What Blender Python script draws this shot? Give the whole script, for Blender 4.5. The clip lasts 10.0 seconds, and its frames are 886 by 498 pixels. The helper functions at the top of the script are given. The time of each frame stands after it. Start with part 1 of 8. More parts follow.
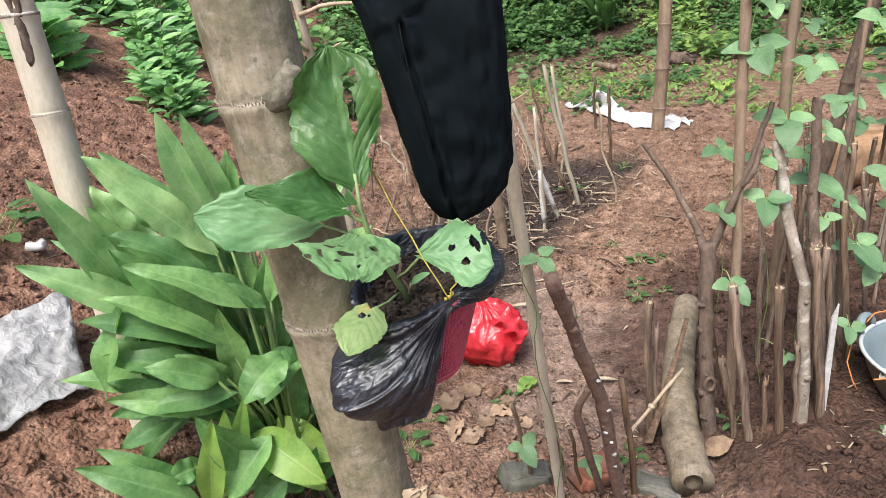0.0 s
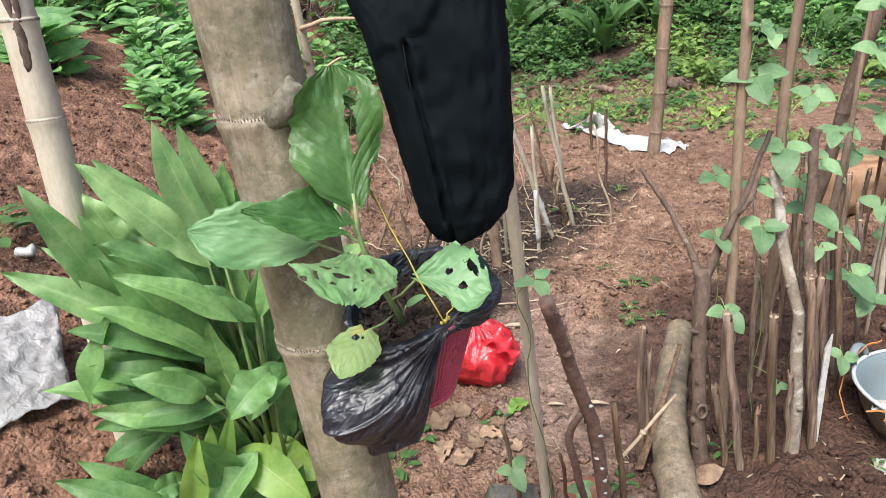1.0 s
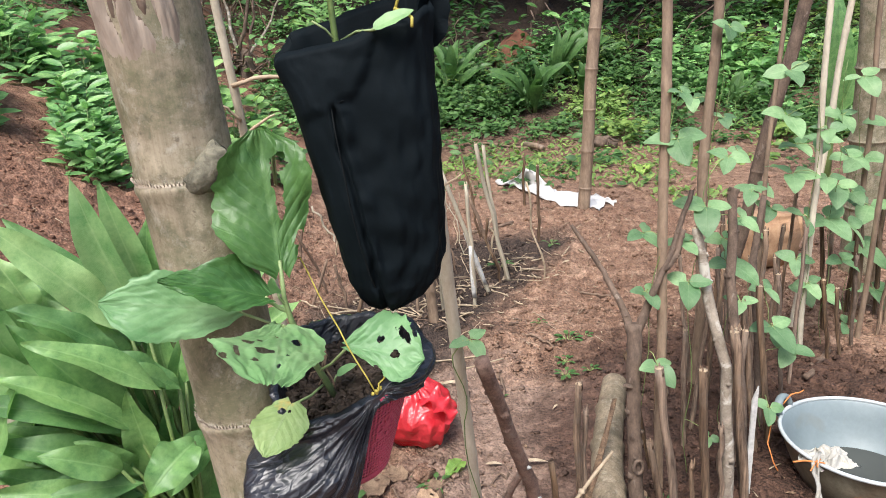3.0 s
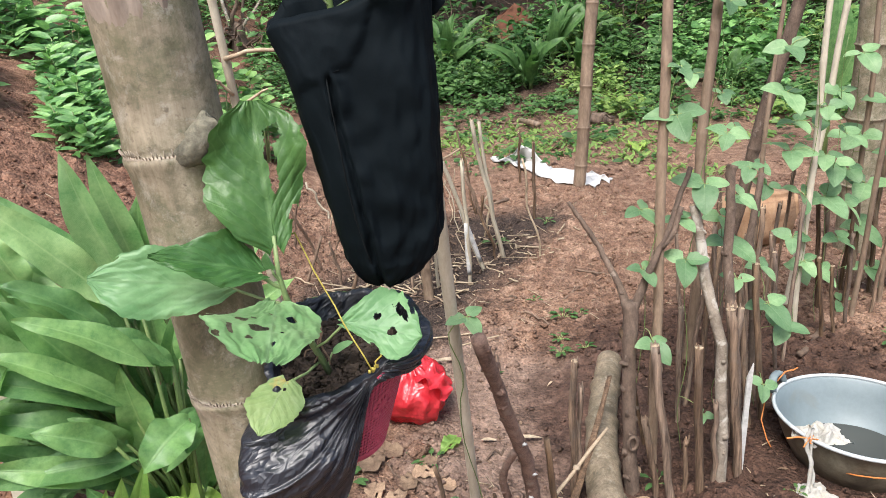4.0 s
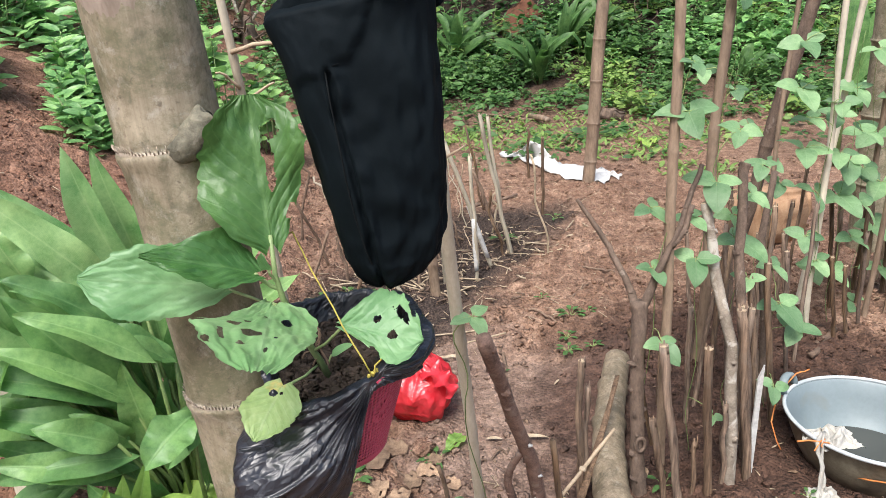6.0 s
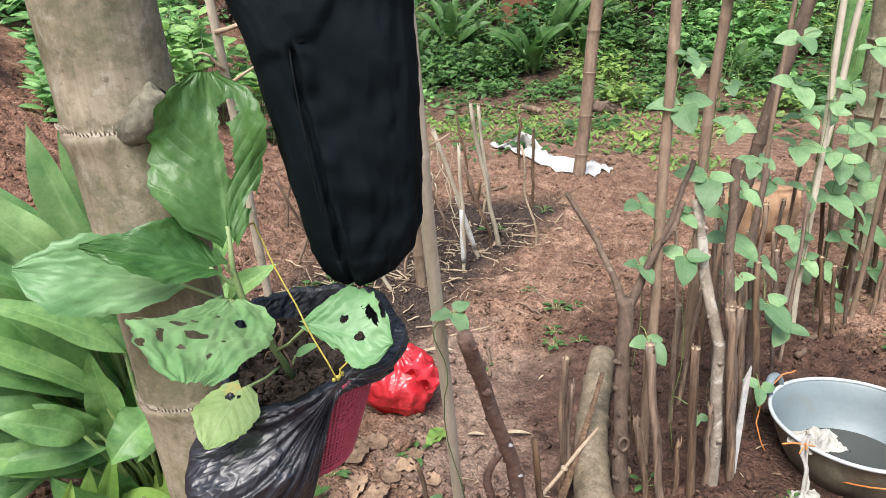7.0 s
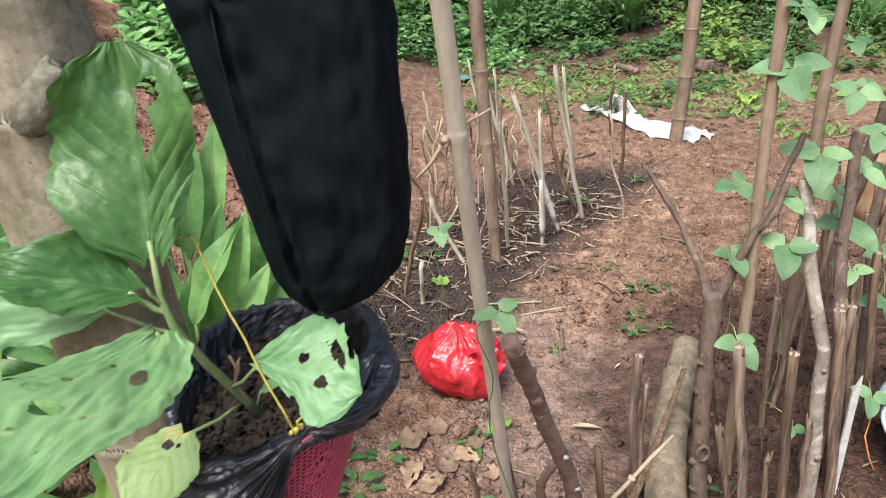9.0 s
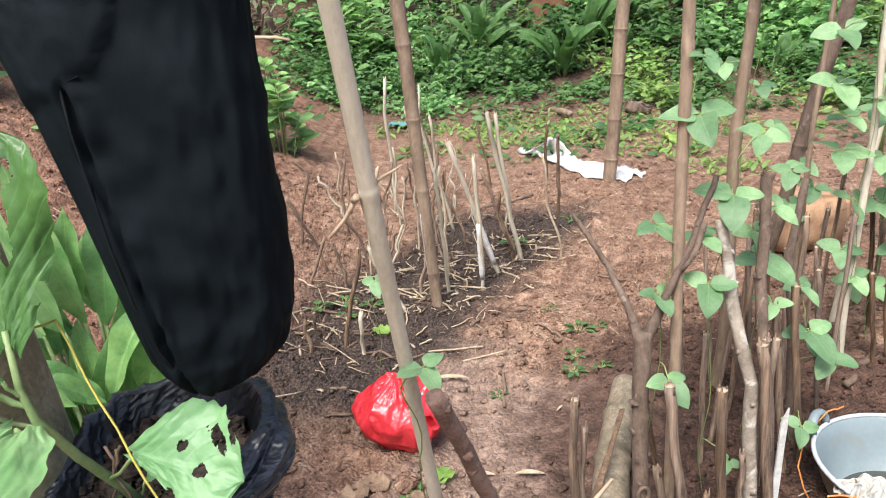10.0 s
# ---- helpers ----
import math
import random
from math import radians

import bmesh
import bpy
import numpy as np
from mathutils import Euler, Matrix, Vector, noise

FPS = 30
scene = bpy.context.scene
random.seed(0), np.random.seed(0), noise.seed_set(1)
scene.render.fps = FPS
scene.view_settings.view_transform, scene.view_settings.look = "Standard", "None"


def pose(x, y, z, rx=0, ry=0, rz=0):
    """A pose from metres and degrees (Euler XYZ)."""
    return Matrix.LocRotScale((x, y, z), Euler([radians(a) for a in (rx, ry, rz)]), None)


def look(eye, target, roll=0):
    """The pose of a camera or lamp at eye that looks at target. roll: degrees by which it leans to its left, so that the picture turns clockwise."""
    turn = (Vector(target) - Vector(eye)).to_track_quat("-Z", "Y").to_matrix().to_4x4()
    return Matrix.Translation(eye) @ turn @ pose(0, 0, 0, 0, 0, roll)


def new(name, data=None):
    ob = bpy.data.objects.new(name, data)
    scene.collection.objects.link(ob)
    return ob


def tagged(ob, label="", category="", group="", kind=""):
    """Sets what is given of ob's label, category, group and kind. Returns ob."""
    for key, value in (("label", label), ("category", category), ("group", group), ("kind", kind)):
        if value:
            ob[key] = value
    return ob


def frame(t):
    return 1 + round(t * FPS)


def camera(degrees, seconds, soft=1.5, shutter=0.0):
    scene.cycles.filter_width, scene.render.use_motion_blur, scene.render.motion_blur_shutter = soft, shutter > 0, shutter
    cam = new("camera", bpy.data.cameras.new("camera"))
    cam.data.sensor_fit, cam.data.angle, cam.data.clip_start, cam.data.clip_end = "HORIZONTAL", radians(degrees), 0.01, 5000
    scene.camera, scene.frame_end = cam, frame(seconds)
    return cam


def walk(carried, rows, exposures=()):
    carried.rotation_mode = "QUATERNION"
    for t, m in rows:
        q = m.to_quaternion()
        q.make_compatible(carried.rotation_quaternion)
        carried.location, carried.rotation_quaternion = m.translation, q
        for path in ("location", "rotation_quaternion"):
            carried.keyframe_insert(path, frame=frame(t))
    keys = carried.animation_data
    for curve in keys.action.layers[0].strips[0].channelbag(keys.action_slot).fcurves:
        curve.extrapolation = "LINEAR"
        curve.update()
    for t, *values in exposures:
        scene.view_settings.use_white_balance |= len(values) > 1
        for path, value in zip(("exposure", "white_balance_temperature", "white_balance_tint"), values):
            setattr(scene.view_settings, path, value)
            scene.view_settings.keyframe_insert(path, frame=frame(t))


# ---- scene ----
cam = camera(67.2, 10.0, soft=0.4, shutter=0.4)
PATH = [
    (0, (0.0, 0.0, 1.444), (-0.093, 1.848, 0.685), -7.6),
    (0.5, (-0.001, 0.011, 1.444), (-0.103, 1.853, 0.671), -7.3),
    (1, (-0.005, 0.014, 1.448), (-0.072, 1.879, 0.73), -5.6),
    (1.5, (-0.01, 0.014, 1.451), (-0.067, 1.903, 0.797), -5.3),
    (2, (-0.008, 0.015, 1.455), (-0.01, 1.934, 0.89), -4.5),
    (2.5, (0.003, 0.024, 1.458), (0.108, 1.941, 0.899), -4.6),
    (4, (-0.001, 0.049, 1.449), (0.145, 1.935, 0.801), -3.9),
    (4.5, (-0.001, 0.059, 1.45), (0.127, 1.954, 0.822), -3.4),
    (5, (0.003, 0.067, 1.448), (0.123, 1.954, 0.798), -3.6),
    (6.5, (0.013, 0.086, 1.445), (0.133, 1.966, 0.774), -3.7),
    (7, (0.026, 0.121, 1.436), (0.174, 1.991, 0.743), -2.1),
    (7.5, (0.023, 0.148, 1.428), (0.094, 2.018, 0.721), -1.2),
    (8, (0.041, 0.189, 1.416), (0.024, 2.04, 0.657), -3.0),
    (8.5, (0.084, 0.258, 1.412), (0.039, 2.084, 0.598), -3.7),
    (9, (0.115, 0.281, 1.421), (-0.017, 2.115, 0.635), -3.8),
    (9.5, (0.15, 0.309, 1.428), (0.098, 2.165, 0.685), -4.2),
    (10, (0.164, 0.298, 1.433), (0.19, 2.18, 0.755), -4.4),
]
walk(cam, [(t, look(eye, target, roll)) for t, eye, target, roll in PATH], [(0.0, 1.24), (8.5, 1.26), (9.5, 1.36), (10.0, 1.47)])

# ---------------------------------------------------------------- light
world = bpy.data.worlds.new("sky")
scene.world = world
world.use_nodes = True
wn = world.node_tree.nodes
sky = wn.new("ShaderNodeTexSky")
sky.sky_type, sky.sun_disc = "NISHITA", False
sky.sun_elevation, sky.sun_rotation = radians(58.5), radians(-154)
sky.air_density, sky.dust_density = 1.0, 4.0
world.node_tree.links.new(sky.outputs[0], wn["Background"].inputs[0])
wn["Background"].inputs[1].default_value = 0.11
sun_data = bpy.data.lights.new("sun", "SUN")
sun_data.energy, sun_data.angle, sun_data.color = 2.2, radians(27), (1.0, 0.985, 0.975)
sun = new("sun", sun_data)
sun.matrix_world = look((-1.6, -3.3, 6.0), (0, 0, 0))


# ---------------------------------------------------------------- shape helpers
rng = random.Random(7)


def vec(*p):
    return Vector(p)


def smooth(a, b, v):
    k = min(1.0, max(0.0, (v - a) / (b - a)))
    return k * k * (3 - 2 * k)


def ground_z(x, y):
    """Height of the garden soil: level plot, raised bean bed, bank to the left, wooded slope behind."""
    z = 0.03 + 0.035 * max(0.0, min(y, 9.0) - 2.0)
    z += 0.10 * smooth(0.45, 0.95, x) * (1 - smooth(2.6, 3.4, y))
    e = -x - 0.45
    z += 0.55 * (math.sqrt(e * e + 0.04) + e) / 2 - 0.01
    b = y - 9.3 + 0.25 * x
    z += 0.42 * (math.sqrt(b * b + 0.5) + b) / 2 - 0.01
    if z > 6.0:
        z = 6.0 + (z - 6.0) * 0.25
    return z


class Shape:
    """Gathers the faces of one mesh, in world metres."""

    def __init__(self):
        self.v, self.f, self.uv = [], [], []

    def face(self, idx, uvs=None):
        self.f.append(idx)
        self.uv.extend(uvs if uvs else [(0.0, 0.0)] * len(idx))

    def tube(self, pts, radii, seg=10, caps=True, rough=0.0, squash=1.0, start_angle=0.0):
        pts = [Vector(p) for p in pts]
        n = len(pts)
        if not isinstance(radii, (list, tuple)):
            radii = [radii] * n
        base = len(self.v)
        side = None
        length = 0.0
        for i, p in enumerate(pts):
            d = (pts[min(i + 1, n - 1)] - pts[max(i - 1, 0)]).normalized()
            if side is None:
                side = d.orthogonal().normalized()
            side = (side - d * side.dot(d)).normalized()
            up = d.cross(side)
            for k in range(seg):
                a = start_angle + 2 * math.pi * k / seg
                r = radii[i] * (1 + (rough * (rng.random() - 0.5) if rough else 0))
                self.v.append(p + side * (math.cos(a) * r) + up * (math.sin(a) * r * squash))
        for i in range(n - 1):
            step = (pts[i + 1] - pts[i]).length
            for k in range(seg):
                a, b = base + i * seg + k, base + i * seg + (k + 1) % seg
                u0, u1 = k / seg, (k + 1) / seg
                self.face((a, b, b + seg, a + seg), ((u0, length), (u1, length), (u1, length + step), (u0, length + step)))
            length += step
        if caps:
            self.face(tuple(base + k for k in reversed(range(seg))))
            self.face(tuple(base + (n - 1) * seg + k for k in range(seg)))
        return self

    def lump(self, c, size, jag=0.3, squash=0.7, rings=4, seg=6):
        """A small uneven clod or stone."""
        c = Vector(c)
        base = len(self.v)
        turn = rng.random() * 6.28
        sx, sy, sz = size * (0.8 + 0.5 * rng.random()), size * (0.7 + 0.4 * rng.random()), size * squash * (0.7 + 0.5 * rng.random())
        self.v.append(c + vec(0, 0, sz))
        for i in range(1, rings):
            th = math.pi * i / rings
            for k in range(seg):
                a = turn + 6.283 * k / seg
                r = 1 + jag * (rng.random() - 0.5) * 2
                self.v.append(c + vec(math.cos(a) * math.sin(th) * sx * r, math.sin(a) * math.sin(th) * sy * r, math.cos(th) * sz * r))
        self.v.append(c - vec(0, 0, sz))
        last = len(self.v) - 1
        for k in range(seg):
            self.face((base, base + 1 + k, base + 1 + (k + 1) % seg))
            self.face((last, base + 1 + (rings - 2) * seg + (k + 1) % seg, base + 1 + (rings - 2) * seg + k))
        for i in range(rings - 2):
            for k in range(seg):
                a = base + 1 + i * seg
                self.face((a + k, a + seg + k, a + seg + (k + 1) % seg, a + (k + 1) % seg))
        return self

    def leaf(self, base, way, up, length, width, droop=0.5, fold=0.25, wave=0.0, form="lance", nu=8, nv=4, holes=(), twist=0.0, phase=0.0, ruffle=6.0, ragged=0.0):
        """A leaf blade: midrib from base along way, bending down by droop radians, halves raised by fold."""
        d = Vector(way).normalized()
        nrm = Vector(up) - d * Vector(up).dot(d)
        nrm = nrm.normalized() if nrm.length > 1e-5 else d.orthogonal().normalized()
        s0 = d.cross(nrm)
        c = Vector(base)
        grid = []
        for i in range(nu + 1):
            u = i / nu
            a = droop * (u ** 1.3)
            dd = d * math.cos(a) - nrm * math.sin(a)
            nn = nrm * math.cos(a) + d * math.sin(a)
            tw = twist * u
            s = s0 * math.cos(tw) + nn * math.sin(tw)
            nn = nn * math.cos(tw) - s0 * math.sin(tw)
            if i:
                c = c + dd * (length / nu)
            if form == "lance":
                w = math.sin(math.pi * min(1, u ** 0.85)) ** 0.85 if 0 < u < 1 else 0.0
                w = max(w, 0.10 * (1 - u))
            elif form == "heart":
                w = 1.86 * (u ** 0.29) * (1 - u) ** 0.84
            elif form == "lobed":
                w = 1.85 * (u ** 0.32) * (1 - u) ** 0.70 * (1 + 0.085 * math.cos(5.2 * math.pi * u + 0.6))
            elif form == "strip":
                w = 1.0 - 0.5 * u
            elif form == "kite":
                w = min(1.0, u / 0.60) ** 0.75 * min(1.0, (1 - u) / 0.40) ** 0.75
            elif form == "round":
                w = 1.73 * (u ** 0.35) * (1 - u) ** 0.45
            else:
                w = 1.9 * (u ** 0.55) * (1 - u) ** 0.75
            row = []
            for j in range(nv + 1):
                t = 2 * j / nv - 1
                if ragged and abs(t) > 0.2:
                    side_no = 3.0 if t > 0 else 11.0
                    rag = 1.5 * noise.noise(vec(u * 5.5, side_no, phase)) + 0.35 * noise.noise(vec(u * 17, side_no, phase + 4)) + 0.12 * noise.noise(vec(u * 40, side_no, phase))
                    t *= 1 + ragged * max(-1.3, min(0.5, rag)) * smooth(0.2, 1.0, abs(t))
                back = -0.15 * length * (1 - u) ** 6 * abs(t) if form in ("heart", "lobed", "round", "kite") else 0.0
                q = c + s * (t * w * width / 2 * math.cos(fold)) + nn * (abs(t) * w * width / 2 * math.sin(fold)) + dd * back
                q += nn * (wave * width * (abs(t) ** 1.5) * math.sin(ruffle * u * math.pi + phase + (1.9 if t > 0 else 0)))
                row.append((len(self.v), (u, (t + 1) / 2)))
                self.v.append(q)
            grid.append(row)
        for i in range(nu):
            for j in range(nv):
                u, v = (i + 0.5) / nu, (j + 0.5) / nv
                if holes and any(((u - a) / ra) ** 2 + ((v - b) / rb) ** 2 < 1.45 + 1.2 * noise.noise(vec(u * 19, v * 13, phase)) + 0.4 * noise.noise(vec(u * 50, v * 34, phase)) for a, b, ra, rb in holes):
                    continue
                q = (grid[i][j], grid[i][j + 1], grid[i + 1][j + 1], grid[i + 1][j])
                self.face(tuple(k[0] for k in q), tuple(k[1] for k in q))
        return self

    def mesh(self, name, material, origin=(0, 0, 0), flat=False):
        o = Vector(origin)
        me = bpy.data.meshes.new(name)
        me.from_pydata([tuple(p - o) for p in self.v], [], self.f)
        layer = me.uv_layers.new(name="UVMap")
        layer.data.foreach_set("uv", np.array(self.uv, dtype=np.float32).ravel())
        if not flat:
            me.polygons.foreach_set("use_smooth", [True] * len(me.polygons))
        me.materials.append(material)
        me.update()
        return me

    def part(self, name, material, parent, label="", flat=False):
        """One mesh under a thing, or under a part of a thing."""
        top = parent if parent.parent is None else parent.parent
        ob = new(name, self.mesh(name, material, top.location, flat))
        ob.parent = parent
        return tagged(ob, label)

    def thing(self, name, material, base, label, category, group="", kind="", flat=False):
        ob = new(name, self.mesh(name, material, base, flat))
        ob.location = base
        return tagged(ob, label, category, group, kind)


def thing(name, base, label, category, group="", kind=""):
    ob = new(name)
    ob.empty_display_size = 0.05
    ob.location = base
    return tagged(ob, label, category, group, kind)


def bent(a, b, n=8, sag=0.0, wob=0.0, seed=0):
    """Points from a to b, with a sag and a crooked wobble."""
    a, b = Vector(a), Vector(b)
    out = []
    for i in range(n + 1):
        u = i / n
        p = a.lerp(b, u)
        k = math.sin(math.pi * u)
        w = vec(*(noise.noise(vec(seed * 3.7 + 11 * c, u * 4.0, seed * 1.3)) for c in range(3)))
        out.append(p - vec(0, 0, sag * k) + w * wob * min(1, 4 * u) * (1 if u < 1 else 0.5))
    return out


# ---------------------------------------------------------------- materials
def nodes_of(name):
    m = bpy.data.materials.new(name)
    m.use_nodes = True
    t = m.node_tree
    return m, t, t.nodes["Principled BSDF"]


def ramp(t, fac, stops):
    r = t.nodes.new("ShaderNodeValToRGB")
    el = r.color_ramp.elements
    while len(el) < len(stops):
        el.new(0.5)
    for e, (p, c) in zip(el, stops):
        e.position, e.color = p, (*c, 1)
    t.links.new(fac, r.inputs[0])
    return r.outputs[0]


def noise_tex(t, vector, scale, detail=5.0, rough=0.6, distort=0.0):
    n = t.nodes.new("ShaderNodeTexNoise")
    n.inputs["Scale"].default_value, n.inputs["Detail"].default_value = scale, detail
    n.inputs["Roughness"].default_value, n.inputs["Distortion"].default_value = rough, distort
    t.links.new(vector, n.inputs["Vector"])
    return n.outputs["Fac"]


def mixed(t, fac, a, b, mode="MIX"):
    m = t.nodes.new("ShaderNodeMix")
    m.data_type, m.blend_type = "RGBA", mode
    for sock, val in ((m.inputs[0], fac), (m.inputs[6], a), (m.inputs[7], b)):
        if isinstance(val, (int, float)):
            sock.default_value = val
        elif isinstance(val, tuple):
            sock.default_value = (*val, 1)
        else:
            t.links.new(val, sock)
    return m.outputs[2]


def calc(t, op, a, b=0.0, clamp=False):
    m = t.nodes.new("ShaderNodeMath")
    m.operation, m.use_clamp = op, clamp
    for sock, val in zip(m.inputs, (a, b)):
        if isinstance(val, (int, float)):
            sock.default_value = val
        else:
            t.links.new(val, sock)
    return m.outputs[0]


def bump(t, bsdf, height, strength, distance):
    b = t.nodes.new("ShaderNodeBump")
    b.inputs["Strength"].default_value, b.inputs["Distance"].default_value = strength, distance
    t.links.new(height, b.inputs["Height"])
    t.links.new(b.outputs[0], bsdf.inputs["Normal"])


def coords(t, stretch=(1, 1, 1), kind="Object"):
    c = t.nodes.new("ShaderNodeTexCoord")
    m = t.nodes.new("ShaderNodeMapping")
    m.inputs["Scale"].default_value = stretch
    t.links.new(c.outputs[kind], m.inputs["Vector"])
    return m.outputs[0]


def surface(name, dark, light, scale=20, fine=160, rough=0.7, depth=0.003, strength=0.5, stretch=(1, 1, 1), kind="Object", stain=None, stain_scale=4.0, stain_at=(0.5, 0.68), vary=0.25, metallic=0.0, spec=0.4):
    """A weathered surface: broad and fine mottling, optional stains, relief, and tone by piece."""
    m, t, b = nodes_of(name)
    co = coords(t, stretch, kind)
    big, small = noise_tex(t, co, scale, 6, 0.65), noise_tex(t, co, fine, 4, 0.7)
    both = calc(t, "ADD", calc(t, "MULTIPLY", big, 0.65), calc(t, "MULTIPLY", small, 0.35))
    col = ramp(t, both, ((0.32, dark), (0.68, light)))
    if stain:
        s = noise_tex(t, co, stain_scale, 5, 0.6, 0.6)
        col = mixed(t, ramp(t, s, ((stain_at[0], (0, 0, 0)), (stain_at[1], (1, 1, 1)))), col, stain)
    if vary:
        info = t.nodes.new("ShaderNodeObjectInfo")
        hsv = t.nodes.new("ShaderNodeHueSaturation")
        t.links.new(calc(t, "ADD", calc(t, "MULTIPLY", info.outputs["Random"], vary), 1 - vary / 2), hsv.inputs["Value"])
        t.links.new(col, hsv.inputs["Color"])
        col = hsv.outputs[0]
    t.links.new(col, b.inputs["Base Color"])
    b.inputs["Roughness"].default_value, b.inputs["Metallic"].default_value = rough, metallic
    b.inputs["Specular IOR Level"].default_value = spec
    bump(t, b, both, strength, depth)
    return m


def leaf_material(name, dark, light, vein, rough=0.45, shine=0.4, thin=0.3, ribs=9.0, slant=0.5, blotch=None, per="object", vary=0.35, rib_gain=0.35, mid_gain=0.6, puff=0.45):
    """Living leaf: midrib and side veins along the blade, blotches, light coming through."""
    m, t, b = nodes_of(name)
    uvn = t.nodes.new("ShaderNodeUVMap")
    sep = t.nodes.new("ShaderNodeSeparateXYZ")
    t.links.new(uvn.outputs[0], sep.inputs[0])
    off = calc(t, "ABSOLUTE", calc(t, "SUBTRACT", sep.outputs[1], 0.5))
    mid = calc(t, "SUBTRACT", 1.0, calc(t, "MULTIPLY", off, 28.0), True)
    bend = calc(t, "MULTIPLY", calc(t, "SUBTRACT", noise_tex(t, coords(t), 22.0, 3, 0.5), 0.5), 0.16)
    line = calc(t, "FRACT", calc(t, "MULTIPLY", calc(t, "ADD", bend, calc(t, "SUBTRACT", sep.outputs[0], calc(t, "MULTIPLY", off, slant))), ribs))
    rib = calc(t, "SUBTRACT", 1.0, calc(t, "MULTIPLY", calc(t, "ABSOLUTE", calc(t, "SUBTRACT", line, 0.5)), 9.0), True)
    co = coords(t)
    n = noise_tex(t, co, 18.0, 5, 0.6)
    fleck = noise_tex(t, co, 95.0, 4, 0.7)
    col = ramp(t, calc(t, "ADD", calc(t, "MULTIPLY", n, 0.7), calc(t, "MULTIPLY", fleck, 0.3)), ((0.34, dark), (0.64, light)))
    if blotch:
        col = mixed(t, ramp(t, noise_tex(t, co, 30, 3, 0.5), ((0.66, (0, 0, 0)), (0.74, (1, 1, 1)))), col, blotch)
    col = mixed(t, calc(t, "MULTIPLY", rib, rib_gain), col, vein)
    col = mixed(t, calc(t, "MULTIPLY", mid, mid_gain), col, vein)
    if per == "object":
        pick = t.nodes.new("ShaderNodeObjectInfo").outputs["Random"]
    else:
        pick = t.nodes.new("ShaderNodeNewGeometry").outputs["Random Per Island"]
    hsv = t.nodes.new("ShaderNodeHueSaturation")
    t.links.new(calc(t, "ADD", calc(t, "MULTIPLY", pick, vary), 1 - vary / 2), hsv.inputs["Value"])
    t.links.new(calc(t, "ADD", calc(t, "MULTIPLY", pick, -0.025), 0.512), hsv.inputs["Hue"])
    t.links.new(col, hsv.inputs["Color"])
    col = hsv.outputs[0]
    t.links.new(col, b.inputs["Base Color"])
    b.inputs["Roughness"].default_value, b.inputs["Specular IOR Level"].default_value = rough, shine
    bump(t, b, calc(t, "ADD", calc(t, "MULTIPLY", rib, 0.10), calc(t, "ADD", calc(t, "MULTIPLY", mid, 0.35), calc(t, "ADD", calc(t, "MULTIPLY", n, 1.8), calc(t, "MULTIPLY", fleck, 0.35)))), puff, 0.004)
    tr = t.nodes.new("ShaderNodeBsdfTranslucent")
    bright = t.nodes.new("ShaderNodeHueSaturation")
    bright.inputs["Value"].default_value, bright.inputs["Saturation"].default_value = 1.5, 1.1
    t.links.new(col, bright.inputs["Color"])
    t.links.new(bright.outputs[0], tr.inputs[0])
    mx = t.nodes.new("ShaderNodeMixShader")
    mx.inputs[0].default_value = thin
    t.links.new(b.outputs[0], mx.inputs[1])
    t.links.new(tr.outputs[0], mx.inputs[2])
    t.links.new(mx.outputs[0], t.nodes["Material Output"].inputs[0])
    return m


def split_wood(name, dark, light, grey):
    """Split or peeled wood: long fibres in tan and brown, greyed in places."""
    m, t, b = nodes_of(name)
    co, fib = coords(t), coords(t, (1, 1, 0.045))
    fibre, wide, patch = noise_tex(t, fib, 170, 5, 0.75), noise_tex(t, fib, 45, 4, 0.6), noise_tex(t, co, 9, 5, 0.65, 0.5)
    both = calc(t, "ADD", calc(t, "MULTIPLY", fibre, 0.5), calc(t, "MULTIPLY", wide, 0.5))
    col = ramp(t, both, ((0.36, dark), (0.52, tuple((a + c) / 2 for a, c in zip(dark, light))), (0.64, light)))
    col = mixed(t, calc(t, "MULTIPLY", ramp(t, patch, ((0.50, (0, 0, 0)), (0.66, (1, 1, 1)))), 0.5), col, grey)
    info = t.nodes.new("ShaderNodeObjectInfo")
    hsv = t.nodes.new("ShaderNodeHueSaturation")
    t.links.new(calc(t, "ADD", calc(t, "MULTIPLY", info.outputs["Random"], 0.7), 0.62), hsv.inputs["Value"])
    t.links.new(calc(t, "ADD", calc(t, "MULTIPLY", info.outputs["Random"], -0.35), 1.1), hsv.inputs["Saturation"])
    t.links.new(col, hsv.inputs["Color"])
    t.links.new(hsv.outputs[0], b.inputs["Base Color"])
    b.inputs["Roughness"].default_value, b.inputs["Specular IOR Level"].default_value = 0.8, 0.3
    bump(t, b, both, 0.8, 0.003)
    return m


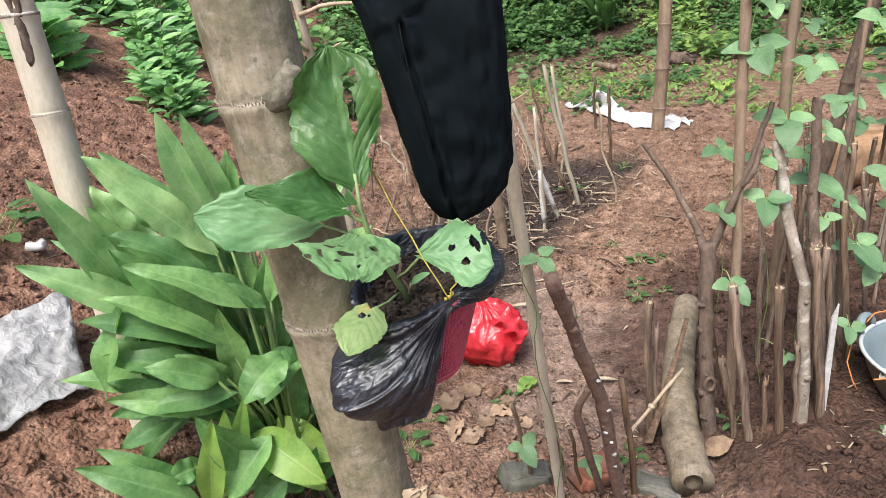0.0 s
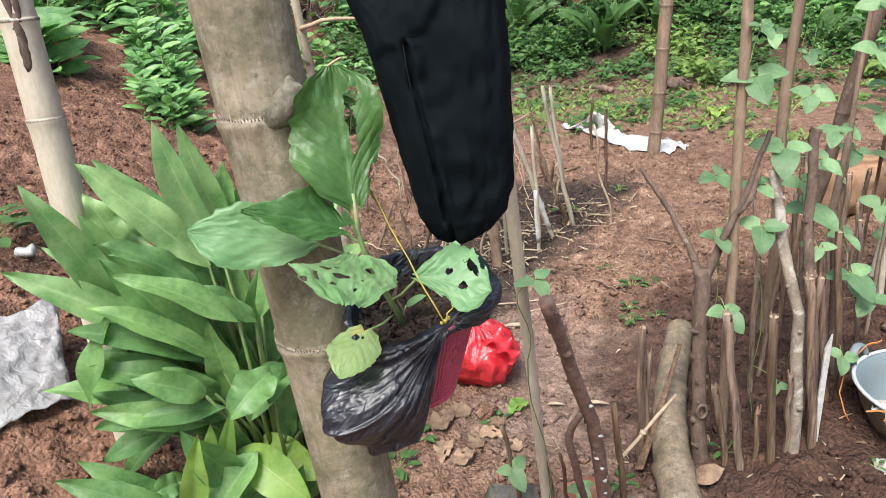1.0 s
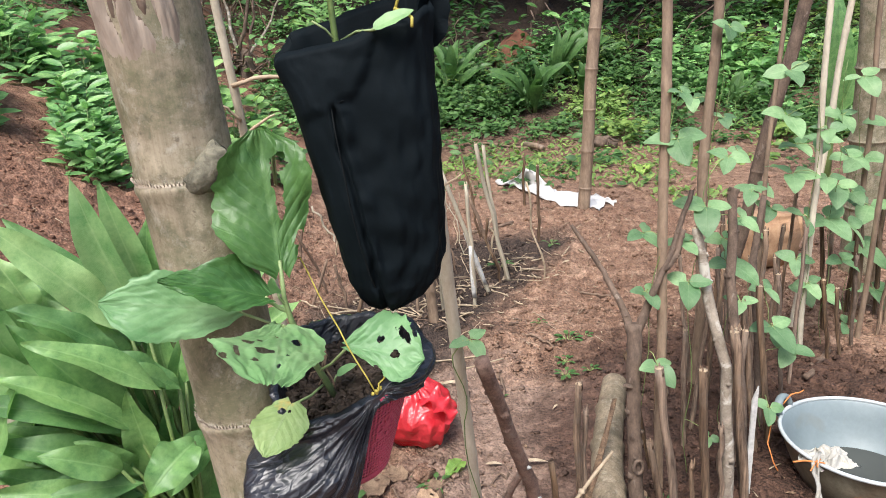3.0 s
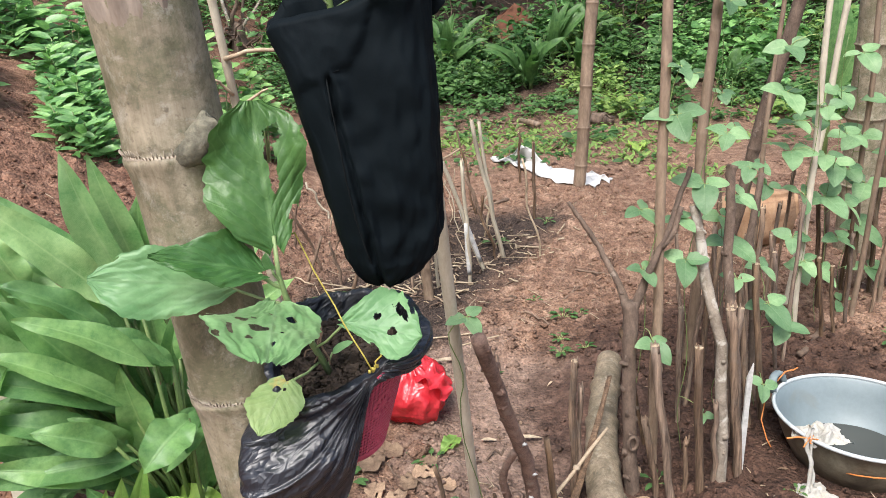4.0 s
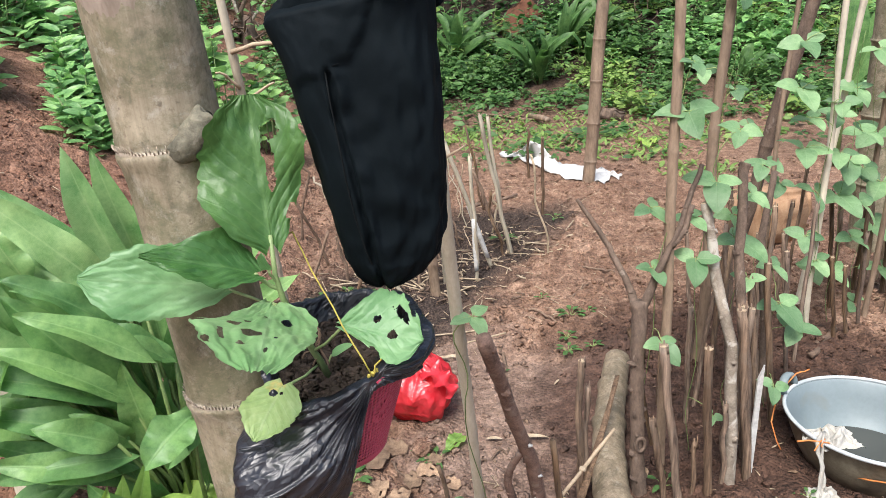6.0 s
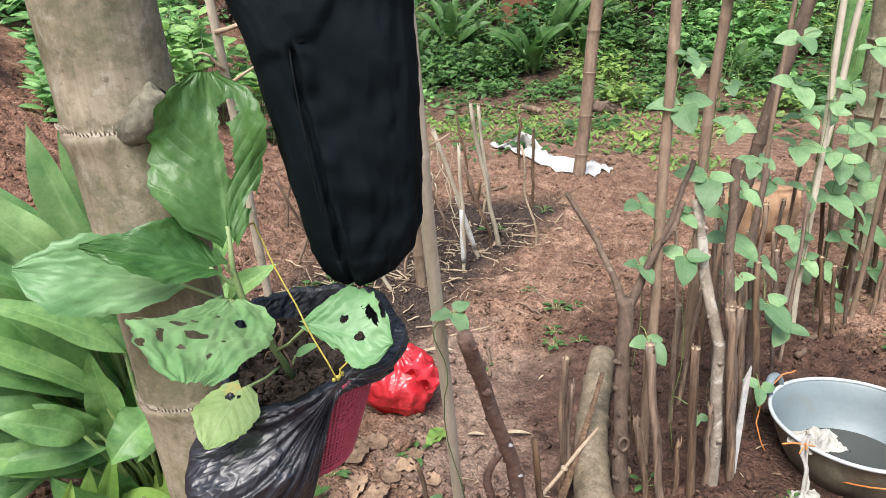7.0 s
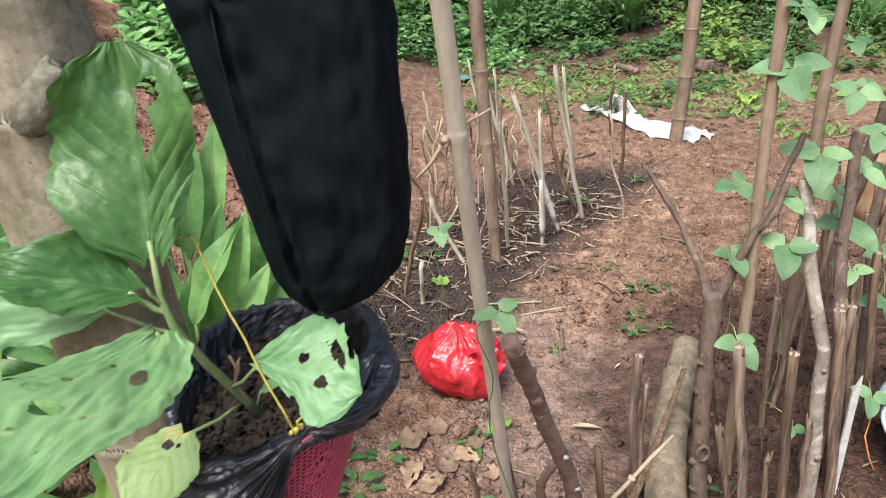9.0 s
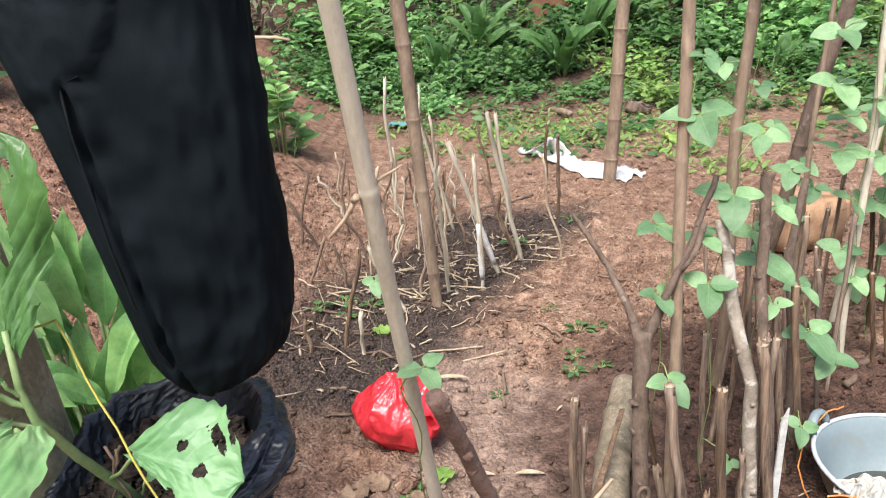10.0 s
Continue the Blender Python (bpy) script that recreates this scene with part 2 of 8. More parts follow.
def crumpled_film(name, dark, light, rough, thin=0.0, size=34.0, crease=0.85, lie=0.0, long=1.0):
    """Crumpled plastic film: flat facets meeting in sharp creases, a hard shine."""
    m, t, b = nodes_of(name)
    co = coords(t)
    if long != 1.0:
        turn = t.nodes.new("ShaderNodeMapping")
        turn.vector_type = "TEXTURE"
        turn.inputs["Rotation"].default_value = (0, radians(lie), 0)
        turn.inputs["Scale"].default_value = (long, 1, 1)
        t.links.new(co, turn.inputs["Vector"])
        co = turn.outputs[0]
    warp = t.nodes.new("ShaderNodeVectorMath")
    warp.operation = "MULTIPLY_ADD"
    n = t.nodes.new("ShaderNodeTexNoise")
    n.inputs["Scale"].default_value = size * 0.6
    t.links.new(co, n.inputs["Vector"])
    t.links.new(n.outputs["Color"], warp.inputs[0])
    warp.inputs[1].default_value = (0.05, 0.05, 0.05)
    t.links.new(co, warp.inputs[2])
    heights = []
    for k, s in enumerate((size, size * 2.7)):
        v = t.nodes.new("ShaderNodeTexVoronoi")
        v.inputs["Scale"].default_value = s
        t.links.new(warp.outputs[0], v.inputs["Vector"])
        heights.append(calc(t, "MULTIPLY", v.outputs["Distance"], 1.0 if k == 0 else 0.4))
    h = calc(t, "ADD", heights[0], heights[1])
    t.links.new(ramp(t, noise_tex(t, co, size * 0.5, 4, 0.6), ((0.35, dark), (0.65, light))), b.inputs["Base Color"])
    b.inputs["Roughness"].default_value, b.inputs["Specular IOR Level"].default_value = rough, 0.7
    bump(t, b, h, crease, 0.010)
    if thin:
        tr = t.nodes.new("ShaderNodeBsdfTranslucent")
        tr.inputs[0].default_value = (*light, 1)
        mx = t.nodes.new("ShaderNodeMixShader")
        mx.inputs[0].default_value = thin
        t.links.new(b.outputs[0], mx.inputs[1])
        t.links.new(tr.outputs[0], mx.inputs[2])
        t.links.new(mx.outputs[0], t.nodes["Material Output"].inputs[0])
    return m


def soil_material():
    """Red clay plot with dark ash in the trench, damp bare patches and pale crumbs."""
    m, t, b = nodes_of("red_soil")
    co = coords(t)
    big, midn, fine = noise_tex(t, co, 1.6, 6, 0.6, 0.5), noise_tex(t, co, 14, 4, 0.6), noise_tex(t, co, 110, 3, 0.6)
    both = calc(t, "ADD", calc(t, "MULTIPLY", midn, 0.60), calc(t, "MULTIPLY", fine, 0.40))
    col = ramp(t, both, ((0.35, (0.105, 0.060, 0.040)), (0.5, (0.222, 0.133, 0.090)), (0.65, (0.365, 0.243, 0.172))))
    col = mixed(t, calc(t, "MULTIPLY", ramp(t, big, ((0.48, (0, 0, 0)), (0.66, (1, 1, 1)))), 0.38), col, (0.085, 0.043, 0.028))
    at = t.nodes.new("ShaderNodeSeparateXYZ")
    t.links.new(t.nodes.new("ShaderNodeTexCoord").outputs["Object"], at.inputs[0])
    wob = calc(t, "MULTIPLY", calc(t, "SUBTRACT", noise_tex(t, co, 3.5, 5, 0.65), 0.5), 1.1)
    # the ash trench runs from (-0.1, 2.7) to (0.75, 4.1)
    across = calc(t, "ADD", calc(t, "MULTIPLY", at.outputs[0], 0.855), calc(t, "MULTIPLY", calc(t, "SUBTRACT", at.outputs[1], 3.3), -0.519))
    dist = calc(t, "ABSOLUTE", calc(t, "ADD", calc(t, "SUBTRACT", across, 0.02), calc(t, "MULTIPLY", wob, 0.55)))
    trench = calc(t, "SUBTRACT", 1.0, calc(t, "MULTIPLY", calc(t, "SUBTRACT", dist, 0.33), 4.0), True)
    near = calc(t, "SUBTRACT", 1.0, calc(t, "MULTIPLY", calc(t, "SUBTRACT", calc(t, "ABSOLUTE", calc(t, "SUBTRACT", at.outputs[1], 3.45)), 0.95), 3.0), True)
    trench = calc(t, "MULTIPLY", trench, near)
    col = mixed(t, calc(t, "MULTIPLY", trench, 0.95), col, ramp(t, fine, ((0.38, (0.014, 0.011, 0.010)), (0.66, (0.085, 0.062, 0.050)))))
    # damp smooth ground beside the log and the bean bed
    wet = noise_tex(t, co, 2.3, 4, 0.55, 0.8)
    px, py = calc(t, "MULTIPLY", calc(t, "SUBTRACT", at.outputs[0], 0.46), 2.0), calc(t, "MULTIPLY", calc(t, "SUBTRACT", at.outputs[1], 2.12), 1.55)
    path_d = calc(t, "SQRT", calc(t, "ADD", calc(t, "MULTIPLY", px, px), calc(t, "MULTIPLY", py, py)))
    damp = calc(t, "MULTIPLY", calc(t, "SUBTRACT", calc(t, "ADD", 1.12, calc(t, "MULTIPLY", calc(t, "SUBTRACT", wet, 0.5), 2.6)), path_d), 2.6, True)
    col = mixed(t, calc(t, "MULTIPLY", damp, 0.80), col, ramp(t, both, ((0.36, (0.118, 0.078, 0.058)), (0.64, (0.262, 0.188, 0.148)))))
    # dark watered soil under the bean-bed stakes, the shade between them painted in
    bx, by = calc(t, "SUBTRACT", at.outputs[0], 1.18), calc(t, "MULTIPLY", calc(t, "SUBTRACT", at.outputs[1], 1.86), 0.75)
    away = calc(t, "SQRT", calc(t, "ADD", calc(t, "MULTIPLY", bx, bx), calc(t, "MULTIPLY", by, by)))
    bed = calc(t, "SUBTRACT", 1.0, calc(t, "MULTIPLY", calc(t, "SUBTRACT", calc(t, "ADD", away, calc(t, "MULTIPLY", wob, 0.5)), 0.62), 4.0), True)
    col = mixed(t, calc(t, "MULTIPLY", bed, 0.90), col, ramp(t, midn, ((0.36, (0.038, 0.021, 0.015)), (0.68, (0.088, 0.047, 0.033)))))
    # rawer red clay on the bank
    raw = calc(t, "MULTIPLY", calc(t, "SUBTRACT", calc(t, "MULTIPLY", at.outputs[0], -1.0), calc(t, "ADD", 0.45, wob)), 1.6, True)
    col = mixed(t, calc(t, "MULTIPLY", raw, 0.75), col, ramp(t, both, ((0.36, (0.070, 0.034, 0.022)), (0.5, (0.150, 0.075, 0.048)), (0.64, (0.255, 0.142, 0.096)))))
    # leaf mould under the trees behind, its colour darkened for the trees' shade
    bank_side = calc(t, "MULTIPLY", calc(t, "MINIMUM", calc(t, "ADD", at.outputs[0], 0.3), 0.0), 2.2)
    mould_shade = calc(t, "MULTIPLY", calc(t, "ADD", calc(t, "SUBTRACT", at.outputs[1], 6.8), bank_side), 0.35, True)
    col = mixed(t, mould_shade, col, ramp(t, both, ((0.35, (0.012, 0.009, 0.007)), (0.7, (0.055, 0.036, 0.025)))))
    t.links.new(col, b.inputs["Base Color"])
    b.inputs["Specular IOR Level"].default_value = 0.25
    t.links.new(calc(t, "SUBTRACT", 0.95, calc(t, "MULTIPLY", damp, 0.25)), b.inputs["Roughness"])
    vor = t.nodes.new("ShaderNodeTexVoronoi")
    vor.inputs["Scale"].default_value = 75
    warp = t.nodes.new("ShaderNodeVectorMath")
    warp.operation = "ADD"
    t.links.new(co, warp.inputs[0])
    wn_ = t.nodes.new("ShaderNodeTexNoise")
    wn_.inputs["Scale"].default_value = 70
    t.links.new(co, wn_.inputs["Vector"])
    sc = t.nodes.new("ShaderNodeVectorMath")
    sc.operation = "SCALE"
    sc.inputs["Scale"].default_value = 0.010
    t.links.new(wn_.outputs["Color"], sc.inputs[0])
    t.links.new(sc.outputs[0], warp.inputs[1])
    t.links.new(warp.outputs[0], vor.inputs["Vector"])
    crumb = calc(t, "SUBTRACT", 1.0, calc(t, "MULTIPLY", vor.outputs["Distance"], 1.3), True)
    cell = t.nodes.new("ShaderNodeSeparateColor")
    t.links.new(vor.outputs["Color"], cell.inputs[0])
    hsv = t.nodes.new("ShaderNodeHueSaturation")
    t.links.new(col, hsv.inputs["Color"])
    t.links.new(calc(t, "ADD", 0.78, calc(t, "MULTIPLY", cell.outputs[0], 0.44)), hsv.inputs["Value"])
    t.links.new(hsv.outputs[0], b.inputs["Base Color"])
    rough_here = calc(t, "SUBTRACT", 1.0, calc(t, "MULTIPLY", damp, 0.45))
    bump(t, b, calc(t, "MULTIPLY", calc(t, "ADD", calc(t, "MULTIPLY", both, 0.9), calc(t, "MULTIPLY", crumb, 0.42)), calc(t, "MULTIPLY", rough_here, calc(t, "SUBTRACT", 1.0, calc(t, "MULTIPLY", raw, 0.45)))), 1.0, 0.024)
    return m


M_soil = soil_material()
M_potting = surface("dark_potting_soil", (0.012, 0.009, 0.007), (0.075, 0.052, 0.038), 60, 260, 0.95, 0.004, 0.9)
def bamboo_material(name, dark, light, algae, dust):
    """Old bamboo skin: lengthwise fibres, blotches of algae, grey dust patches and dark specks."""
    m, t, b = nodes_of(name)
    co, fib = coords(t), coords(t, (1, 1, 0.03))
    blot, fibre, speck = noise_tex(t, co, 16, 7, 0.72, 0.5), noise_tex(t, fib, 140, 4, 0.7), noise_tex(t, co, 120, 3, 0.65)
    col = ramp(t, calc(t, "ADD", calc(t, "MULTIPLY", blot, 0.6), calc(t, "MULTIPLY", fibre, 0.4)), ((0.34, dark), (0.64, light)))
    col = mixed(t, calc(t, "MULTIPLY", ramp(t, noise_tex(t, co, 7.0, 10, 0.85, 0.4), ((0.46, (0, 0, 0)), (0.58, (1, 1, 1)))), 0.8), col, algae)
    col = mixed(t, calc(t, "MULTIPLY", ramp(t, noise_tex(t, co, 34, 7, 0.78, 0.2), ((0.54, (0, 0, 0)), (0.66, (1, 1, 1)))), 0.5), col, dust)
    col = mixed(t, calc(t, "MULTIPLY", ramp(t, noise_tex(t, co, 46, 5, 0.7, 0.3), ((0.50, (0, 0, 0)), (0.66, (1, 1, 1)))), 0.55), col, tuple(c * 0.55 for c in algae))
    col = mixed(t, calc(t, "MULTIPLY", ramp(t, speck, ((0.60, (0, 0, 0)), (0.72, (1, 1, 1)))), 0.6), col, (0.07, 0.05, 0.035))
    t.links.new(col, b.inputs["Base Color"])
    b.inputs["Specular IOR Level"].default_value = 0.45
    t.links.new(calc(t, "ADD", 0.42, calc(t, "MULTIPLY", blot, 0.3)), b.inputs["Roughness"])
    bump(t, b, calc(t, "ADD", calc(t, "MULTIPLY", fibre, 0.6), speck), 0.3, 0.0012)
    return m


M_bamboo = bamboo_material("weathered_bamboo", (0.150, 0.126, 0.082), (0.360, 0.310, 0.225), (0.112, 0.112, 0.060), (0.41, 0.39, 0.335))
M_bamboo_pale = bamboo_material("bleached_bamboo", (0.110, 0.092, 0.068), (0.275, 0.243, 0.195), (0.100, 0.092, 0.064), (0.42, 0.395, 0.35))
M_bamboo_grey = surface("grey_bamboo", (0.24, 0.205, 0.145), (0.50, 0.45, 0.35), 10, 120, 0.55, 0.001, 0.35, stretch=(1, 1, 0.3), stain=(0.10, 0.08, 0.055), stain_scale=6, stain_at=(0.55, 0.75))
M_bamboo_brown = surface("brown_bamboo", (0.092, 0.062, 0.042), (0.335, 0.248, 0.175), 13, 110, 0.55, 0.001, 0.35, stretch=(1, 1, 0.3), stain=(0.06, 0.04, 0.03), stain_scale=5)
M_log = bamboo_material("mossy_bamboo_log", (0.115, 0.088, 0.058), (0.34, 0.275, 0.19), (0.105, 0.088, 0.055), (0.38, 0.345, 0.28))
M_bamboo_pale = surface("pale_bamboo", (0.33, 0.29, 0.215), (0.60, 0.55, 0.445), 10, 120, 0.55, 0.001, 0.35, stretch=(1, 1, 0.3), stain=(0.16, 0.14, 0.09), stain_scale=7, stain_at=(0.56, 0.76), vary=0)
M_fringe = surface("dry_fibre", (0.20, 0.165, 0.125), (0.40, 0.35, 0.28), 60, 300, 0.9)
M_dry = surface("torn_dry_sheath", (0.13, 0.075, 0.045), (0.42, 0.29, 0.20), 16, 120, 0.8, 0.003, 0.7, stretch=(1, 1, 0.25))
M_bark = surface("brown_bark", (0.040, 0.027, 0.020), (0.185, 0.132, 0.098), 30, 170, 0.85, 0.004, 0.8, stretch=(1, 1, 0.5), stain=(0.27, 0.23, 0.19), stain_scale=26, stain_at=(0.62, 0.72))
M_bark_pale = surface("lichened_bark", (0.11, 0.085, 0.062), (0.36, 0.31, 0.25), 22, 150, 0.85, 0.003, 0.7, stain=(0.50, 0.47, 0.41), stain_scale=18, stain_at=(0.52, 0.64))
M_stake = split_wood("split_stake", (0.038, 0.022, 0.014), (0.275, 0.178, 0.108), (0.165, 0.135, 0.105))
M_pale_cut = surface("pale_cut_wood", (0.26, 0.19, 0.12), (0.46, 0.37, 0.26), 40, 220, 0.75, 0.001, 0.4)
M_white = surface("white_paint", (0.26, 0.255, 0.24), (0.56, 0.56, 0.54), 25, 160, 0.6, 0.001, 0.3, stain=(0.30, 0.26, 0.22), stain_scale=16, stain_at=(0.6, 0.75))
M_cloth = surface("black_cloth", (0.0016, 0.0034, 0.0046), (0.0058, 0.0095, 0.0122), 14, 500, 0.75, 0.0012, 0.5, vary=0, spec=0.07)
M_seam = surface("seam_thread", (0.002, 0.003, 0.004), (0.007, 0.009, 0.010), 60, 800, 0.9, vary=0, spec=0.15)
M_black_plastic = crumpled_film("black_plastic_film", (0.0075, 0.0085, 0.0125), (0.018, 0.021, 0.029), 0.40, size=52.0, crease=0.50, lie=-38, long=2.6)
M_basket = surface("crimson_plastic", (0.34, 0.035, 0.075), (0.50, 0.075, 0.13), 18, 150, 0.42, 0.0006, 0.3, stain=(0.26, 0.10, 0.08), stain_scale=14, stain_at=(0.6, 0.8), vary=0)
M_twine = surface("yellow_twine", (0.32, 0.26, 0.04), (0.52, 0.44, 0.10), 80, 500, 0.6, vary=0)
M_orange = surface("orange_twine", (0.40, 0.13, 0.03), (0.62, 0.24, 0.07), 80, 500, 0.6, vary=0)
M_sack = surface("white_woven_sack", (0.4180, 0.4180, 0.4085), (0.5890, 0.5890, 0.5795), 9, 200, 0.6, 0.002, 0.4, stain=(0.3800, 0.2945, 0.2280), stain_scale=7, stain_at=(0.62, 0.78), vary=0)
M_rag = surface("white_rag", (0.2460, 0.2378, 0.2132), (0.4592, 0.4510, 0.4100), 20, 240, 0.85, 0.003, 0.6, stain=(0.3280, 0.2952, 0.2296), stain_scale=20)
M_basin_in = surface("pale_blue_enamel", (0.130, 0.168, 0.180), (0.182, 0.224, 0.236), 7, 70, 0.5, 0.0006, 0.2, stain=(0.165, 0.180, 0.170), stain_scale=9, stain_at=(0.6, 0.8), vary=0)
M_basin_out = surface("sooty_aluminium", (0.11, 0.095, 0.065), (0.26, 0.235, 0.175), 14, 120, 0.5, 0.001, 0.4, stain=(0.05, 0.042, 0.03), stain_scale=6, metallic=0.35, vary=0)
M_basin_rim = surface("worn_basin_rim", (0.3375, 0.3750, 0.3900), (0.4950, 0.5250, 0.5250), 20, 140, 0.4, vary=0)
M_brick = surface("dusty_red_brick", (0.22, 0.075, 0.045), (0.38, 0.17, 0.11), 18, 130, 0.9, 0.003, 0.7, stain=(0.12, 0.10, 0.08), stain_scale=12)
M_stone = surface("mossy_stone", (0.07, 0.068, 0.055), (0.20, 0.19, 0.16), 16, 140, 0.9, 0.004, 0.7, stain=(0.09, 0.11, 0.05), stain_scale=9)
M_clay = surface("tan_clay_block", (0.27, 0.155, 0.085), (0.44, 0.29, 0.18), 8, 90, 0.9, 0.004, 0.6, stain=(0.17, 0.09, 0.05), stain_scale=7)
M_can = surface("crushed_tin", (0.45, 0.45, 0.44), (0.75, 0.74, 0.72), 30, 200, 0.4, stain=(0.30, 0.28, 0.25), stain_scale=30, metallic=0.4)
M_straw = surface("dry_straw", (0.20, 0.145, 0.090), (0.50, 0.415, 0.295), 30, 200, 0.85, vary=0)
M_dead = surface("dead_leaf", (0.075, 0.042, 0.026), (0.36, 0.25, 0.16), 25, 160, 0.85, 0.002, 0.6, vary=0.5)
M_teal = surface("teal_plastic_scrap", (0.05, 0.16, 0.16), (0.12, 0.30, 0.29), 30, 200, 0.5)
M_twig = surface("dark_twig", (0.07, 0.045, 0.032), (0.24, 0.165, 0.115), 30, 200, 0.85, 0.001, 0.5, vary=0.4)

M_turmeric = leaf_material("turmeric_leaf", (0.062, 0.172, 0.049), (0.196, 0.362, 0.124), (0.265, 0.425, 0.168), 0.36, 0.50, 0.34, 34, 1.0, rib_gain=0.30, vary=0.55, mid_gain=0.4, puff=0.6)
# lighter copy of the turmeric leaf: light on the upper blades, put into colour
M_turmeric_lit = leaf_material("lit_turmeric_leaf", (0.115, 0.262, 0.085), (0.290, 0.455, 0.190), (0.36, 0.51, 0.24), 0.34, 0.50, 0.34, 34, 1.0, rib_gain=0.32, vary=0.3, mid_gain=0.4, puff=0.6)
M_turmeric_old = leaf_material("yellowing_turmeric_leaf", (0.150, 0.290, 0.052), (0.290, 0.430, 0.105), (0.34, 0.46, 0.17), 0.42, 0.42, 0.34, 30, 1.0, rib_gain=0.25)
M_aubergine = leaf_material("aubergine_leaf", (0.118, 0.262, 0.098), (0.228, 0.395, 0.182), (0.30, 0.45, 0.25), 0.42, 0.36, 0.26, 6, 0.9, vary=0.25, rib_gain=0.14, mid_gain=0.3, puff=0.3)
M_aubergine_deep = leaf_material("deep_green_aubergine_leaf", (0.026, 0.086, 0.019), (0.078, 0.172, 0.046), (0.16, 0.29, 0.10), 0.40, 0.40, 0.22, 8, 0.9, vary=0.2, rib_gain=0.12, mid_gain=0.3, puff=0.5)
M_aubergine_old = leaf_material("yellowing_aubergine_leaf", (0.1520, 0.2560, 0.0862), (0.2640, 0.3600, 0.1495), (0.3360, 0.4160, 0.2530), 0.5, 0.35, 0.3, 7, 0.7, blotch=(0.46, 0.34, 0.10), rib_gain=0.10, mid_gain=0.25, puff=0.35)
M_bean = leaf_material("bean_leaf", (0.098, 0.208, 0.086), (0.196, 0.322, 0.160), (0.230, 0.355, 0.185), 0.5, 0.4, 0.26, 6, 0.8, vary=0.7, rib_gain=0.2, mid_gain=0.4, puff=0.5)
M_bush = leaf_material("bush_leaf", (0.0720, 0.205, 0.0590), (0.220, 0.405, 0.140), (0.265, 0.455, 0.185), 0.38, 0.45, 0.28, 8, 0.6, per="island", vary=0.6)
M_herb = leaf_material("herb_leaf", (0.0328, 0.0929, 0.0262), (0.0929, 0.1857, 0.0551), (0.1092, 0.2185, 0.0787), 0.5, 0.35, 0.3, 6, 0.6, per="island", vary=0.75)
M_lime = leaf_material("lime_leaf", (0.1030, 0.1888, 0.0446), (0.1945, 0.3032, 0.0818), (0.2288, 0.3089, 0.1190), 0.5, 0.35, 0.34, 6, 0.6, per="island", vary=0.5)
# leaf green darkened to stand for the shade under the slope trees
M_shaded_wood_leaf = leaf_material("shaded_woodland_leaf", (0.016, 0.060, 0.016), (0.050, 0.125, 0.032), (0.06, 0.14, 0.04), 0.5, 0.3, 0.2, 6, 0.6, per="island", vary=0.6)
M_turmeric_stalk = surface("turmeric_stalk", (0.07, 0.12, 0.035), (0.16, 0.23, 0.07), 25, 200, 0.5, 0.001, 0.3)
M_stem = surface("green_stem", (0.13, 0.20, 0.075), (0.27, 0.34, 0.15), 25, 200, 0.55, 0.001, 0.3)
M_bean_stem = surface("thin_green_vine", (0.15, 0.22, 0.07), (0.30, 0.36, 0.14), 25, 200, 0.6)


M_cutting = surface("cassava_bark", (0.055, 0.032, 0.024), (0.245, 0.155, 0.118), 34, 190, 0.85, 0.004, 0.9, stain=(0.20, 0.15, 0.12), stain_scale=30, stain_at=(0.55, 0.7))
M_red_film = crumpled_film("red_plastic_film", (0.54, 0.016, 0.028), (0.72, 0.055, 0.070), 0.30, 0.3, 24.0, 0.55)
M_clear_film = crumpled_film("milky_plastic_film", (0.25, 0.245, 0.235), (0.50, 0.495, 0.485), 0.12, 0.25, 30.0, 0.55)


# ---------------------------------------------------------------- ground
def relief(x, y):
    """Crumbs, hoe marks and footprints on top of ground_z."""
    p = vec(x, y, 0.0)
    z = 0.030 * noise.noise(p * 1.7) + 0.024 * noise.noise(p * 5.1 + vec(3, 1, 0)) + 0.023 * noise.noise(p * 14.0 + vec(7, 0, 2))
    z += 0.015 * noise.noise(p * 33.0 + vec(1, 5, 2))
    if -2.2 < x < 3.2 and 0.9 < y < 6.0:
        w = p + 0.02 * vec(noise.noise(p * 25.0), noise.noise(p * 25.0 + vec(9, 9, 9)), 0)
        z += 0.022 * (0.55 - noise.voronoi(w * 17.0)[0][0]) * (1 + 1.3 * noise.noise(p * 2.1 + vec(4, 4, 1)))
        z += 0.011 * (0.5 - noise.voronoi(w * 40.0)[0][0])
    bed = (x - 0.62) * 0.87 - (y - 3.1) * 0.49
    along = (y - 3.2)
    z += 0.05 * math.exp(-(bed / 0.30) ** 2) * math.exp(-(along / 1.1) ** 2)
    flat = math.exp(-(((x - 0.46) / 0.36) ** 2 + ((y - 2.12) / 0.50) ** 2))
    z *= 1 - 0.66 * flat
    tub = math.exp(-(((x - 1.345) / 0.26) ** 4 + ((y - 1.66) / 0.26) ** 4))
    return z * (1 - tub) - 0.025 * tub


def floor_at(x, y):
    return ground_z(x, y) + relief(x, y)


def spread(inner0, inner1, step, lo, hi, growth=1.16):
    mid = list(np.arange(inner0, inner1 + step / 2, step))
    up, s, p = [], step, mid[-1]
    while p < hi:
        s *= growth
        p += s
        up.append(p)
    down, s, p = [], step, mid[0]
    while p > lo:
        s *= growth
        p -= s
        down.append(p)
    return list(reversed(down)) + mid + up


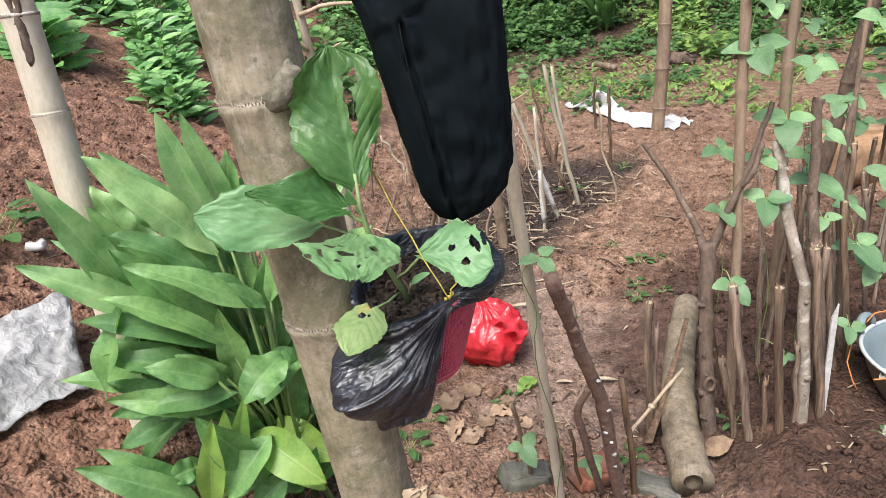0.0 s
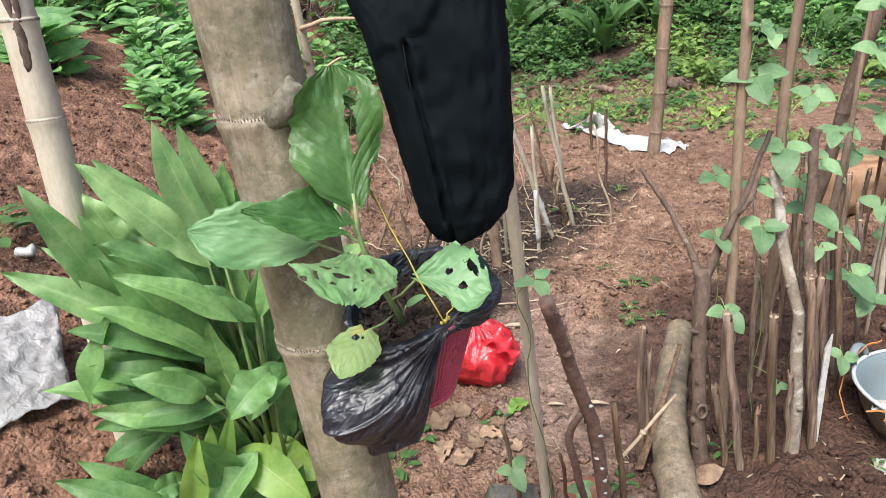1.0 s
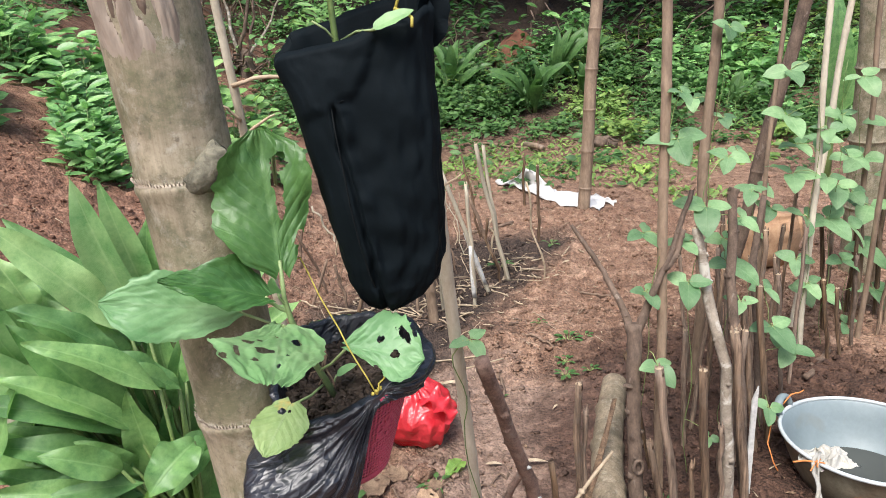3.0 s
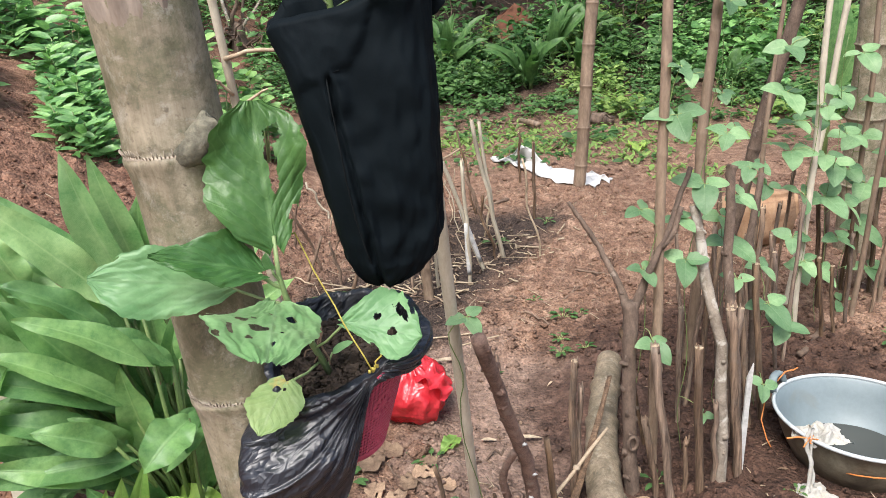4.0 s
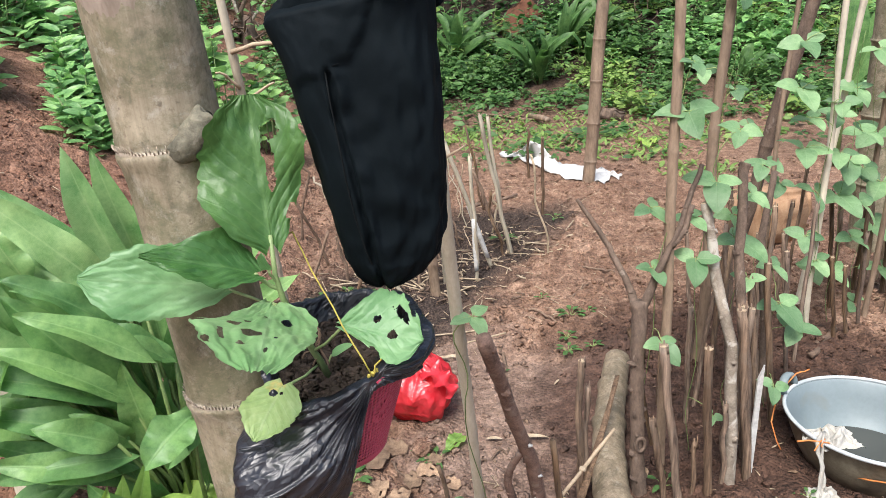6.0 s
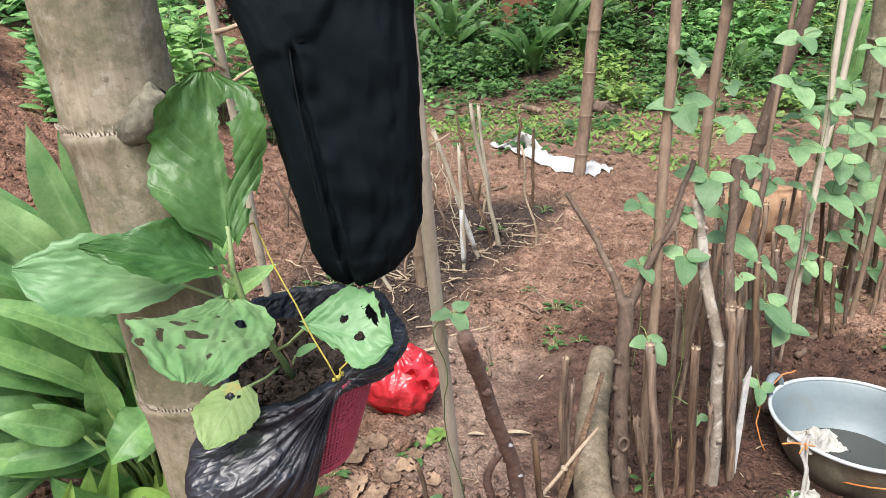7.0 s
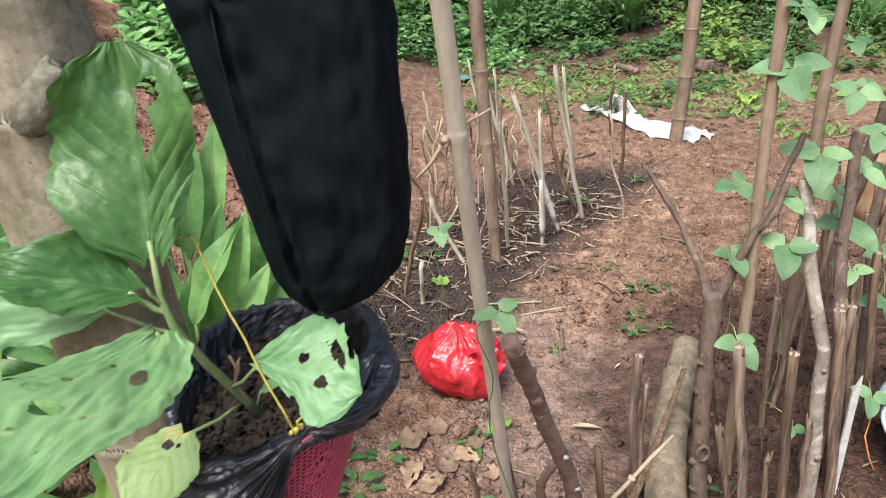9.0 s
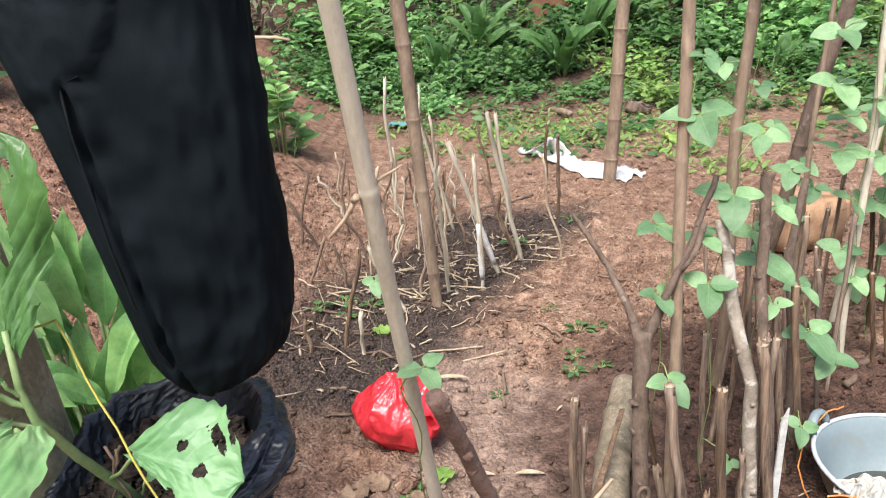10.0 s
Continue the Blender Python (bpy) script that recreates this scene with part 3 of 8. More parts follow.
def build_ground():
    xs = spread(-2.3, 2.1, 0.0148, -260, 260)
    ys = spread(1.2, 5.0, 0.0148, -260, 320)
    nx, ny = len(xs), len(ys)
    verts = []
    for y in ys:
        for x in xs:
            far = max(abs(x), abs(y))
            verts.append((x, y, floor_at(x, y) if far < 40 else ground_z(max(-40, min(40, x)), max(-40, min(60, y)))))
    k = np.arange(nx * ny).reshape(ny, nx)
    quads = np.stack([k[:-1, :-1], k[:-1, 1:], k[1:, 1:], k[1:, :-1]], -1).reshape(-1, 4)
    me = bpy.data.meshes.new("ground")
    me.from_pydata(verts, [], quads.tolist())
    me.polygons.foreach_set("use_smooth", [True] * len(me.polygons))
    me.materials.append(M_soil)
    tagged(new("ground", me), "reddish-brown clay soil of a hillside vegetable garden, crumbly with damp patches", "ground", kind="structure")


build_ground()


def scatter_litter():
    clods, straw, flakes = Shape(), Shape(), Shape()
    r = rng
    for i in range(34000):
        y = 1.3 + 4.2 * r.random() ** 1.4
        x = -2.4 + (4.4 + 0.4 * y) * r.random()
        if noise.noise(vec(x * 2.3, y * 2.3, 4)) < -0.22 + 0.3 * r.random() and r.random() < 0.75:
            continue
        if ((x - 0.46) / 0.36) ** 2 + ((y - 2.12) / 0.46) ** 2 < 1.0 and r.random() < 0.62:
            continue
        if (x - 1.05) ** 2 + (y - 1.95) ** 2 < 0.25 and r.random() < 0.25:
            continue
        s = 0.0030 + 0.014 * r.random() ** 3.6
        clods.lump((x, y, floor_at(x, y) + s * 0.2), s, 0.42, 0.75, 3, 5)
    for i in range(1500):
        y = 1.4 + 3.8 * r.random() ** 1.1
        x = -1.6 + (3.4 + 0.4 * y) * r.random()
        if noise.noise(vec(x * 1.8, y * 1.8, 14)) < -0.02 and r.random() < 0.8:
            continue
        if ((x - 0.46) / 0.36) ** 2 + ((y - 2.12) / 0.46) ** 2 < 1.0 or ((x - 1.05) ** 2 + (y - 1.95) ** 2 < 0.25 and r.random() < 0.5):
            continue
        s = 0.007 + 0.017 * r.random() ** 2.5
        clods.lump((x, y, floor_at(x, y) - s * 0.1), s, 0.38, 0.62, 6, 9)
    clods.thing("soil_clods", M_soil, (0, 0, 0), "loose red-brown clods and crumbs of clay scattered over the soil", "soil clods", kind="stuff")
    for i in range(2300):
        y = 1.4 + 5.0 * r.random() ** 1.3
        x = -2.4 + (4.1 + 0.5 * y) * r.random()
        if noise.noise(vec(x * 1.1, y * 1.1, 31)) + 0.5 * math.exp(-((x - 0.1) ** 2 + (y - 3.6) ** 2)) < 0.25 * r.random():
            continue
        a, ln = r.random() * 6.28, 0.012 + 0.075 * r.random() ** 2.5
        z = floor_at(x, y) + 0.006
        dx, dy = math.cos(a) * ln / 2, math.sin(a) * ln / 2
        q0, q1 = vec(x - dx, y - dy, floor_at(x - dx, y - dy) + 0.004), vec(x + dx, y + dy, floor_at(x + dx, y + dy) + 0.006)
        straw.tube([q0, q0.lerp(q1, 0.5) + vec(0, 0, 0.004 * r.random()), q1], 0.0009 + 0.0014 * r.random(), 4)
    straw.thing("straw_litter", M_straw, (0, 0, 0), "bits of pale dry straw and bamboo splinters strewn on the soil", "straw litter", kind="stuff")
    for i in range(620):
        y = 1.4 + 4.6 * r.random() ** 1.2
        x = -2.4 + (4.1 + 0.5 * y) * r.random()
        a = r.random() * 6.28
        ln = 0.008 + 0.028 * r.random() ** 2
        flakes.leaf((x, y, floor_at(x, y) + 0.006), (math.cos(a), math.sin(a), 0.1), (0.3 * (r.random() - 0.5), 0.3 * (r.random() - 0.5), 1), ln, ln * 0.45, 0.5, 0.3, 0.1, "ovate", 4, 2)
    flakes.thing("leaf_litter", M_dead, (0, 0, 0), "small curled brown dead leaves lying on the soil", "leaf litter", kind="stuff")


def twig_litter():
    """Snapped stalks and charred bits lying in the ash bed."""
    s, r = Shape(), random.Random(23)
    for k in range(230):
        u = r.random()
        x, y = -0.45 + 1.15 * u + 0.28 * r.gauss(0, 1), 2.85 + 1.3 * u + 0.25 * r.gauss(0, 1)
        a, ln = r.random() * 6.283, 0.03 + 0.22 * r.random() ** 2.2
        x1, y1 = x + math.cos(a) * ln, y + math.sin(a) * ln
        q0, q1 = vec(x, y, floor_at(x, y) + 0.006), vec(x1, y1, floor_at(x1, y1) + 0.006 + 0.02 * r.random())
        s.tube(bent(q0, q1, 4, 0, 0.008, k), 0.0018 + 0.0032 * r.random(), 5, rough=0.2)
    s.thing("twig_litter", M_straw, (0, 0, 0), "snapped dry stalks and twigs lying in the ashy bed", "twig litter", kind="stuff")
    s = Shape()
    for k in range(210):
        u = r.random()
        x, y = -0.4 + 1.1 * u + 0.25 * r.gauss(0, 1), 2.85 + 1.3 * u + 0.22 * r.gauss(0, 1)
        a, ln = r.random() * 6.283, 0.03 + 0.10 * r.random() ** 2
        x1, y1 = x + math.cos(a) * ln, y + math.sin(a) * ln
        s.tube(bent((x, y, floor_at(x, y) + 0.005), (x1, y1, floor_at(x1, y1) + 0.008), 4, 0, 0.008, k), 0.002 + 0.005 * r.random(), 5, rough=0.3)
    s.thing("twig_litter", M_twig, (0, 0, 0), "charred dark twig ends lying in the ashy bed", "twig litter", kind="stuff")


scatter_litter()
twig_litter()


M_rotten = surface("rotten_bamboo", (0.120, 0.088, 0.066), (0.30, 0.245, 0.195), 16, 110, 0.85, 0.003, 0.7, stretch=(1, 1, 0.3), stain=(0.40, 0.34, 0.28), stain_scale=13, stain_at=(0.52, 0.7), vary=0)
M_stub = surface("weathered_branch_stub", (0.045, 0.043, 0.030), (0.22, 0.205, 0.150), 45, 190, 0.85, 0.004, 0.9, stain=(0.34, 0.31, 0.25), stain_scale=32, stain_at=(0.58, 0.7), vary=0)


# ---------------------------------------------------------------- bamboo poles
def culm(shape, foot, top, radius0, radius1, nodes, seg=28, wob=0.0, swell=0.09, seed=1):
    """A bamboo stem with swollen, grooved nodes at the given heights."""
    foot, top = Vector(foot), Vector(top)
    ln = (top - foot).length
    marks = [0.0, 1.0]
    for z in nodes:
        u = (z - foot.z) / (top.z - foot.z)
        for o in (-0.03, -0.012, -0.005, 0.0, 0.005, 0.009, 0.02):
            marks.append(u + o / ln)
    k = int(ln / 0.05)
    marks += [i / k for i in range(k)]
    marks = sorted({round(m, 5) for m in marks if 0 <= m <= 1})
    pts, rad = [], []
    for u in marks:
        p = foot.lerp(top, u)
        p += vec(noise.noise(vec(seed, u * 3, 0)), noise.noise(vec(seed, 5, u * 3)), 0) * wob
        r = radius0 + (radius1 - radius0) * u
        for z in nodes:
            d = (p.z - z) / 0.012
            r *= 1 + swell * math.exp(-d * d) - 0.07 * math.exp(-((p.z - z - 0.005) / 0.004) ** 2)
        pts.append(p)
        rad.append(r)
    shape.tube(pts, rad, seg)
    return shape


def axis_at(foot, top, z):
    u = (z - foot[2]) / (top[2] - foot[2])
    return Vector(foot).lerp(Vector(top), u)


def fringe(parent, c, r, count, seed):
    """The ring of short dry root hairs round a node."""
    s, rr = Shape(), random.Random(seed)
    s.tube([c + vec(0, 0, -0.003), c + vec(0, 0, 0.003)], [r * 1.050, r * 1.050], 28)
    for i in range(count):
        a = 6.283 * i / count
        d = vec(math.cos(a), math.sin(a), 0)
        ln = 0.004 + 0.007 * rr.random()
        p = c + d * r * 1.02
        s.tube([p, p + d * 0.004 + vec(0, 0, ln)], [0.0011, 0.0004], 4)
    s.part("node_fringe", M_fringe, parent, "ring of short dry fibres round a node")


def main_pole():
    foot, top = (-0.135, 0.775, -0.05), (-0.262, 0.765, 2.15)
    p = thing("bamboo_pole", (-0.13, 0.775, 0.03), "thick weathered grey-brown bamboo pole standing in the soil", "bamboo pole")
    nodes = [0.42, 0.735, 1.058, 1.338, 1.70, 2.0]
    culm(Shape(), foot, top, 0.053, 0.051, nodes, 40, 0.002).part("culm", M_bamboo, p)
    for z in nodes[1:4]:
        fringe(p, axis_at(foot, top, z), 0.052, 90, int(z * 100))
    # cut branch stub beside the upper node
    c = axis_at(foot, top, 1.343)
    s = Shape()
    path = [c + vec(*q) for q in ((0.006, -0.043, -0.010), (0.017, -0.045, -0.005), (0.029, -0.044, 0.002), (0.038, -0.042, 0.011), (0.046, -0.039, 0.019), (0.051, -0.037, 0.026), (0.052, -0.0365, 0.027), (0.048, -0.038, 0.023))]
    girth = (0.006, 0.0115, 0.0150, 0.0165, 0.0172, 0.0160, 0.0118, 0.0060)
    s.tube([q0.lerp(q1, k / 4) for q0, q1 in zip(path, path[1:]) for k in range(4)] + [path[-1]], [r0 + (r1 - r0) * k / 4 for r0, r1 in zip(girth, girth[1:]) for k in range(4)] + [girth[-1]], 32)
    for i, v in enumerate(s.v):
        n = 0.8 * noise.noise(v * 70) + 0.8 * noise.noise(v * 150) + 0.5 * noise.noise(v * 320)
        s.v[i] = v + (v - (c + vec(0.034, -0.042, 0.008))) * 0.13 * n
    s.part("branch_stub", M_stub, p, "knobbly cut-off side branch")
    # rotten patch higher up: two rotted hollows between raised, torn lips of old skin
    skin, hollow, cols, rows = Shape(), Shape(), 84, 76
    grid, deep = [], []
    for j in range(rows + 1):
        z = 1.86 - 0.43 * j / rows
        for i in range(cols + 1):
            deg = -158 + 122 * i / cols
            ragged = 4.5 * noise.noise(vec(z * 26, 1, 3)) + 2.5 * noise.noise(vec(z * 70, 2, deg * 0.05))
            h = 0.0
            for mid, drift, wide, end in ((-108, 60, 10.0, 1.468), (-79, -190, 14.0, 1.462)):
                c = mid + drift * (z - 1.525) + ragged
                w = wide * smooth(end, end + 0.06, z) + 0.01
                q = (deg - c) / w
                h = max(h, math.exp(-q ** 4) * smooth(end, end + 0.02, z))
            lip = sum(math.exp(-((deg - m - d * (z - 1.525) - ragged) / 6.0) ** 2) * smooth(e, e + 0.05, z) for m, d, e in ((-123, 40, 1.440), (-97, 30, 1.45), (-64, -200, 1.445)))
            low = 1.448 + 0.008 * noise.noise(vec(deg * 0.11, 4, 1)) + 0.004 * noise.noise(vec(deg * 0.4, 7, 1)) + 0.0004 * abs(deg + 100)
            body = smooth(low - 0.006, low + 0.055, z) * smooth(-156, -140, deg) * (1 - smooth(-52 - 200 * (z - 1.525), -44 - 200 * (z - 1.525), deg))
            r = 0.0506 + body * (0.0040 + 0.0034 * lip + 0.0012 * noise.noise(vec(deg * 0.25, z * 40, 1)) + 0.0009 * noise.noise(vec(deg * 0.7, z * 120, 6))) - 0.0052 * h * body
            grid.append(axis_at(foot, top, z) + vec(math.cos(radians(deg)), math.sin(radians(deg)), 0) * max(r, 0.0530 * h * body))
            deep.append(h * body)
    skin.v, hollow.v = list(grid), list(grid)
    for j in range(rows):
        for i in range(cols):
            a = j * (cols + 1) + i
            (hollow if deep[a] > 0.62 else skin).face((a, a + 1, a + cols + 2, a + cols + 1))
    skin.part("rotten_patch", M_rotten, p, "pinkish-grey torn and flaking skin")
    hollow.part("rotted_hollow", M_bark, p, "dark brown rotted hollow")
    s = Shape()
    for k in range(4):
        a = radians(-70 + 30 * k)
        q = vec(-0.13, 0.775, 0.1) + vec(math.cos(a), math.sin(a), 0) * 0.056
        s.leaf(q, (math.cos(a) * 0.5, math.sin(a) * 0.5, 1), (math.cos(a), math.sin(a), 0.2), 0.16, 0.07, -0.4, 0.2, 0.1, "lance", 8, 4)
    s.part("dry_sheath", M_dry, p, "papery dry sheath at the foot")


main_pole()


def pole_sheath():
    """Pale papery sheath torn loose low on the thick pole."""
    p = [o for o in bpy.data.objects if o.name == "bamboo_pole"][0]
    for k, (dx, dz, ln, w) in enumerate(((0.020, 0.030, 0.085, 0.040), (0.040, 0.045, 0.070, 0.028), (0.050, 0.015, 0.075, 0.030), (0.010, 0.060, 0.050, 0.022))):
        q = vec(-0.150 + 0.008 * k, 0.722 + 0.006 * k, 0.735 + 0.006 * k)
        Shape().leaf(q, (dx, -0.004, dz), (0.3 * (k - 1.5), -1, 0.4), ln, w, 0.5 - 0.3 * k, 0.5, 0.16, "lance", 14, 8, ((0.7, 0.4, 0.1, 0.12), (0.5, 0.8, 0.08, 0.1)), 0.6, k, 4.0, 0.35).part("dry_sheath", M_pale_cut, p, "torn pale papery sheath")


pole_sheath()


def left_pole():
    g = floor_at(-1.0, 1.62)
    foot, top = (-1.0, 1.60, g - 0.05), (-1.005, 1.70, 2.1)
    p = thing("bamboo_pole", (-1.0, 1.60, g), "grey-brown bamboo pole with a dark split, standing on the bank", "bamboo pole")
    nodes = [0.55, 0.90, 1.245, 1.475, 1.75]
    culm(Shape(), foot, top, 0.045, 0.038, nodes, 32, 0.004, seed=4).part("culm", M_bamboo_pale, p)
    for z in nodes[1:4]:
        c = axis_at(foot, top, z)
        Shape().tube([c - vec(0, 0, 0.004), c + vec(0, 0, 0.002), c + vec(0, 0, 0.005)], [0.0435, 0.0455, 0.0425], 28).part("node_ring", M_bark_pale, p)
    s = Shape()
    a, b = axis_at(foot, top, 1.56), axis_at(foot, top, 1.36)
    for k, (dx, z0, z1, w) in enumerate(((0.010, 1.66, 1.455, 0.013), (0.017, 1.490, 1.36, 0.012), (0.024, 1.60, 1.47, 0.008))):
        a, b = axis_at(foot, top, z0), axis_at(foot, top, z1)
        s.tube([a.lerp(b, i / 9) + vec(dx + 0.003 * noise.noise(vec(i * 0.4, k, 2)), -0.0345, 0) for i in range(10)], [w * (0.45 + 0.55 * math.sin(3.14 * (i + 0.5) / 10)) * (1 + 0.35 * noise.noise(vec(i * 0.7, k, 5))) for i in range(10)], 9, rough=0.35, squash=0.6)
    s.part("split", M_bark, p, "dark rotten split")


left_pole()


def slim_post(name, foot, top, r0, r1, nodes, material, label, group="", seed=1, seg=14, sink=0.06, wob=0.01, category="bamboo post"):
    foot, top = Vector(foot), Vector(top)
    base = vec(foot.x, foot.y, floor_at(foot.x, foot.y))
    p = thing(name, base, label, category, group)
    d = (top - base).normalized()
    culm(Shape(), base - d * sink, top, r0, r1, nodes, seg, wob, 0.13, seed).part("culm", material, p)
    return p


# thin pale post in front of the red bag, with a dry side shoot
thin = slim_post("bamboo_post", (0.165, 1.48, 0.02), (0.040, 1.06, 1.75), 0.0120, 0.0138, [0.17, 0.32, 0.565, 0.82, 1.205, 1.5], M_bamboo_pale, "thin pale grey bamboo stick leaning in the soil", seed=3, wob=0.006)
s = Shape()
s.tube(bent((0.062, 1.19, 1.195), (0.13, 1.20, 1.235), 5, -0.004, 0.002, 5), [0.004, 0.003, 0.003, 0.0025, 0.002, 0.0015], 6)
s.tube(bent((0.062, 1.19, 1.195), (0.02, 1.18, 1.145), 4, 0.004, 0.002, 6), [0.004, 0.0035, 0.003, 0.003, 0.0025], 6)
s.lump((0.062, 1.185, 1.197), 0.008)
s.part("side_shoot", M_pale_cut, thin, "dry forked side shoot")

# bare stake with twigs behind the thick pole
tw = slim_post("bamboo_stick", (-0.571, 3.06, 0.15), (-0.60, 2.75, 1.95), 0.020, 0.016, [0.4, 0.62, 0.86, 1.10, 1.34, 1.58], M_bamboo_grey, "thin dry bamboo stick with bare side twigs", seed=8, wob=0.012, category="bamboo stick")
for a, b, r in (((-0.59, 2.83, 1.36), (-0.28, 2.75, 1.37), 0.009), ((-0.585, 2.87, 1.12), (-0.44, 2.8, 1.24), 0.007), ((-0.585, 2.86, 1.22), (-0.66, 2.8, 1.29), 0.006)):
    Shape().tube(bent(a, b, 6, -0.02, 0.02, 9), [r * k for k in (1.2, 1, 0.95, 0.9, 0.8, 0.7, 0.5)], 7).part("twig", M_pale_cut, tw)

slim_post("bamboo_post", (1.475, 4.99, 0.12), (1.60, 4.93, 2.2), 0.047, 0.042, [0.33, 0.62, 0.93, 1.22, 1.50, 1.8], M_bamboo_brown, "tall brown bamboo post beside a white sack", seed=11, seg=18)
slim_post("bean_pole", (0.750, 1.76, 0.1), (0.728, 1.75, 1.9), 0.0145, 0.0130, [0.35, 0.62, 0.88, 1.075, 1.32, 1.6], M_bamboo_brown, "slender brown pole for climbing beans", "bean poles", 12, wob=0.02, category="bean pole")
slim_post("bean_pole", (1.095, 2.28, 0.13), (1.135, 2.27, 1.95), 0.019, 0.016, [0.45, 0.72, 1.02, 1.36, 1.6], M_bamboo_brown, "brown bamboo pole with bean vines on it", "bean poles", 13, wob=0.02, category="bean pole")
slim_post("leaning_post", (1.82, 3.42, 0.08), (2.09, 3.15, 1.95), 0.033, 0.029, [0.72], M_bark, "thick brown wooden post leaning among the beans", "bean poles", 14, wob=0.03, category="post", seg=18)
slim_post("bamboo_post", (2.62, 3.45, 0.08), (2.50, 3.35, 2.1), 0.092, 0.088, [0.45, 0.82, 1.2, 1.6], M_bamboo, "thick bamboo post at the edge of the bean bed", seed=15, seg=22)
slim_post("bean_pole", (1.625, 2.42, 0.13), (1.60, 2.40, 1.75), 0.0125, 0.0105, [0.4, 0.66, 0.95, 1.22, 1.45], M_bamboo_pale, "slender pole for climbing beans", "bean poles", 16, wob=0.015, category="bean pole")
slim_post("bean_pole", (1.76, 2.70, 0.13), (1.90, 2.68, 1.75), 0.0135, 0.012, [0.5, 0.8, 1.1, 1.4], M_bamboo_pale, "slender pole for climbing beans", "bean poles", 17, wob=0.02, category="bean pole")
mid = slim_post("bamboo_post", (0.158, 3.25, 0.07), (0.075, 3.3, 1.9), 0.026, 0.034, [0.26, 0.66, 0.98, 1.3, 1.6], M_bamboo_brown, "tall brown bamboo stick with a whitened band, standing in ash", seed=18, wob=0.012)
c0, c1 = axis_at((0.158, 3.25, 0.07), (0.075, 3.3, 1.9), 0.27), axis_at((0.158, 3.25, 0.07), (0.075, 3.3, 1.9), 0.55)
Shape().tube([c0.lerp(c1, k / 12) for k in range(13)], [0.0285 + 0.0018 * noise.noise(vec(k * 0.7, 2, 2)) for k in range(13)], 18, rough=0.10).part("whitened_band", M_white, mid, "flaking white coating")


# more slender poles and canes standing close together in the bean bed
for k, (x, y, tx, ty, tz, r) in enumerate(((1.93, 2.50, 1.99, 2.48, 1.7, 0.0115), (2.06, 2.72, 2.02, 2.70, 1.8, 0.012), (2.22, 2.84, 2.30, 2.80, 1.8, 0.013), (1.70, 2.92, 1.74, 2.90, 1.75, 0.011), (2.12, 2.58, 2.16, 2.55, 1.55, 0.010))):
    slim_post("bean_pole", (x, y, 0.13), (tx, ty, tz), r, r * 0.85, [0.4 + 0.03 * k, 0.7, 1.0 + 0.02 * k, 1.3], M_bamboo_brown, "slender pole for climbing beans", "bean poles", 60 + k, 10, wob=0.02, category="bean pole")


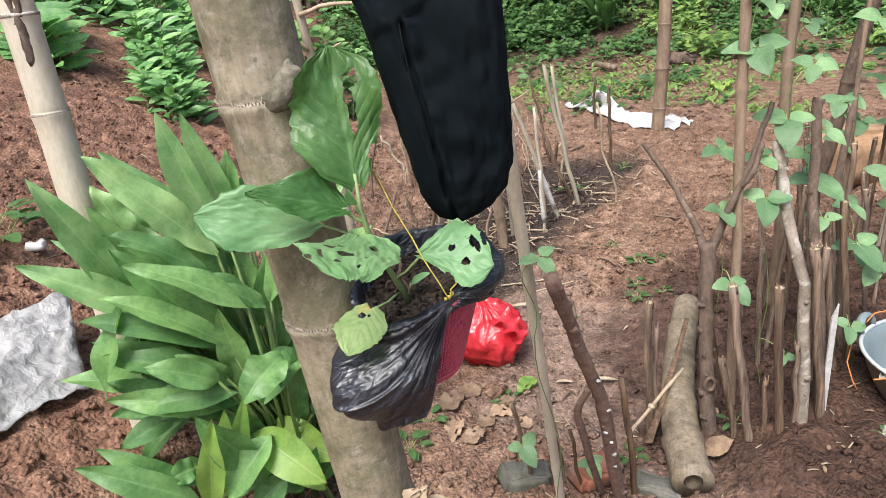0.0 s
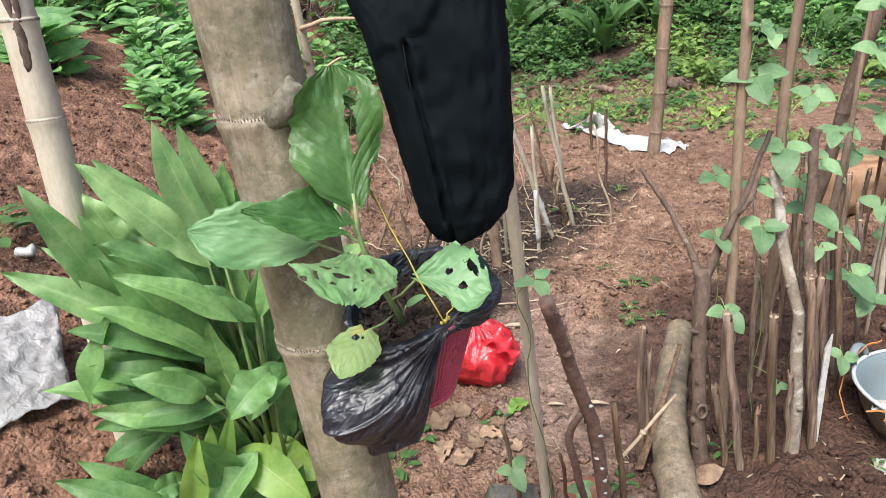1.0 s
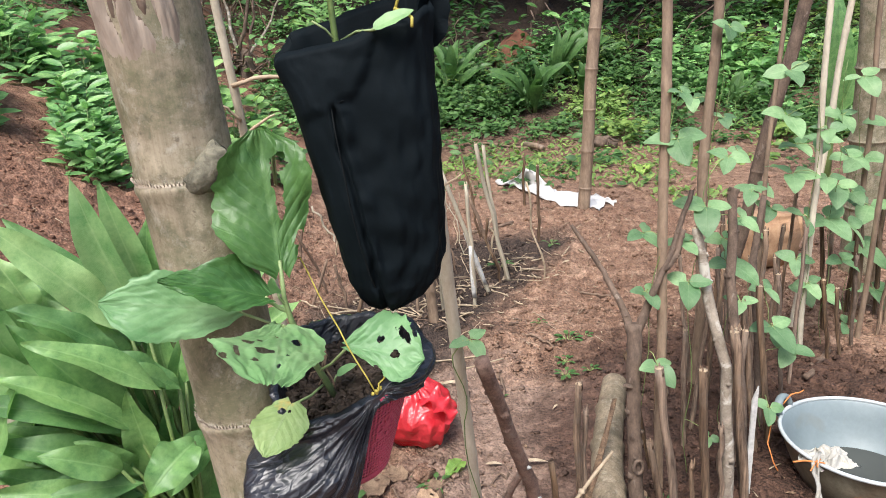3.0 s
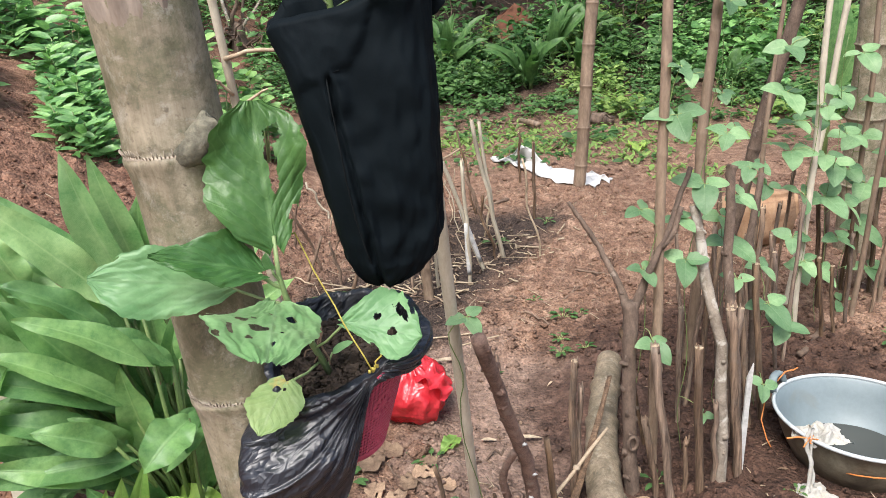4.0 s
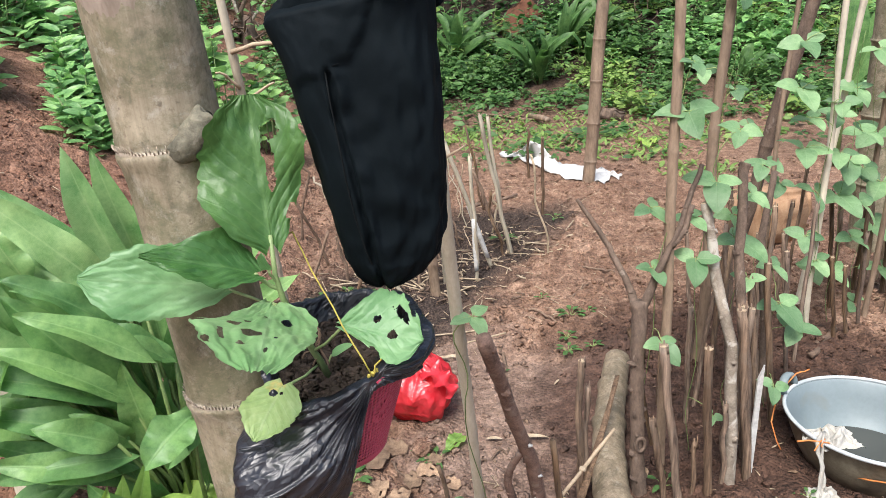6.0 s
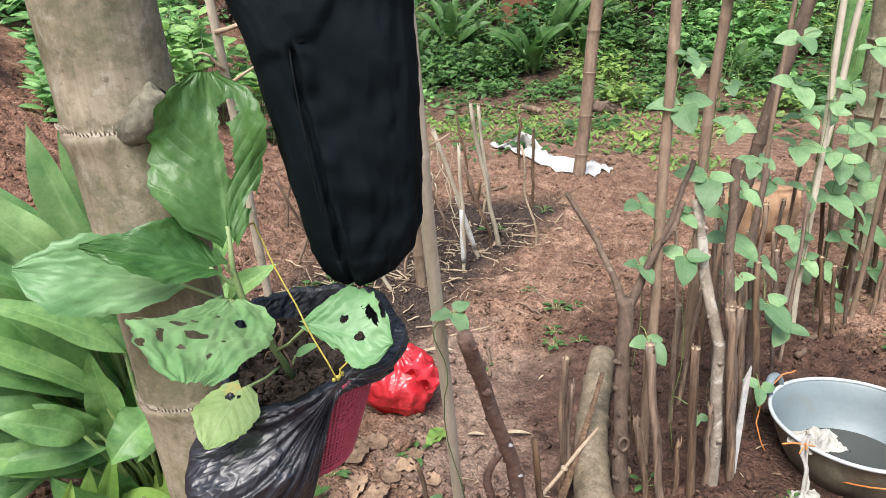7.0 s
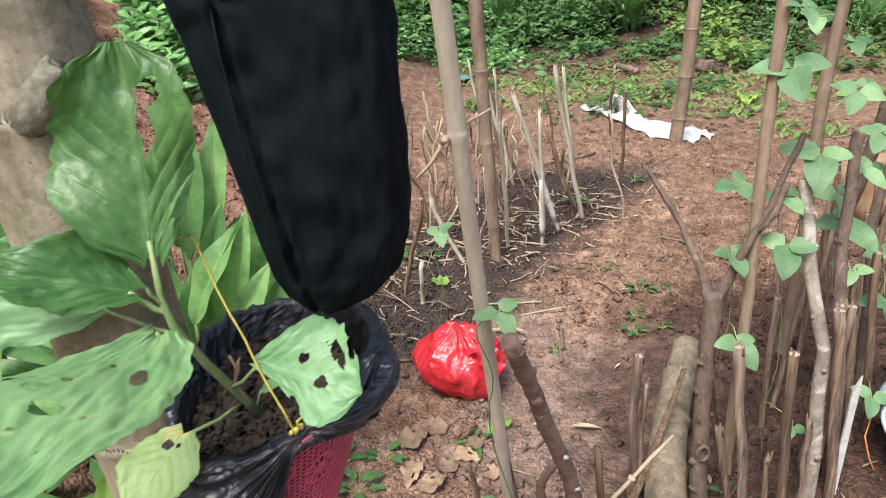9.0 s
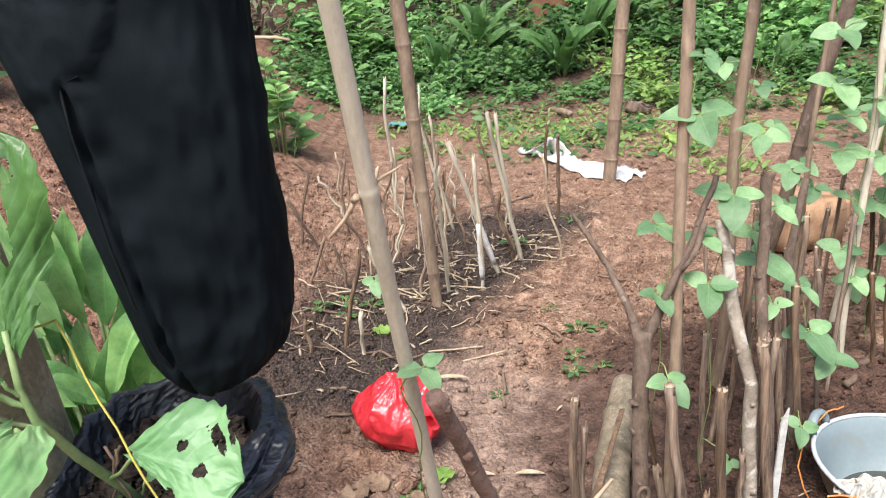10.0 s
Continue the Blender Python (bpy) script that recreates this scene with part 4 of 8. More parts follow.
# ---------------------------------------------------------------- hanging pouch
def hanging_pouch():
    p = thing("hanging_planter", (-0.01, 0.735, 1.18), "black cloth planter pouch hanging on a cord beside the pole", "planter")
    # height, left edge, right edge, half depth
    rows = [(1.180, -0.022, -0.006, 0.006), (1.186, -0.036, 0.010, 0.018), (1.197, -0.045, 0.030, 0.030), (1.214, -0.052, 0.044, 0.039), (1.240, -0.057, 0.053, 0.045),
            (1.280, -0.064, 0.056, 0.048), (1.330, -0.073, 0.056, 0.049), (1.380, -0.084, 0.056, 0.048), (1.420, -0.092, 0.056, 0.046), (1.448, -0.099, 0.058, 0.043), (1.466, -0.104, 0.061, 0.041)]
    fine = []
    for (a, b) in zip(rows, rows[1:]):
        for k in range(8):
            fine.append(tuple(x + (y - x) * k / 8 for x, y in zip(a, b)))
    fine.append(rows[-1])
    s, seg = Shape(), 144
    line = ((-0.12, 1.380), (-0.078, 1.395), (-0.049, 1.408), (-0.03, 1.414), (-0.012, 1.436), (0.002, 1.470), (0.2, 1.60))

    def ring(z, xl, xr, dep, inward=0.0):
        base = len(s.v)
        lift = smooth(1.40, 1.466, z)
        for k in range(seg):
            a = 6.283 * k / seg
            cx, rx = (xl + xr) / 2, (xr - xl) / 2 - inward
            ca, sa = math.cos(a), math.sin(a)
            x = cx + rx * math.copysign(abs(ca) ** 0.85, ca)
            y = 0.735 + (dep - inward) * math.copysign(abs(sa) ** 0.9, sa)
            fold = 0.0020 * math.sin(3 * a + 16 * z) + 0.0055 * noise.noise(vec(ca * 2, sa * 2, z * 14)) + 0.0036 * noise.noise(vec(ca * 5, sa * 5, z * 40)) + 0.0014 * noise.noise(vec(ca * 12, sa * 12, z * 90))
            y += fold * (1 if sa > 0 else -1)
            if sa < 0.2 and inward == 0:
                edge = next(z0 + (z1 - z0) * (x - x0) / (x1 - x0) for (x0, z0), (x1, z1) in zip(line, line[1:]) if x0 <= x <= x1)
                y -= 0.0045 * smooth(-0.002, 0.003, z - edge) * smooth(0.2, -0.3, sa)
                groove = -0.046 + (1.40 - z) * 0.13 + 0.0022 * noise.noise(vec(1, z * 70, 2))
                if z < 1.408:
                    y += 0.0075 * math.exp(-((x - groove) / 0.0030) ** 2) - 0.0050 * (1 + 0.8 * noise.noise(vec(3, z * 75, 4))) * smooth(0.0, 0.005, x - groove) * smooth(0.03, 0.0, x - groove) - 0.0045 * (1 + 0.9 * noise.noise(vec(7, z * 60, 4))) * smooth(0.0, 0.004, groove - x) * smooth(0.022, 0.0, groove - x)
            zz = z + lift * (0.022 * ca + 0.014 * sa + 0.018 * sa * sa + 0.010 * max(0.0, -sa * ca) * (sa < 0) + 0.012 * max(0.0, -ca * sa) * (sa > 0) + 0.007 * math.sin(2 * a + 1) + 0.006 * noise.noise(vec(ca * 2, sa * 2, 7)))
            s.v.append(vec(x + fold * 0.6, y, zz))
        return base

    bases = [ring(*r) for r in fine]
    bases += [ring(1.472, -0.104, 0.061, 0.041, 0.003), ring(1.464, -0.104, 0.061, 0.041, 0.008), ring(1.43, -0.095, 0.057, 0.044, 0.010), ring(1.40, -0.09, 0.056, 0.044, 0.011)]
    for a, b in zip(bases, bases[1:]):
        for k in range(seg):
            n = (k + 1) % seg
            s.face((a + k, a + n, b + n, b + k))
    s.face(tuple(reversed(range(bases[0], bases[0] + seg))))
    body = s.part("pouch", M_cloth, p)
    s = Shape()
    pts = [vec(-0.02 + 0.073 * math.cos(a), 0.735 + 0.03 * math.sin(a), 1.425) for a in np.linspace(0, 6.283, 20, endpoint=False)]
    s.v += pts + [vec(-0.02, 0.735, 1.432)]
    for k in range(20):
        s.face((k, (k + 1) % 20, 20))
    s.part("potting_soil", M_potting, p)
    # piped seam down the front and the stitched fold above it
    s = Shape()
    s.tube([vec(x, y, z) for x, y, z in ((-0.049, 0.692, 1.408), (-0.047, 0.688, 1.38), (-0.044, 0.687, 1.35), (-0.041, 0.687, 1.31), (-0.036, 0.688, 1.27), (-0.029, 0.691, 1.235), (-0.022, 0.702, 1.205), (-0.017, 0.716, 1.188))], 0.0008, 8)
    s.part("seam", M_seam, body)
    s = Shape()
    s.tube([vec(-0.078, 0.705, 1.395), vec(-0.063, 0.696, 1.404), vec(-0.049, 0.692, 1.408), vec(-0.036, 0.690, 1.412)], [0.0004, 0.0009, 0.0010, 0.0004], 8)
    s.part("seam", M_seam, body)
    # pinched ear and the cord it hangs by
    s = Shape()
    s.leaf((0.048, 0.74, 1.45), (0.25, 0.05, 1), (0.2, -1, 0.1), 0.075, 0.05, -0.2, 0.5, 0.1, "ovate", 8, 6)
    s.part("ear", M_cloth, p, "pinched corner of cloth")
    s = Shape()
    s.tube([vec(0.02, 0.70, 1.49), vec(0.028, 0.705, 1.51), vec(0.02, 0.72, 1.60), vec(-0.03, 0.735, 1.75), vec(-0.19, 0.755, 1.93)], 0.0015, 8)
    s.tube([vec(0.02, 0.70, 1.492), vec(0.03, 0.690, 1.487), vec(0.035, 0.682, 1.482), vec(0.034, 0.678, 1.474)], 0.0015, 8)
    loop = [axis_at((-0.135, 0.775, -0.05), (-0.262, 0.765, 2.15), 1.93) + vec(math.cos(a), math.sin(a), 0.1 * math.sin(a)) * 0.055 for a in np.linspace(0, 6.283, 25)]
    s.tube(loop, 0.0022, 6, caps=False)
    s.part("cord", M_twine, p, "yellow plastic twine")
    seedling = thing("pouch_seedling", (-0.035, 0.735, 1.43), "young green seedling growing in the cloth pouch", "plant")
    Shape().tube([vec(-0.035, 0.735, 1.425), vec(-0.040, 0.73, 1.47), vec(-0.042, 0.73, 1.56), vec(-0.05, 0.735, 1.66)], [0.0036, 0.0033, 0.0027, 0.002], 10).part("stem", M_turmeric_stalk, seedling)
    for b, t, w in (((-0.036, 0.73, 1.462), (-0.060, 0.722, 1.487), 0.0012), ((-0.036, 0.728, 1.466), (0.0, 0.686, 1.474), 0.0013)):
        Shape().tube([vec(*b), vec(*b).lerp(vec(*t), 0.5) + vec(0, 0, 0.004), vec(*t)], w, 6).part("leaf_stalk", M_stem, seedling)
    Shape().leaf((-0.002, 0.685, 1.475), (1, -0.12, 0.42), (0, -0.7, 0.7), 0.042, 0.021, 0.2, 0.2, 0.02, "ovate", 18, 8).part("leaf", M_aubergine, seedling)
    for k in range(5):
        a = k * 1.3
        Shape().leaf((-0.046, 0.732, 1.58 + 0.018 * k), (math.cos(a), math.sin(a), 0.5), (0, 0, 1), 0.07, 0.04, 0.6, 0.2, 0.05, "ovate", 8, 4).part("leaf", M_aubergine, seedling)


def push_back(thing_name, factor):
    """Moves a finished thing out from the standing point, keeping its outline."""
    eye = vec(0.0, 0.02, 1.458)
    ob = bpy.data.objects[thing_name]
    ob.location = eye + (ob.location - eye) * factor
    ob.scale = (factor,) * 3


hanging_pouch()
push_back("hanging_planter", 1.03)
push_back("pouch_seedling", 1.03)


# ---------------------------------------------------------------- basket pot
POT = vec(-0.079, 0.770, 1.113)
POT_FOOT = vec(-0.087, 0.758, 0.975)


def pot_radius(a):
    toward_pole = max(0.0, math.cos(a - radians(172)))
    return 0.093 * (1 - 0.22 * toward_pole ** 3)


def rim_drop(a):
    """The pot leans: its rim sinks at the front, beside the pole."""
    off = (math.degrees(a) - 243 + 180) % 360 - 180
    return -0.046 * math.exp(-(off / 58) ** 2)


def basket_pot():
    p = thing("basket_planter", POT_FOOT, "crimson perforated plastic basket lined with black bag, tied to pole", "planter")
    s, cols, rows = Shape(), 288, 78
    for j in range(rows + 1):
        u = j / rows
        for i in range(cols):
            a = 6.283185 * i / cols
            r = 0.056 * (1 - u) + pot_radius(a) * u
            c = POT_FOOT.lerp(POT, u)
            s.v.append(c + vec(math.cos(a) * r, math.sin(a) * r, rim_drop(a) * u))
    for j in range(rows):
        for i in range(cols):
            lane = int(i // 24) % 2
            fx, fy = ((i + 0.5) % 24 - 12) / 8.6, (j + 0.5 - (54 if lane else 42)) / 8.6
            rad, ang = math.hypot(fx, fy), math.atan2(fy, fx)
            hole = False
            if rad < 1.08:
                hole = 0.26 < rad < 0.90 and math.cos(ang * 12) > (0.55 - 0.75 * rad)
            elif 3 <= j < rows - 3:
                hole = (i % 3 != 0) and (j % 3 != 0)
            if hole:
                continue
            a, b = j * cols + i, j * cols + (i + 1) % cols
            s.face((a, b, b + cols, a + cols))
    wall = s.part("basket_wall", M_basket, p, "perforated wall with flower pattern")
    mod = wall.modifiers.new("thick", "SOLIDIFY")
    mod.thickness = 0.0018
    s = Shape()
    s.tube([POT_FOOT + vec(0, 0, -0.003), POT_FOOT + vec(0, 0, 0.002)], [0.054, 0.057], 48)
    s.part("base", M_basket, p)
    s = Shape()
    ring = [POT + vec(math.cos(a) * (pot_radius(a) + 0.002), math.sin(a) * (pot_radius(a) + 0.001), -0.004 + rim_drop(a)) for a in np.linspace(radians(299), radians(520), 73)]
    s.tube(ring, 0.003, 8)
    s.part("rim", M_basket, p)
    # black bag folded over the rim, its pleats gathered to the knot
    s, seg, knot = Shape(), 480, radians(298)
    prof = [("in", k / 11) for k in range(12)] + [("out", k / 76) for k in range(1, 77)]
    for kind, u in prof:
        for i in range(seg):
            a = 6.283185 * i / seg
            deg = math.degrees(a) % 360
            off = (a - knot + math.pi) % 6.283185 - math.pi
            r0 = pot_radius(a)
            near = math.exp(-(off / 0.22) ** 2)
            right = smooth(0.0, 0.5, off) * (1 - smooth(1.5, 2.4, off))
            back = smooth(1.2, 2.0, abs(off))
            lip = 0.009 + 0.008 * right + 0.002 * back + 0.006 * noise.noise(vec(math.cos(a) * 3, math.sin(a) * 3, 2)) - 0.004 * near
            hang = 0.010 + 0.022 * smooth(0.1, 0.8, off) + 0.006 * math.sin(3 * off)
            if off < 0:
                hang = 0.010 + 0.112 * smooth(0.02, 0.52, -off) - 0.045 * smooth(1.2, 2.0, -off)
            z = -0.045 + (0.045 + lip) * u if kind == "in" else lip - (lip + hang * (1 + 0.14 * noise.noise(vec(a * 3, 1, 1)))) * u
            sx, sz = r0 * off, z - 0.004
            dist, fan = math.hypot(sx, sz), math.atan2(sz, sx)
            slant = a * 5 + z * 34
            crush = (0.5 - abs(noise.noise(vec(slant * 1.1, z * 5 - a * 0.9, 4.0)))) * 1.1 + (0.5 - abs(noise.noise(vec(slant * 2.8, z * 7 - a * 1.2, 9.0)))) * 0.6
            amp = min(1.0, dist / 0.030)
            drift = 0.6 * noise.noise(vec(sx * 16, sz * 16, 1.5))
            streak = 0.010 * (0.30 - abs(noise.noise(vec(fan * 4.2 + drift, dist * 6, 3.1)))) + 0.007 * (0.30 - abs(noise.noise(vec(fan * 9 + 1.5 * drift, dist * 9, 8.4)))) + 0.0035 * (0.30 - abs(noise.noise(vec(fan * 20 + 2 * drift, dist * 10, 5.5))))
            fold = (1.25 * streak * (1 - back) + 0.009 * (crush - 0.5) * back + 0.004 * noise.noise(vec(sx * 30, sz * 30, 4.4))) * amp
            if kind == "in":
                r = r0 - 0.012 - 0.006 * (1 - u) + 0.5 * fold + 0.008 * u
            else:
                belly = math.sin(math.pi * min(1, u * 1.1)) * smooth(0.0, 0.55, u)
                r = r0 + 0.004 + 0.004 * u + fold + (0.026 * belly * smooth(0.15, 0.7, -off) if off < 0 else 0.012 * belly * right)
                r += 0.045 * math.exp(-((off + 1.15) / 0.35) ** 2) * smooth(0.1, 0.5, u) * (1 - 0.5 * smooth(0.6, 1.0, u))
                r -= 0.030 * u * smooth(0.9, 1.6, -off)
                if 120 < deg < 225:
                    r = min(r, r0 + 0.010 + 0.09 * smooth(195, 225, deg))
            r -= 0.004 * near
            if kind == "out":
                r = max(r, r0 + 0.0035)
            s.v.append(POT + vec(math.cos(a) * r, math.sin(a) * r, z + 0.3 * fold + rim_drop(a)))
    for j in range(len(prof) - 1):
        for i in range(seg):
            n = (i + 1) % seg
            s.face((j * seg + i, j * seg + n, (j + 1) * seg + n, (j + 1) * seg + i))
    s.part("bag_liner", M_black_plastic, p, "crumpled black plastic bag folded over the rim")
    s = Shape()
    for k in range(3):
        a0 = vec(-0.035, 0.684, 1.100)
        s.lump(a0 + vec(0.004 * k - 0.004, 0.002, 0.003 * k), 0.0024, 0.3, 1.0)
    s.tube(bent(a0, a0 + vec(0.012, -0.004, 0.028), 4, 0, 0.004, 2), 0.0010, 5)
    s.tube(bent(a0, vec(-0.103, 0.728, 1.249), 8, 0.003, 0.003, 4), 0.0009, 5)
    s.tube(bent(vec(-0.103, 0.728, 1.249), vec(-0.119, 0.703, 1.250), 4, 0.0, 0.002, 4), 0.0009, 5)
    s.part("tie", M_twine, p, "knotted yellow twine")
    s = Shape()
    disc = 40
    for j in range(7):
        for i in range(disc):
            a = 6.283185 * i / disc
            r = (pot_radius(a) - 0.012) * j / 6
            x, y = math.cos(a) * r, math.sin(a) * r
            s.v.append(POT + vec(x, y, -0.028 + rim_drop(a) * j / 6 - 0.018 * (1 - j / 6) + 0.012 * noise.noise(vec(x * 40, y * 40, 1))))
    for j in range(6):
        for i in range(disc):
            n = (i + 1) % disc
            s.face((j * disc + i, j * disc + n, (j + 1) * disc + n, (j + 1) * disc + i))
    for k in range(1500):
        a, r = rng.random() * 6.283, 0.078 * math.sqrt(rng.random())
        s.lump(POT + vec(math.cos(a) * r * 0.95, math.sin(a) * r, -0.024 + rim_drop(a) * r / 0.081 - 0.018 * (1 - r / 0.081) + 0.008 * rng.random()), 0.0014 + 0.0058 * rng.random() ** 3, 0.5, 0.85, 4, 6)
    s.part("potting_soil", M_potting, p, "dark crumbly potting soil", flat=True)
    for k in range(3):
        a = 3.6 + k * 0.5
        q = POT + vec(math.cos(a) * 0.04, math.sin(a) * 0.045, -0.02)
        Shape().tube(bent(q, q + vec(0.02 * math.cos(k), 0.0, 0.035 + 0.008 * k), 5, 0, 0.008, k), 0.0012, 5).part("dry_stalk", M_twig, p)


basket_pot()


def blade(parent, base, tip, width, material, up=(0, 0, 1), droop=0.7, fold=0.22, wave=0.03, form="lance", nu=14, nv=6, holes=(), phase=0.0, ruffle=3.0, twist=0.0, name="leaf", ragged=0.0):
    """A leaf whose blade runs from base to tip in an arch."""
    b, t = Vector(base), Vector(tip)
    chord = t - b
    d = chord.normalized()
    nrm = Vector(up) - d * Vector(up).dot(d)
    nrm.normalize()
    half = droop * 0.43
    way = d * math.cos(half) + nrm * math.sin(half)
    up2 = nrm * math.cos(half) - d * math.sin(half)
    return Shape().leaf(b, way, up2, chord.length * (1 + droop * droop / 22), width, droop, fold, wave, form, nu, nv, holes, twist, phase, ruffle, ragged).part(name, material, parent)


def broad_leaf(parent, base, tip, left, right, material, up, droop=0.4, fold=0.12, wave=0.04, puff=0.004, ribs=7, slant=0.7, holes=(), phase=0.0, nu=100, nv=72, name="leaf"):
    """A broad blade from base to tip: half-widths along the midrib for its two sides, quilted between the side veins."""
    b, tp = Vector(base), Vector(tip)
    chord = tp - b
    length = chord.length
    d = chord.normalized()
    nrm = (Vector(up) - d * Vector(up).dot(d)).normalized()
    s0 = d.cross(nrm)

    def half(side, u):
        k = u * (len(side) - 1)
        i = min(int(k), len(side) - 2)
        f = k - i
        return side[i] + (side[i + 1] - side[i]) * (f * f * (3 - 2 * f) + f) / 2

    s = Shape()
    for i in range(nu + 1):
        u = i / nu
        c = b + chord * u + nrm * (droop * length * u * (1 - u) * 0.5)
        for j in range(nv + 1):
            t = 2 * j / nv - 1
            at = abs(t)
            lane = 3.0 if t > 0 else 11.0
            w = half(left if t < 0 else right, u) * length
            edge = 0.10 * noise.noise(vec(u * 9, lane, phase)) + 0.05 * noise.noise(vec(u * 26, lane, phase))
            x = t * w * (1 + edge * smooth(0.5, 1.0, at))
            lift = abs(x) * math.sin(fold) + wave * w * at ** 1.6 * math.sin(2.6 * math.pi * u + phase + (1.9 if t > 0 else 0)) * 1.4
            q = abs(math.sin(math.pi * (ribs * (u - slant * at / 2) - 0.5)))
            lift += puff * (q ** 0.8 - 0.5) * smooth(0.02, 0.25, at) * (1 - 0.6 * smooth(0.8, 1.0, at)) + 0.018 * length * noise.noise(vec(u * 5, t * 3, phase + 2)) + 0.006 * length * noise.noise(vec(u * 12, t * 8, phase + 5))
            s.v.append(c + s0 * x + nrm * lift - d * (0.10 * length * (1 - u) ** 5 * at))
    for i in range(nu):
        for j in range(nv):
            u, v = (i + 0.5) / nu, (j + 0.5) / nv
            if holes and any(((u - a) / ra) ** 2 + ((v - e) / rb) ** 2 < 1.0 + 1.1 * noise.noise(vec(u * 15, v * 11, phase)) + 0.5 * noise.noise(vec(u * 40, v * 30, phase)) for a, e, ra, rb in holes):
                continue
            k = i * (nv + 1) + j
            s.face((k, k + 1, k + nv + 2, k + nv + 1), ((i / nu, j / nv), (i / nu, (j + 1) / nv), ((i + 1) / nu, (j + 1) / nv), ((i + 1) / nu, j / nv)))
    return s.part(name, material, parent)


def aubergine_plant():
    p = thing("aubergine_plant", (-0.090, 0.745, 1.07), "young aubergine plant with insect-eaten green leaves in a basket pot", "plant")
    stem = [vec(-0.088, 0.752, 1.065), vec(-0.095, 0.740, 1.095), vec(-0.107, 0.715, 1.145), vec(-0.116, 0.697, 1.190), vec(-0.120, 0.697, 1.215), vec(-0.1195, 0.700, 1.256)]
    Shape().tube(stem, [0.0042, 0.0040, 0.0036, 0.0032, 0.0026, 0.0020], 10).part("stem", M_stem, p)

    def stalk(a, b, r=0.0016):
        Shape().tube(bent(a, b, 5, 0.003, 0.002, 3), r, 7).part("leaf_stalk", M_stem, p)

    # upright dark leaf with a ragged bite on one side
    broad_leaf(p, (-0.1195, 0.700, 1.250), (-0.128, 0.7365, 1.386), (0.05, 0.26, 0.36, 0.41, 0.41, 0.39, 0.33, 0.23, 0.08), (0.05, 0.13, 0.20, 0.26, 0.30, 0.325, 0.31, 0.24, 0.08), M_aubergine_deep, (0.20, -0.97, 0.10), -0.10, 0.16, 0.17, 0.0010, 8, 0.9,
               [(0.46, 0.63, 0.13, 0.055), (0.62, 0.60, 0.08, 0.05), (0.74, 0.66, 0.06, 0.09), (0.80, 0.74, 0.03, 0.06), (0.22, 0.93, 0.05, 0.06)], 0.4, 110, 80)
    # broad leaf to the side and a crinkled one over it
    stalk((-0.113, 0.702, 1.178), (-0.1746, 0.702, 1.2075))
    broad_leaf(p, (-0.1735, 0.702, 1.207), (-0.292, 0.668, 1.239), (0.04, 0.16, 0.225, 0.265, 0.29, 0.30, 0.27, 0.19, 0.03), (0.05, 0.20, 0.27, 0.29, 0.285, 0.26, 0.22, 0.15, 0.03), M_aubergine, (0.05, -0.86, 0.50), 0.25, 0.08, 0.10, 0.0005, 6, 0.9, [(0.86, 0.97, 0.05, 0.05)], 1.0, 90, 60)
    stalk((-0.118, 0.698, 1.200), (-0.138, 0.690, 1.222), 0.0022)
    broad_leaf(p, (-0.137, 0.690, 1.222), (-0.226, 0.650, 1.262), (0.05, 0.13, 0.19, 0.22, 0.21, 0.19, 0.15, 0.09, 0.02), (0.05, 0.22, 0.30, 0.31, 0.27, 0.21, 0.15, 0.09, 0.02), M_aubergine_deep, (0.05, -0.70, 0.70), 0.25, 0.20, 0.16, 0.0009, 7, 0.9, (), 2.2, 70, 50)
    # eaten leaf held out flat towards the path
    stalk((-0.112, 0.706, 1.165), (-0.124, 0.686, 1.190), 0.0020)
    broad_leaf(p, (-0.124, 0.682, 1.190), (-0.097, 0.474, 1.231), (0.06, 0.15, 0.185, 0.20, 0.195, 0.17, 0.14, 0.11, 0.06), (0.04, 0.09, 0.125, 0.16, 0.205, 0.265, 0.225, 0.14, 0.06), M_aubergine, (0.276, 0.222, 0.935), 0.10, 0.02, 0.07, 0.0006, 6, 0.9,
               [(0.60, 0.60, 0.035, 0.07), (0.52, 0.78, 0.03, 0.06), (0.66, 0.80, 0.05, 0.025), (0.44, 0.70, 0.02, 0.05), (0.33, 0.32, 0.05, 0.06), (0.30, 0.55, 0.015, 0.03), (0.72, 0.66, 0.025, 0.035), (0.52, 0.95, 0.03, 0.03), (0.60, 0.97, 0.02, 0.04), (0.76, 0.94, 0.03, 0.04), (0.47, 0.90, 0.015, 0.03), (0.62, 0.38, 0.018, 0.025), (0.76, 0.45, 0.018, 0.03)], 0.8, 140, 100)
    # holed leaf over the pot's far edge
    stalk((-0.100, 0.730, 1.112), (-0.061, 0.706, 1.150))
    broad_leaf(p, (-0.061, 0.706, 1.150), (0.020, 0.684, 1.136), (0.03, 0.22, 0.40, 0.52, 0.56, 0.54, 0.44, 0.28, 0.02), (0.03, 0.08, 0.13, 0.20, 0.29, 0.37, 0.39, 0.26, 0.02), M_aubergine, (0.10, -0.76, 0.62), 0.30, 0.06, 0.13, 0.0006, 6, 0.9,
               [(0.40, 0.36, 0.045, 0.045), (0.66, 0.22, 0.10, 0.075), (0.74, 0.27, 0.06, 0.06), (0.62, 0.52, 0.065, 0.06), (0.80, 0.07, 0.05, 0.09), (0.46, 0.97, 0.08, 0.06)], 0.3, 120, 90)
    # yellowing leaf low at the front
    stalk((-0.098, 0.738, 1.090), (-0.1302, 0.694, 1.092))
